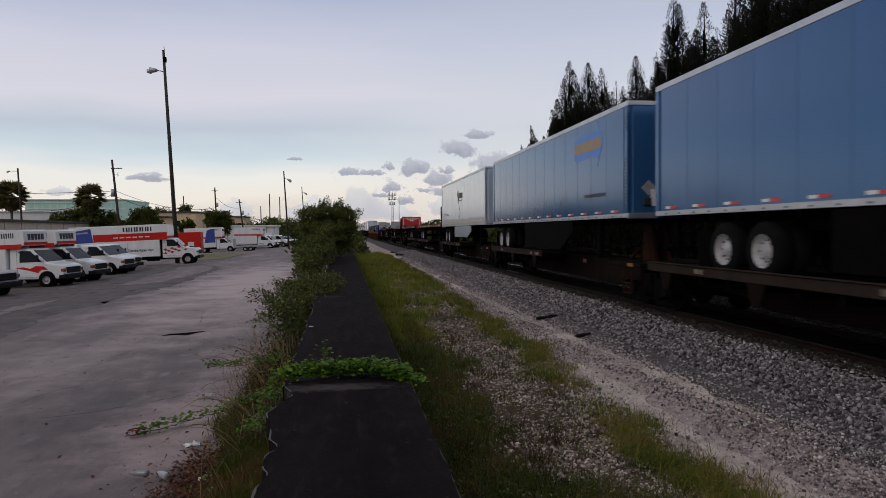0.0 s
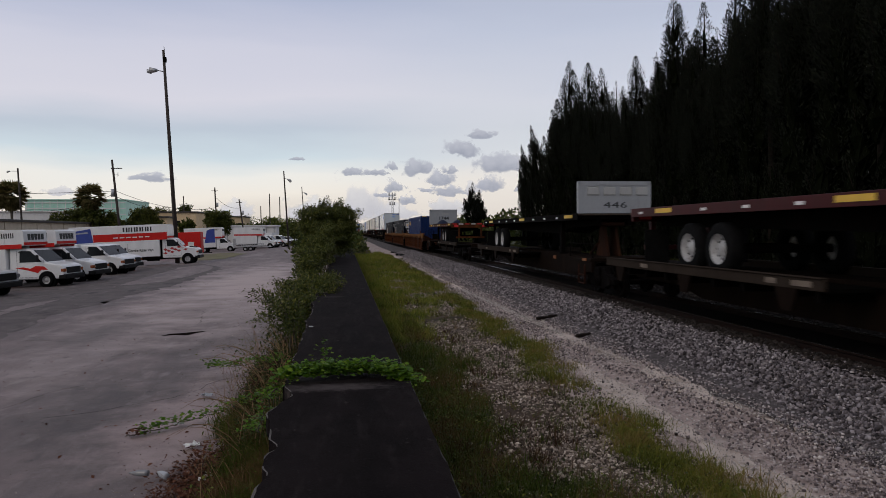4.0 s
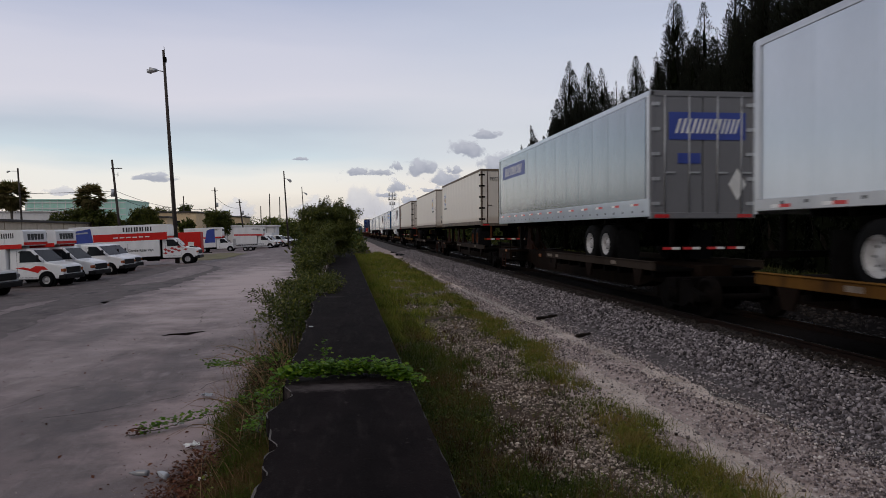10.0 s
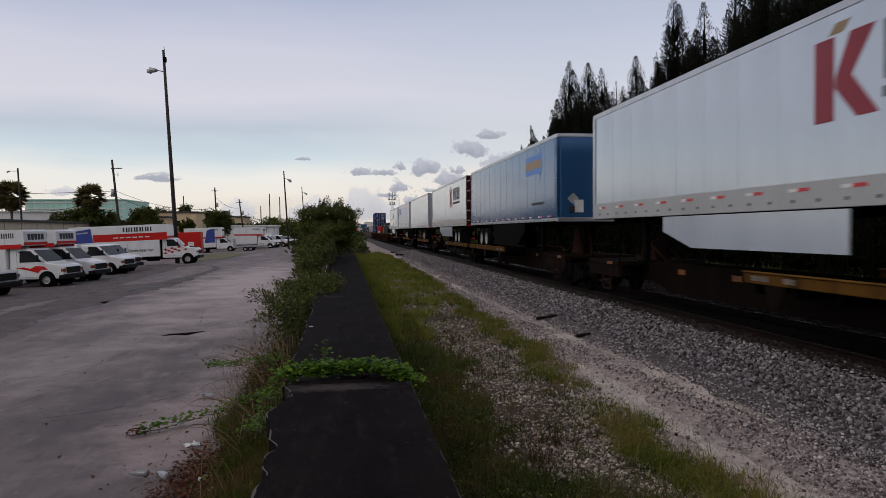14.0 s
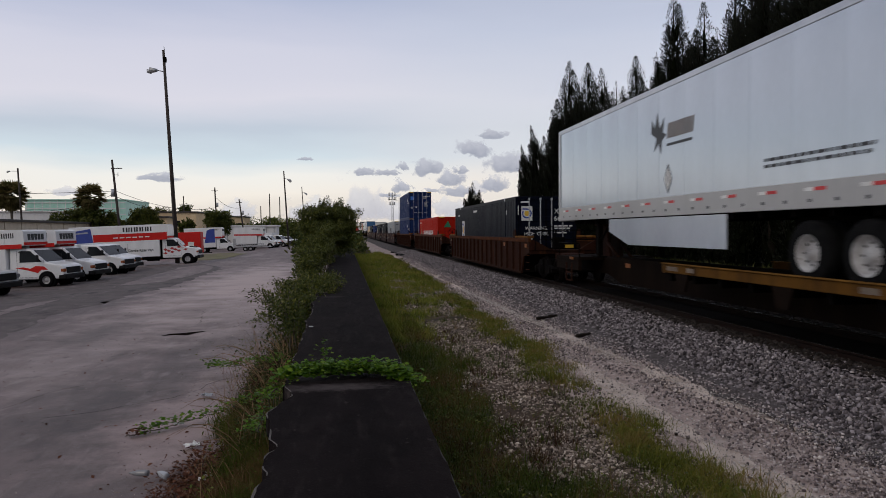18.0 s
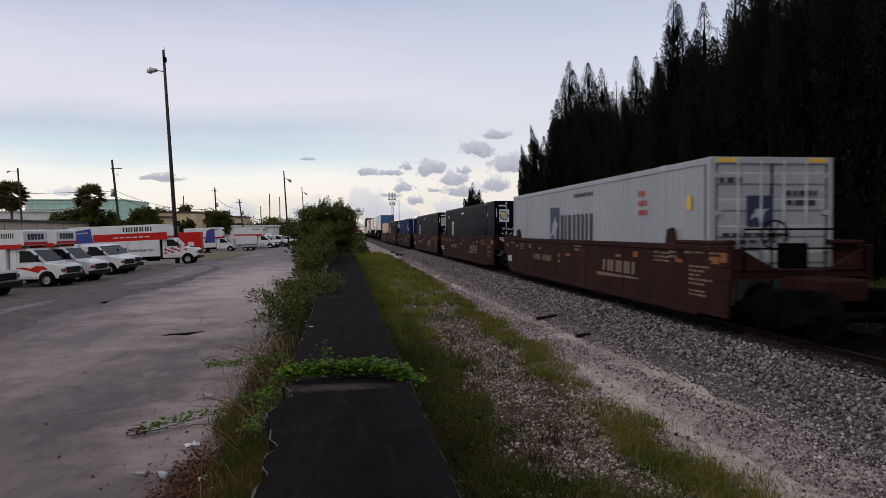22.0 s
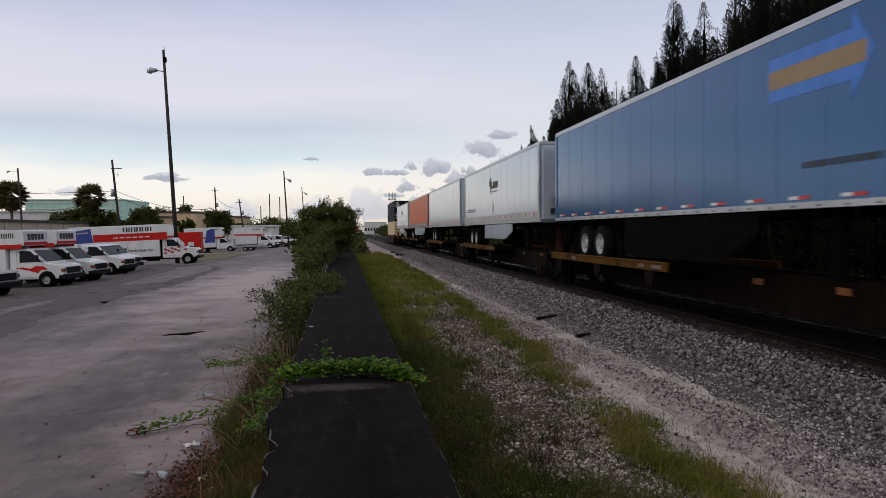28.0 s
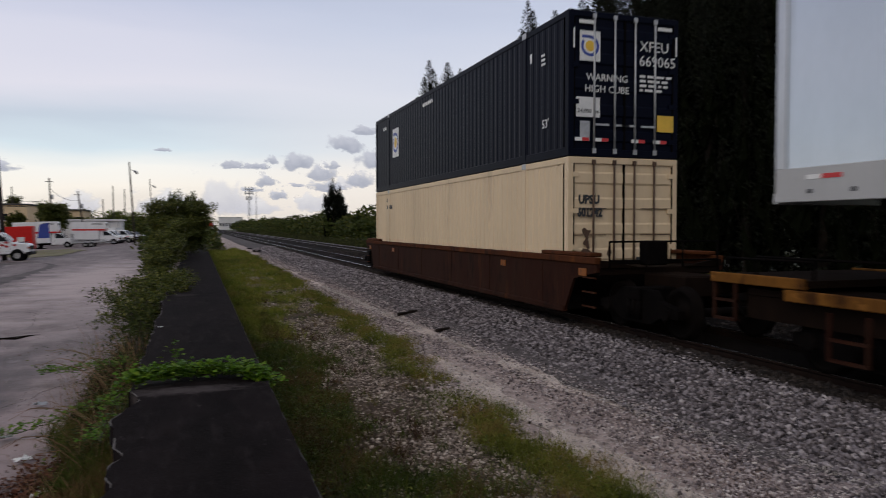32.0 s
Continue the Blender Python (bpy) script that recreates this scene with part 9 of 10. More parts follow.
def park(veh, x, y, heading, tilt=True):
    """Stands a vehicle with its front bumper at x, y; heading in degrees from the tracks' direction to the right."""
    roll = GRAVITY_TILT if tilt else 0
    c, s_ = math.cos(radians(heading)), math.sin(radians(heading))
    slope = math.tan(radians(roll)) if x < -12 else 0.0
    fwd = Vector((s_, c, slope * s_)).normalized()
    up = Vector((-slope, 0, 1)).normalized()
    right = fwd.cross(up).normalized()
    up = right.cross(fwd)
    veh.matrix_basis = Matrix(((right.x, fwd.x, up.x, x), (right.y, fwd.y, up.y, y), (right.z, fwd.z, up.z, lot_z(x) + 0.01), (0, 0, 0, 1)))
    return veh


WT = "white rental box truck with a red stripe, parked on asphalt"
park(pickup("silver-grey pickup truck parked in the yard"), -15.9, 36.2, 100)
park(small_truck(WT), -15.3, 42.9, 99)
park(small_truck("white rental box truck with pale loft, parked beside others", flame=False), -15.0, 46.6, 99)
park(small_truck("white van-cab rental truck with dark grille", box_top=2.30, attic=False, stripe=False, flame=False), -15.5, 54.2, 99)
park(small_truck("white van-cab rental truck at the row's end", box_top=2.30, attic=False, stripe=False, flame=False), -16.1, 58.1, 99)
park(big_truck("long white rental truck with red stripe and checkered door"), -13.6, 70.0, 89)
mid_t = park(small_truck("white rental truck with red stripe and blue picture", box_len=4.8, box_top=3.9, flame=False), -17.2, 118.0, 90)
part("blue_picture", _flat(deck_face(1.13, -3.9, 2.4), [(-0.9, -0.9), (0.7, -0.9), (0.7, 1.3), (-0.5, 1.1)]), M["ink_blue"], mid_t, "blue picture panel")
park(small_truck("white rental truck with red stripe, far row", box_len=4.0, box_top=3.6, flame=False), -11.9, 127.0, 92)
park(small_truck("white rental van with red flame, far row", box_len=3.0, box_top=2.6, attic=False, stripe=False), -11.6, 132.0, 100)
park(small_truck("white rental van with red flame, end of far row", box_len=3.0, box_top=2.6, attic=False, stripe=False), -10.4, 138.0, 105)
park(small_truck("plain white box truck far down the yard", box_len=4.0, box_top=3.6, stripe=False, flame=False), -12.4, 160.0, 90)
park(pickup("dark pickup truck far down the yard"), -9.6, 150.0, 110)

# red cargo trailer and an open utility trailer
tr = thing("cargo_trailer", "orange-red cargo trailer behind the long truck", "trailer")
part("body", Bm().box(-1.1, 1.1, -5.0, 0.6, 0.5, 3.1, 0.06), M["vred"], tr)
part("poster", Bm().box(1.1, 1.106, -0.9, -0.2, 1.2, 1.9), M["ink_white"], tr)
for sx in (-1, 1):
    wheel(tr, sx * 1.02, -1.4, 0.33, 0.2, sx, deep=False)
part("drawbar", Bm().rod((0.5, 0.6, 0.5), (0, 1.7, 0.45), 0.04).rod((-0.5, 0.6, 0.5), (0, 1.7, 0.45), 0.04), M["black_steel"], tr)
park(tr, -18.2, 92.0, 88)
ut = thing("utility_trailer", "open grey utility trailer with mesh ramp, parked", "trailer")
part("bed", Bm().box(-1.0, 1.0, -4.2, 0.0, 0.55, 0.62, 0.01), M["deck_wood"], ut)
for sx in (-1, 1):
    r = Bm().box(sx * 1.0 - 0.03, sx * 1.0 + 0.03, -4.2, 0, 1.0, 1.08).box(sx * 1.0 - 0.03, sx * 1.0 + 0.03, -4.2, 0, 0.60, 0.85)
    for k in range(7):
        r.box(sx * 1.0 - 0.03, sx * 1.0 + 0.03, -4.15 + 0.68 * k, -4.08 + 0.68 * k, 0.6, 1.08)
    part("side_rail", r, M["steel"], ut)
    for y in (-2.5, -1.7):
        wheel(ut, sx * 1.12, y, 0.34, 0.2, sx, deep=False)
ramp = Bm()
ramp.box(-1.0, 1.0, -4.3, -4.24, 1.95, 2.0).box(-1.0, 1.0, -4.3, -4.24, 1.25, 1.3).box(-1.0, 1.0, -4.3, -4.24, 0.6, 0.65)
gate = part("ramp_gate", ramp, M["steel"], ut)
for k in range(9):
    part("gate_bar", Bm().box(-1.0 + 0.25 * k - 0.015, -1.0 + 0.25 * k + 0.015, -4.3, -4.24, 0.62, 1.97), M["steel"], gate)
part("drawbar", Bm().rod((0.6, 0, 0.55), (0, 1.4, 0.5), 0.05).rod((-0.6, 0, 0.55), (0, 1.4, 0.5), 0.05), M["steel"], ut)
park(ut, -12.6, 113.0, 92)

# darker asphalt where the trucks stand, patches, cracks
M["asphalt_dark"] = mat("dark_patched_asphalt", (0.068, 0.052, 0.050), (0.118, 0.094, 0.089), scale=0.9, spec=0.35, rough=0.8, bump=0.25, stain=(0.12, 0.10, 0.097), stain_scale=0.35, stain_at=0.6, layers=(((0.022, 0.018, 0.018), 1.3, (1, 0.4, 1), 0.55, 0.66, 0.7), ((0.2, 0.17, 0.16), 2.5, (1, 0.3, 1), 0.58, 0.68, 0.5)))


def ground_patch(name, pts, material, label, lift=0.012, seed=0, rag=0.15, category="pavement"):
    """A flat patch with a ragged outline, laid on the yard."""
    out = []
    for (xa, ya), (xb, yb) in zip(pts, pts[1:] + pts[:1]):
        n = max(2, int(math.hypot(xb - xa, yb - ya) / 0.5))
        for i in range(min(n, 60)):
            t = i / min(n, 60)
            x, y = xa + (xb - xa) * t, ya + (yb - ya) * t
            out.append((x + rag * noise.noise((x * 0.9, y * 0.9, seed)), y + 1.8 * rag * noise.noise((x * 0.9, y * 0.9, seed + 5))))
    bm = bmesh.new()
    vs = [bm.verts.new((x, y, 0)) for x, y in out]
    bm.faces.new(vs)
    bmesh.ops.triangulate(bm, faces=bm.faces)
    bmesh.ops.subdivide_edges(bm, edges=[e for e in bm.edges if e.calc_length() > 5], cuts=3)
    bmesh.ops.triangulate(bm, faces=bm.faces)
    for w in bm.verts:
        w.co.z = lot_z(w.co.x) + lift
    bm.normal_update()
    for f_ in bm.faces:
        if f_.normal.z < 0:
            f_.normal_flip()
    me = bpy.data.meshes.new(name)
    bm.to_mesh(me)
    bm.free()
    me.materials.append(M[material])
    return tagged(new(name, me), label, category, kind="structure")


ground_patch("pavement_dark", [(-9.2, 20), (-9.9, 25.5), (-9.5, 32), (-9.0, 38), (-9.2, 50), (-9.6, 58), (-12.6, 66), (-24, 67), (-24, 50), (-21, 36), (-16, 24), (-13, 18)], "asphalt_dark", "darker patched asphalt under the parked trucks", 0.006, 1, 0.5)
ground_patch("pavement_hole", [(-4.95, 20.1), (-4.6, 20.2), (-4.3, 20.0), (-4.05, 20.5), (-3.85, 20.75), (-4.2, 20.7), (-4.45, 20.55), (-4.75, 20.5)], "pothole", "dark pothole patch in the asphalt", 0.006, 2, 0.12)
ground_patch("grass_island", [(-15.5, 74), (-12.8, 78), (-12.6, 95), (-16, 104), (-21, 104), (-19, 84)], "lawn", "ragged island of grass in the yard", 0.04, 5, 0.5, "grass")
ci = random.Random(21)
crack = Bm()
for k in range(16):
    x, y = ci.uniform(-9, -2.2), ci.uniform(10, 48)
    a = ci.choice([0.2, 0.35, 1.2, 1.4, -0.3]) + ci.uniform(-0.25, 0.25)
    for _ in range(ci.randint(6, 16)):
        L_ = ci.uniform(0.18, 0.45)
        nx, ny = x + L_ * math.cos(a), y + L_ * math.sin(a)
        w_ = ci.uniform(0.003, 0.008)
        px_, py_ = -math.sin(a) * w_, math.cos(a) * w_
        if nx < -1.2:
            zz = (0.005, 0.005)
            crack.quad((x - px_, y - py_, zz[0]), (nx - px_, ny - py_, zz[1]), (nx + px_, ny + py_, zz[1]), (x + px_, y + py_, zz[0]))
        x, y = nx, ny
        a += ci.uniform(-0.5, 0.5)
tagged(solid("asphalt_cracks", crack, M["pothole"], "thin dark cracks wandering over the asphalt", "cracks", "stuff"))


# ---- poles and wires ----
def pole(name, label, top, foot, r0, r1, category="pole", group="yard poles"):
    th = thing(name, label, category, group)
    d = (Vector(top) - Vector(foot))
    z_g = lot_z(foot[0])
    f_ = Vector(foot) + d * ((z_g - foot[2]) / d.z)
    th.matrix_basis = Matrix.Translation(f_)
    part("post", Bm().rod((0, 0, -0.2), Vector(top) - f_, r0, r1, n=10), M["pole_wood"], th)
    return th, f_


def lamp_arm(th, f_, base, tip, r=0.05, k=1.0):
    b, t = Vector(base) - f_, Vector(tip) - f_
    part("lamp_arm", Bm().rod(b, t, r, n=6), M["steel"], th)
    d = (t - b).normalized()
    part("lamp_head", Bm().rod(t, t + d * 0.7 * k + Vector((0, 0, -0.15 * k)), 0.14 * k, 0.30 * k, n=10).rod(t + d * 0.7 * k + Vector((0, 0, -0.15 * k)), t + d * 0.8 * k + Vector((0, 0, -0.45 * k)), 0.30 * k, 0.22 * k, n=10), M["steel"], th, "grey floodlight head")


th, f_ = pole("light_pole", "tall dark leaning wooden light pole with one floodlight", (-17.17, 72, 20.4), (-16.29, 72, 2.63), 0.22, 0.12, "light pole")
lamp_arm(th, f_, (-17.0, 72, 18.3), (-17.75, 72, 18.45))
part("top_bracket", Bm().box(-1.05, -0.75, -0.15, 0.15, 19.4, 19.9, 0.02).rod((-0.92, 0, 20.4), (-0.95, 0, 20.9), 0.03), M["black_steel"], th)
th, f_ = pole("light_pole", "leaning wooden light pole beside the yard lane", (-9.9, 120, 12.84), (-9.45, 120, 4.55), 0.16, 0.10, "light pole")
lamp_arm(th, f_, (-9.85, 120, 11.7), (-9.3, 119.8, 11.5), 0.04, 0.75)
th, f_ = pole("light_pole", "slim far light pole", (-10.5, 180, 13.96), (-10.27, 180, 9.9), 0.15, 0.10, "light pole")
lamp_arm(th, f_, (-10.4, 180, 12.7), (-9.9, 180, 12.5), 0.04, 0.8)
th, f_ = pole("utility_pole", "leaning wooden utility pole with transformer and crossarm", (-30.63, 100, 12.55), (-30.03, 100, 5.86), 0.19, 0.13, "utility pole")
part("crossarm", Bm().box(-1.3, 0.1, -0.05, 0.05, 11.9, 12.02), M["pole_wood"], th)
part("transformer", Bm().rod((-1.15, 0, 8.2), (-1.15, 0, 9.2), 0.24, n=12), M["steel"], th, "grey transformer can")
part("insulator", Bm().rod((-0.45, 0, 10.9), (-0.45, 0, 11.4), 0.05).rod((-1.1, 0, 11.1), (-0.45, 0, 11.1), 0.03), M["steel"], th)
th, f_ = pole("light_pole", "short pole with a streetlight arm above palms", (-46.6, 110, 12.22), (-46.4, 110, 8.4), 0.16, 0.11, "light pole")
lamp_arm(th, f_, (-46.5, 110, 11.8), (-47.6, 110, 11.8), 0.04, 0.5)
for top, foot in (((-24.43, 140, 11.34), (-24.2, 140, 4.9)), ((-19.97, 140, 9.09), (-19.4, 140, 4.55))):
    th, f_ = pole("utility_pole", "wooden utility pole with small fittings", top, foot, 0.16, 0.12, "utility pole")
    dx, zt = top[0] - f_.x, top[2] - f_.z
    part("crossarm", Bm().box(dx - 0.6, dx + 0.6, -0.2, -0.1, zt - 0.7, zt - 0.6), M["pole_wood"], th)
    part("transformer", Bm().rod((dx * 0.72 + 0.32, 0, zt * 0.72 - 0.4), (dx * 0.72 + 0.32, 0, zt * 0.72 + 0.4), 0.2, n=10), M["steel"], th)
for x, y, z in ((-19.3, 190, 12.8), (-17.6, 200, 12.5), (-22.7, 200, 9.9), (-38.7, 180, 11.7), (-7.0, 210, 12.6), (-11.0, 260, 11.0)):
    pole("utility_pole", "thin distant utility pole", (x - 0.1, y, z), (x, y, 4), 0.17, 0.12, "utility pole")


def wire(a, b, sag, r=0.03):
    w = Bm()
    p = [Vector(a).lerp(Vector(b), t / 14) - Vector((0, 0, sag * 4 * (t / 14) * (1 - t / 14))) for t in range(15)]
    for q, s2 in zip(p, p[1:]):
        w.rod(q, s2, r, n=5, caps=False)
    return tagged(solid("overhead_wire", w, M["black_steel"], "thin dark overhead wire between poles", "wire", "", "overhead wires"))


wire((-30.2, 100, 8.4), (-58, 96, 8.0), 0.3)
wire((-30.2, 100, 8.1), (-47, 112, 6.2), 0.9)
wire((-30.2, 100, 8.4), (-24.3, 140, 7.5), 1.2)
wire((-30.1, 100, 7.6), (-24.3, 140, 7.0), 1.4)
wire((-24.3, 140, 9.5), (-19.6, 140, 7.5), 0.8)


# ---- palms, yard trees, buildings ----
def palm(x, y, h, r, seed):
    """A cabbage palm: ringed trunk and a round head of fan leaves, with dead ones hanging below."""
    th = thing("palm_tree", "cabbage palm with a round head of fan leaves", "tree", "palms")
    rr = np.random.RandomState(seed)
    tk = Bm()
    for i in range(8):
        tk.rod((0, 0, h * i / 8), (0, 0, h * (i + 1) / 8 + 0.02), 0.21 - 0.008 * (i % 2), 0.20, n=9, caps=False)
    part("trunk", tk, M["bark"], th)
    cs, ds, ns, ls = [], [], [], []
    for k in range(150):
        a, el = rr.uniform(0, 6.28), rr.uniform(-1.3, 1.2)
        d = np.array([math.cos(a) * math.cos(el), math.sin(a) * math.cos(el), math.sin(el)])
        c = np.array([0, 0, h]) + d * r * rr.uniform(0.35, 0.6) * (0.8 if el < -0.5 else 1.0)
        u = unit(np.cross(d, [0.1, 0.2, 1.0]))
        for j in range(17):
            t = (j - 8) / 8 * 1.45
            dd = d * math.cos(t) + u * math.sin(t)
            cs.append(c)
            ds.append(dd + np.array([0, 0, -0.30 - 0.2 * rr.uniform()]))
            ns.append(np.cross(d, u) + rr.normal(0, 0.3, 3))
            ls.append(r * 0.44 * rr.uniform(0.75, 1.05))
    ls = np.array(ls)
    part("fronds", leaf_mesh("fronds", np.array(cs), np.array(ds), np.array(ns), ls, ls * 0.17, M["palm_leaf"]), None, th)
    th.matrix_basis = pose(x, y, lot_z(x) - 0.05)
    return th


palm(-41.8, 125, 9.3, 3.0, 1)
palm(-54.0, 125, 9.6, 3.3, 2)
palm(-57.5, 128, 9.8, 3.1, 3)


def round_tree(x, y, h, r, label, n=9000, size=0.24, material="leaf"):
    z = lot_z(x)
    lobes = [((x + R.normal(0, 0.35) * r, y + R.normal(0, 0.35) * r, z + h * (0.62 + 0.2 * R.uniform(-1, 1))), (r * R.uniform(0.5, 0.8), r * R.uniform(0.5, 0.8), h * R.uniform(0.22, 0.34))) for _ in range(6)]
    t = shrub("tree", label, lobes, n, size, material, "yard trees", 9, "tree", base=(x, y, z))
    return t


GT = "rounded dark green tree behind the yard"
round_tree(-44.5, 127, 7.6, 3.6, "bushy dark green palmetto clump beside a palm", 12000, 0.46, "shrub_leaf")
round_tree(-41.2, 128, 6.0, 2.2, "dark bushy tree at the foot of a palm", 8000, 0.42, "hedge_leaf")
for x, y, h, r in ((-38.6, 128, 6.6, 2.2), (-35.4, 128, 7.4, 2.6), (-32.4, 128, 6.6, 2.2), (-29.8, 141, 5.4, 1.6), (-24.4, 141, 7.6, 2.3), (-43.5, 182, 10.2, 3.0), (-39.0, 184, 10.0, 2.6)):
    round_tree(x, y, h, r, GT, 9000, 0.44, "shrub_leaf")
for x, y, h, r in ((-20.5, 200, 7.5, 5), (-14.5, 195, 6.5, 5), (-28, 205, 8.0, 5), (-9.5, 190, 6.2, 4), (-48, 205, 10.0, 6), (-40, 212, 9.6, 6)):
    round_tree(x, y, h, r, "distant rounded green tree", 3000, 0.52)


def building(name, label, x0, x1, y0, y1, h, wall, roof_c="dark_roof", windows=0, face="y", eave=0.35, win_z=(0.45, 0.75)):
    th = thing(name, label, "building", at=pose((x0 + x1) / 2, (y0 + y1) / 2, -0.9))
    w, d, h = (x1 - x0) / 2, (y1 - y0) / 2, h + 0.9
    part("wall", Bm().box(-w, w, -d, d, 0, h), M[wall], th)
    part("roof", Bm().box(-w - eave, w + eave, -d - eave, d + eave, h, h + 0.32, 0.04), M[roof_c], th)
    for k in range(windows):
        if face == "y":
            cx = -w + (k + 0.5) * 2 * w / windows
            o = part("window", Bm().box(cx - w / windows * 0.55, cx + w / windows * 0.55, -d - 0.03, -d + 0.02, h * win_z[0], h * win_z[1]), M["glass"], th)
            part("frame", Bm().box(cx - w / windows * 0.6, cx + w / windows * 0.6, -d - 0.08, -d - 0.002, h * win_z[0] - 0.12, h * win_z[0]), M["bldg"], o)
        else:
            cy = -d + (k + 0.5) * 2 * d / windows
            o = part("window", Bm().box(w - 0.02, w + 0.03, cy - d / windows * 0.3, cy + d / windows * 0.3, h * win_z[0], h * win_z[1]), M["glass"], th)
            part("frame", Bm().box(w + 0.002, w + 0.08, cy - d / windows * 0.34, cy + d / windows * 0.34, h * win_z[0] - 0.12, h * win_z[0]), M["bldg"], o)
    return th


bw = building("warehouse", "long low grey-beige warehouse with a dark flat roof edge", -62, -42, 80, 135, 4.3, "beige_wall", windows=0)
for k in range(12):
    part("pilaster", Bm().box(10.0, 10.12, -26.5 + 4.7 * k, -26.1 + 4.7 * k, 0, 5.2), M["beige_wall"], bw)
gw = building("warehouse", "grey metal-clad warehouse behind the yard", -72, -57.5, 158, 190, 7.2, "bldg", "bldg")
for k in range(24):
    part("cladding_rib", Bm().box(-7.2 + 0.6 * k, -7.12 + 0.6 * k, -16.06, -16.0, 0, 8.0), M["bldg"], gw)
mb = building("office_building", "large mint-green glazed building with white bands, far off", -108, -75.5, 260, 290, 14.2, "mint", "mint")
for k in range(5):
    part("white_band", Bm().box(-16.3, 16.3, -15.15, -14.9, 6.0 + 2.0 * k, 6.35 + 2.0 * k), M["bldg"], mb)
for k in range(13):
    part("mullion", Bm().box(-15.9 + 2.5 * k, -15.7 + 2.5 * k, -15.12, -14.95, 0, 15), M["bldg"], mb)
building("house", "tan stucco building with a low dark roof", -42, -33.5, 168, 180, 7.3, "stucco", windows=3, win_z=(0.62, 0.78))
building("house", "tan two-storey building with pale balconies", -33.0, -25.5, 186, 198, 6.6, "stucco", windows=4, win_z=(0.62, 0.8))
building("house", "small salmon building behind a palm", -36.5, -33.2, 140, 146, 5.6, "stucco", windows=1)
lw = building("shed", "long low white shed behind the far trucks", -27, -14.0, 150, 156, 3.9, "bldg", "bldg")
for k in range(9):
    part("wall_post", Bm().box(-6.4 + 1.55 * k, -6.3 + 1.55 * k, -3.06, -3.0, 0, 4.6), M["roof"], lw)


# ---- far end of the line ----
th = thing("radio_mast", "slender lattice radio mast with platforms of antennas", "mast", at=pose(33.2, 500, 0.3))
mast = Bm()
for i in range(3):
    a = 2 * math.pi * i / 3
    mast.rod((1.0 * math.cos(a), 1.0 * math.sin(a), 0), (0.55 * math.cos(a), 0.55 * math.sin(a), 28), 0.13, n=5)
for k in range(14):
    z = 2 * k
    w_ = 1.0 - 0.45 * k / 14
    for i in range(3):
        a, b = 2 * math.pi * i / 3, 2 * math.pi * (i + 1) / 3
        mast.rod((w_ * math.cos(a), w_ * math.sin(a), z), (w_ * 0.97 * math.cos(b), w_ * 0.97 * math.sin(b), z + 2), 0.07, n=4)
part("lattice", mast, M["steel"], th)
for z, w_ in ((28, 2.6), (25, 2.6), (21.5, 1.8)):
    pl = part("antenna_platform", Bm().box(-w_, w_, -w_, w_, z - 0.15, z), M["steel"], th)
    for i in range(8):
        a = 2 * math.pi * i / 8
        part("antenna", Bm().box(w_ * math.cos(a) - 0.2, w_ * math.cos(a) + 0.2, w_ * math.sin(a) - 0.2, w_ * math.sin(a) + 0.2, z - 0.6, z + 1.6), M["bldg"], pl)
th2 = thing("radio_mast", "thin single radio mast beside the lattice one", "mast", at=pose(39.5, 520, 0.3))
part("post", Bm().rod((0, 0, 0), (0, 0, 27), 0.3, 0.2, n=6), M["steel"], th2)
round_tree(44, 500, 11, 5, "distant rounded tree by the masts", 2600, 0.8)
building("office_building", "distant pale grey building beside the level crossing", 17, 36, 620, 640, 10.5, "bldg", "bldg", windows=8, win_z=(0.35, 0.6))
building("office_building", "distant low pale building beyond the crossing", 2, 15, 700, 715, 6.0, "bldg", "dark_roof", windows=5)
xr = strip("crossing_road", [-60, 0, 7, 14, 24, 80], 470, 480, 2.0, M["asphalt"], "distant road over the level crossing", "road", 0.17, 0.0)
rc = thing("red_lorry", "small distant red lorry waiting at the crossing", "truck", at=pose(10.5, 640, 0.6))
part("box", Bm().box(-1.5, 1.5, -2.5, 3, 0.8, 7.0, 0.05), M["vred"], rc)
part("cab", Bm().box(-1.2, 1.2, -4.2, -2.6, 0.5, 3.0, 0.15), M["vwhite"], rc)
for sx in (-1, 1):
    for yw in (-3.4, 1.5):
        wheel(rc, sx * 1.2, yw, 0.5, 0.3, sx, deep=False)
cx = thing("crossing_signal", "railway crossing signal mast with gate arm", "signal", at=pose(4.8, 466, 0.4))
part("post", Bm().rod((0, 0, 0), (0, 0, 4.2), 0.08, n=8), M["steel"], cx)
part("crossbuck", Bm().box(-0.6, 0.6, -0.05, 0.0, 3.4, 3.6).box(-0.1, 0.1, -0.06, 0.01, 2.9, 4.1), M["ink_white"], cx)
part("gate_arm", Bm().box(-0.06, 0.06, -0.05, 0.05, 1.0, 8.0), M["tape_red"], cx)

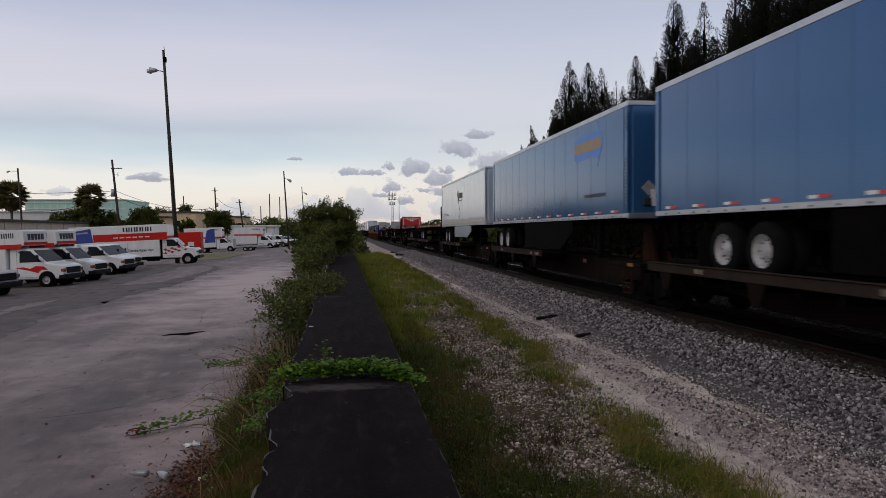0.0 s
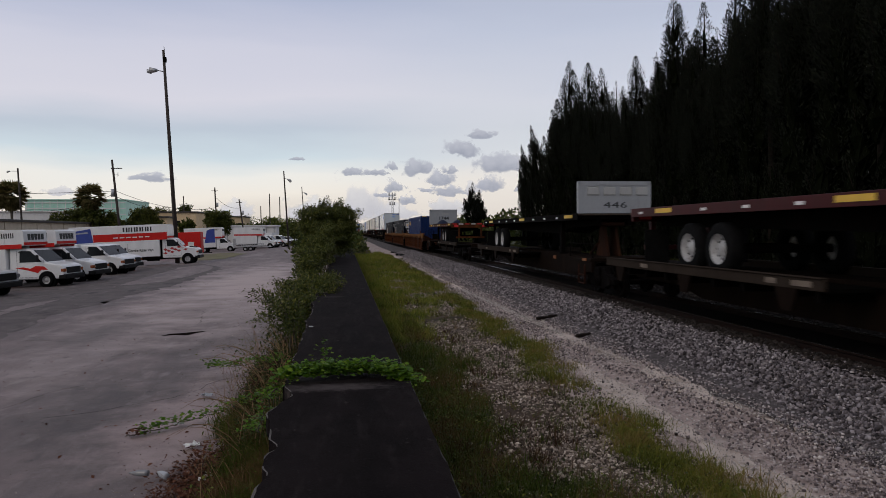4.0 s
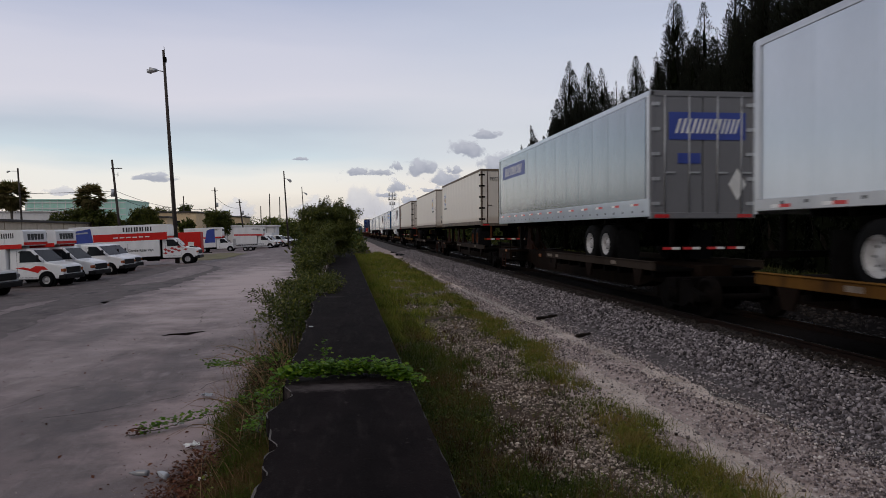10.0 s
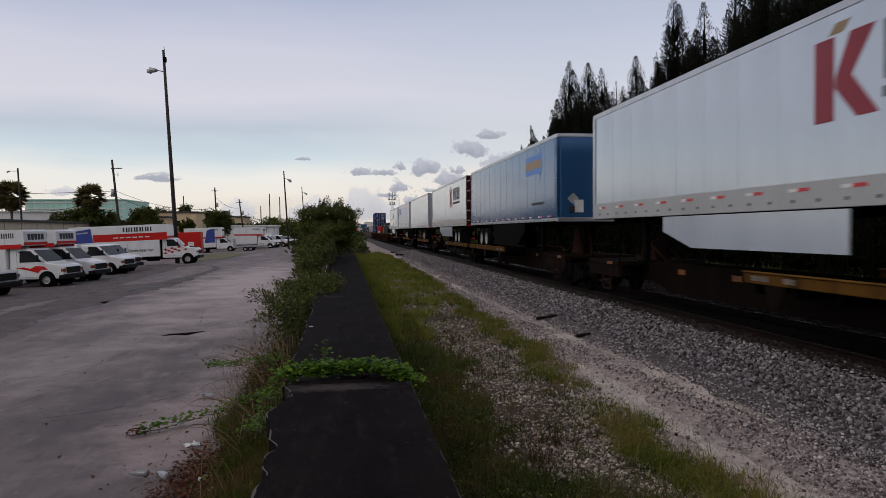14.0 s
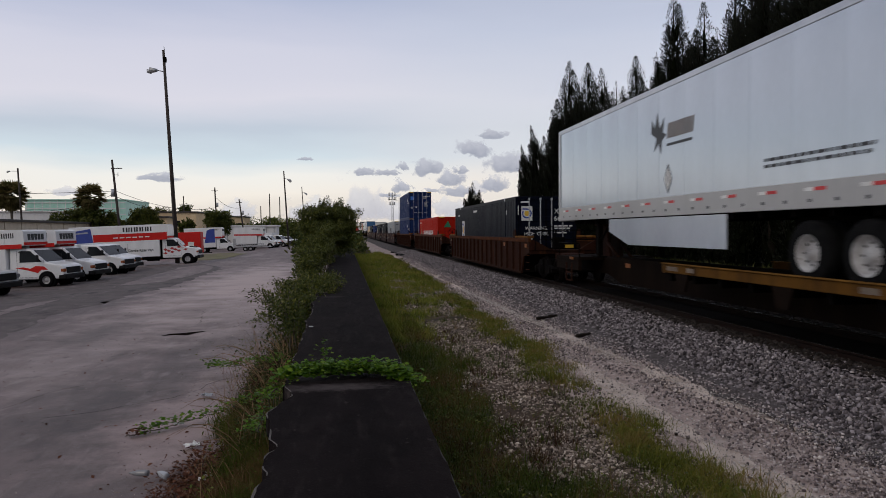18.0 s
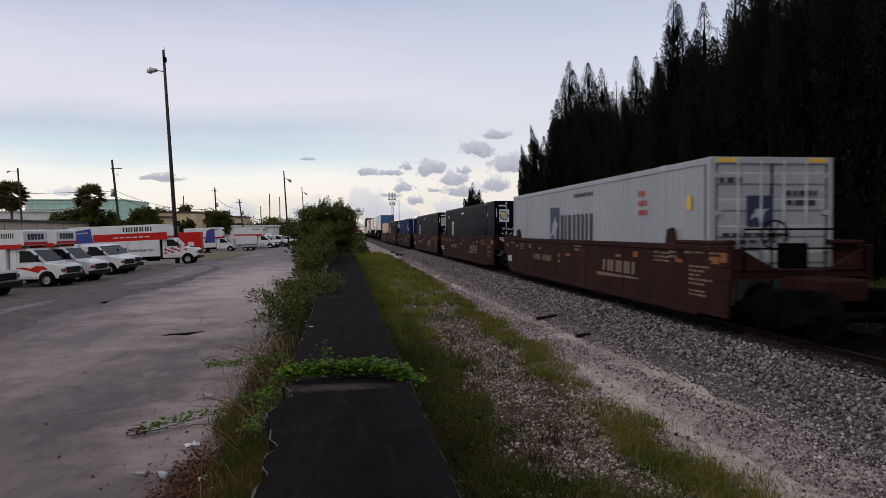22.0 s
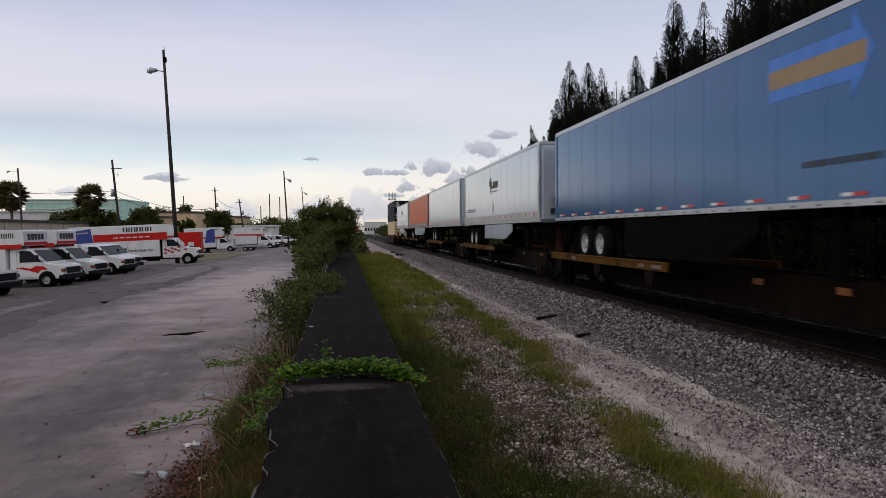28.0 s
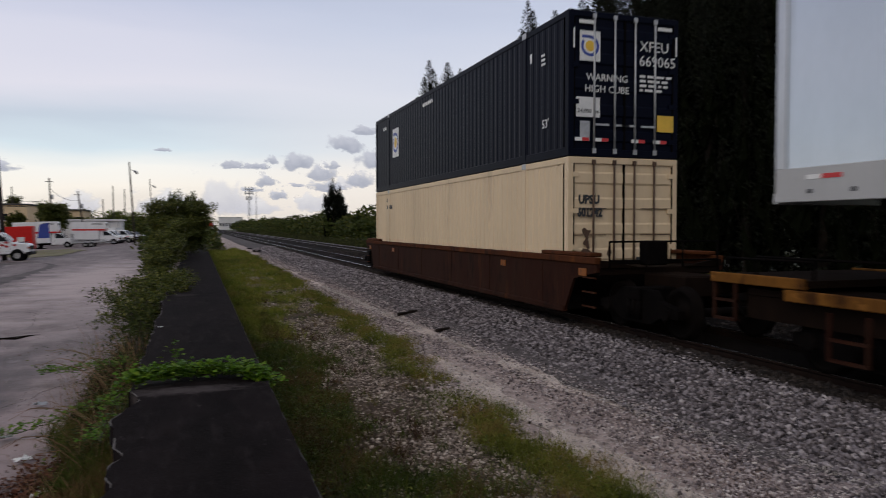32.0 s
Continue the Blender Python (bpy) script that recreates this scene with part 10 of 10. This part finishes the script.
# ---- litter and odd bits ----
def scrap(name, label, x, y, z, size, material, seed, category="litter"):
    b = Bm()
    rr = random.Random(seed)
    v, fs = [], []
    n = 7
    for i in range(n):
        for j in range(n):
            v.append(((i / (n - 1) - 0.5) * size * rr.uniform(0.8, 1.2), (j / (n - 1) - 0.5) * size * 0.7 * rr.uniform(0.8, 1.2), size * 0.35 * abs(noise.noise((i * 0.9, j * 0.9, seed * 3.3))) + 0.01))
    for i in range(n - 1):
        for j in range(n - 1):
            fs.append((i * n + j, (i + 1) * n + j, (i + 1) * n + j + 1, i * n + j + 1))
    b.add(v, fs)
    ob = solid(name, b, M[material], label, category, "")
    ob.matrix_basis = pose(x, y, z, 0, 0, rr.uniform(0, 180))
    return ob


def bottle(x, y, z, turn, label, material):
    b = Bm().lathe([(0.001, 0), (0.035, 0.0), (0.038, 0.03), (0.036, 0.13), (0.02, 0.18), (0.013, 0.19), (0.013, 0.22), (0.001, 0.22)], (0, 0, 0), "y", 12)
    ob = solid("plastic_bottle", b, M[material], label, "bottle", "")
    ob.matrix_basis = pose(x, y, z + 0.04, 0, 0, turn)
    return ob


bottle(-2.24, 8.39, 0.03, 80, "crumpled clear plastic bottle lying on asphalt", "lamp_clear")
bottle(-2.0, 8.24, 0.03, 40, "dusty white plastic bottle lying among dead leaves", "cgrey")
scrap("paper_scrap", "crumpled white paper lying on dead leaves", -1.55, 8.2, 0.03, 0.22, "ink_white", 3)
scrap("paper_scrap", "torn white wrapper on the asphalt", -1.99, 9.5, 0.03, 0.18, "ink_white", 5)
scrap("paper_scrap", "flat pale scrap of paper near the weeds", -2.35, 12.4, 0.03, 0.2, "cgrey", 8)
scrap("paper_scrap", "small white scrap by the runner vine", -2.4, 10.6, 0.03, 0.15, "ink_white", 9)
for x, y, s_, sd in ((5.08, 66.2, 1.1, 1), (5.0, 75.0, 0.7, 2)):
    o = scrap("tyre_scrap", "piece of black rubber lying beside the road", x, y, lot_z(x) + 0.03, s_, "tyre", sd)
for x, y, L_, a in ((5.07, 14.7, 0.5, 38), (5.05, 17.8, 0.5, 40), (5.35, 17.9, 0.3, 35)):
    o = solid("stick", Bm().box(-L_ / 2, L_ * 0.1, -0.045, 0.045, 0, 0.07, 0.012).box(L_ * 0.06, L_ / 2, -0.035, 0.04, 0.01, 0.06, 0.012), M["tie"], "dark splintered piece of wood lying on gravel", "stick", "")
    o.matrix_basis = pose(x, y, float(h_arr(np.array([x]))[0]) + 0.04, 0, 0, a)
scrap("paper_scrap", "small white scrap lying on the platform slab", -0.58, 12.2, 1.18, 0.07, "ink_white", 12)

# ---- clouds: a backdrop of thin sheets kilometres away ----
def cloud_mat(name, low, high, dense):
    m = bpy.data.materials.new(name)
    m.use_nodes = True
    n, l = m.node_tree.nodes, m.node_tree.links
    n.clear()
    out, tc, sep, oi = n.new("ShaderNodeOutputMaterial"), n.new("ShaderNodeTexCoord"), n.new("ShaderNodeSeparateXYZ"), n.new("ShaderNodeObjectInfo")
    l.new(tc.outputs["Object"], sep.inputs[0])

    def math_n(op, a, b=None, c=None):
        k = n.new("ShaderNodeMath")
        k.operation = op
        for i, q in enumerate((a, b, c)):
            if q is None:
                continue
            if isinstance(q, (int, float)):
                k.inputs[i].default_value = q
            else:
                l.new(q, k.inputs[i])
        return k.outputs[0]

    rnd = math_n("MULTIPLY", oi.outputs["Random"], 80.0)
    comb = n.new("ShaderNodeCombineXYZ")
    l.new(math_n("MULTIPLY_ADD", sep.outputs[0], 1.5, rnd), comb.inputs[0])
    l.new(rnd, comb.inputs[1])
    l.new(sep.outputs[2], comb.inputs[2])
    ns = n.new("ShaderNodeTexNoise")
    ns.inputs["Scale"].default_value, ns.inputs["Detail"].default_value, ns.inputs["Roughness"].default_value = 1.7, 6.0, 0.55
    l.new(comb.outputs[0], ns.inputs["Vector"])
    low_z = math_n("MULTIPLY", math_n("MINIMUM", sep.outputs[2], 0.0), 1.9)
    zz = math_n("ADD", math_n("MAXIMUM", sep.outputs[2], 0.0), low_z)
    d = math_n("SQRT", math_n("ADD", math_n("MULTIPLY", sep.outputs[0], sep.outputs[0]), math_n("MULTIPLY", zz, zz)))
    v_ = math_n("ADD", math_n("SUBTRACT", 1.0, d), math_n("MULTIPLY", math_n("SUBTRACT", ns.outputs[0], 0.5), 1.7))
    mr = n.new("ShaderNodeMapRange")
    mr.interpolation_type = "SMOOTHSTEP"
    mr.inputs["From Min"].default_value, mr.inputs["From Max"].default_value, mr.inputs["To Max"].default_value = 0.28, 0.62, dense
    l.new(v_, mr.inputs[0])
    rp = n.new("ShaderNodeValToRGB")
    ramp_fill(rp, [(0.25, low), (0.75, high)])
    l.new(math_n("ADD", math_n("MULTIPLY_ADD", sep.outputs[2], 0.5, 0.4), math_n("MULTIPLY", math_n("SUBTRACT", ns.outputs[0], 0.5), 0.8)), rp.inputs[0])
    em, tr, mx = n.new("ShaderNodeEmission"), n.new("ShaderNodeBsdfTransparent"), n.new("ShaderNodeMixShader")
    l.new(rp.outputs[0], em.inputs[0])
    l.new(mr.outputs[0], mx.inputs[0])
    l.new(tr.outputs[0], mx.inputs[1])
    l.new(em.outputs[0], mx.inputs[2])
    l.new(mx.outputs[0], out.inputs[0])
    return m


M["cloud"] = cloud_mat("grey_cloud", (0.34, 0.365, 0.45), (0.54, 0.555, 0.63), 0.92)
M["cloud_pale"] = cloud_mat("pale_cloud", (0.56, 0.56, 0.62), (0.75, 0.74, 0.76), 0.92)
# x, y, z, half width, half height, drift in m/s, pale
CLOUDS = [
    (423, 2600, 296, 90, 55, 3.21, 0), (493, 2607, 356, 74, 30, 3.11, 0), (13, 2614, 217, 60, 27, 3.12, 0), (103, 2621, 215, 55, 21, 3.13, 0),
    (259, 2628, 229, 94, 52, 2.82, 0), (348, 2635, 192, 77, 47, 2.83, 0), (575, 2642, 243, 128, 72, 2.94, 0), (246, 3649, 221, 77, 50, 2.61, 0),
    (752, 3656, 232, 104, 69, 1.75, 0), (378, 2663, 148, 87, 34, 2.54, 0), (318, 3670, 156, 62, 35, 2.34, 0), (401, 3677, 212, 46, 19, 2.34, 0),
    (166, 2684, 242, 31, 25, 2.99, 0), (390, 2691, 231, 42, 23, 3.0, 0), (98, 4298, 138, 293, 226, 1.03, 1), (-169, 4305, 112, 316, 136, 0.68, 1),
    (613, 4312, 130, 204, 113, 1.37, 1), (-967, 3719, 274, 137, 39, 2.96, 0), (-1615, 4326, 236, 150, 50, 1.72, 1), (-648, 4333, 114, 182, 114, 1.03, 1),
    (-251, 3740, 377, 47, 16, 2.98, 0), (195, 3747, 189, 71, 22, 2.09, 0), (788, 4354, 257, 114, 78, 2.08, 1), (968, 3761, 226, 79, 47, 1.5, 0),
    (307, 4368, 105, 275, 92, 0.69, 1),
]
sheet = {0: Bm().quad((-1, 0, -1), (1, 0, -1), (1, 0, 1), (-1, 0, 1)).mesh("cloud", M["cloud"]), 1: Bm().quad((-1, 0, -1), (1, 0, -1), (1, 0, 1), (-1, 0, 1)).mesh("cloud", M["cloud_pale"])}
drifting = []
for x, y, z, w, h, v_, p in CLOUDS:
    w, h = (w, h) if p else (w * 1.22, h * 1.22)
    ob = tagged(new("cloud", sheet[p]), ("pale towering cloud low over the horizon" if p else "small grey drifting cloud low in the sky"), "cloud", "clouds")
    ob.scale = (w, 1, h)
    ob.matrix_basis = Matrix.LocRotScale((x, y, z), None, (w, 1, h))
    ob.visible_shadow = False
    drifting.append((ob, x, y, z, v_))


def motions():
    """The train rolls towards the camera and past it at an even speed; low clouds drift to the right."""
    for ob, u, z in movers:
        walk(ob, [(t, pose(TRACK_X, u - SPEED * t, z)) for t in (0.0, 16.0, 32.0)])
    for ob, x, y, z, v_ in drifting:
        walk(ob, [(t, pose(x + v_ * t, y, z)) for t in (0.0, 16.0, 32.0)])


motions()
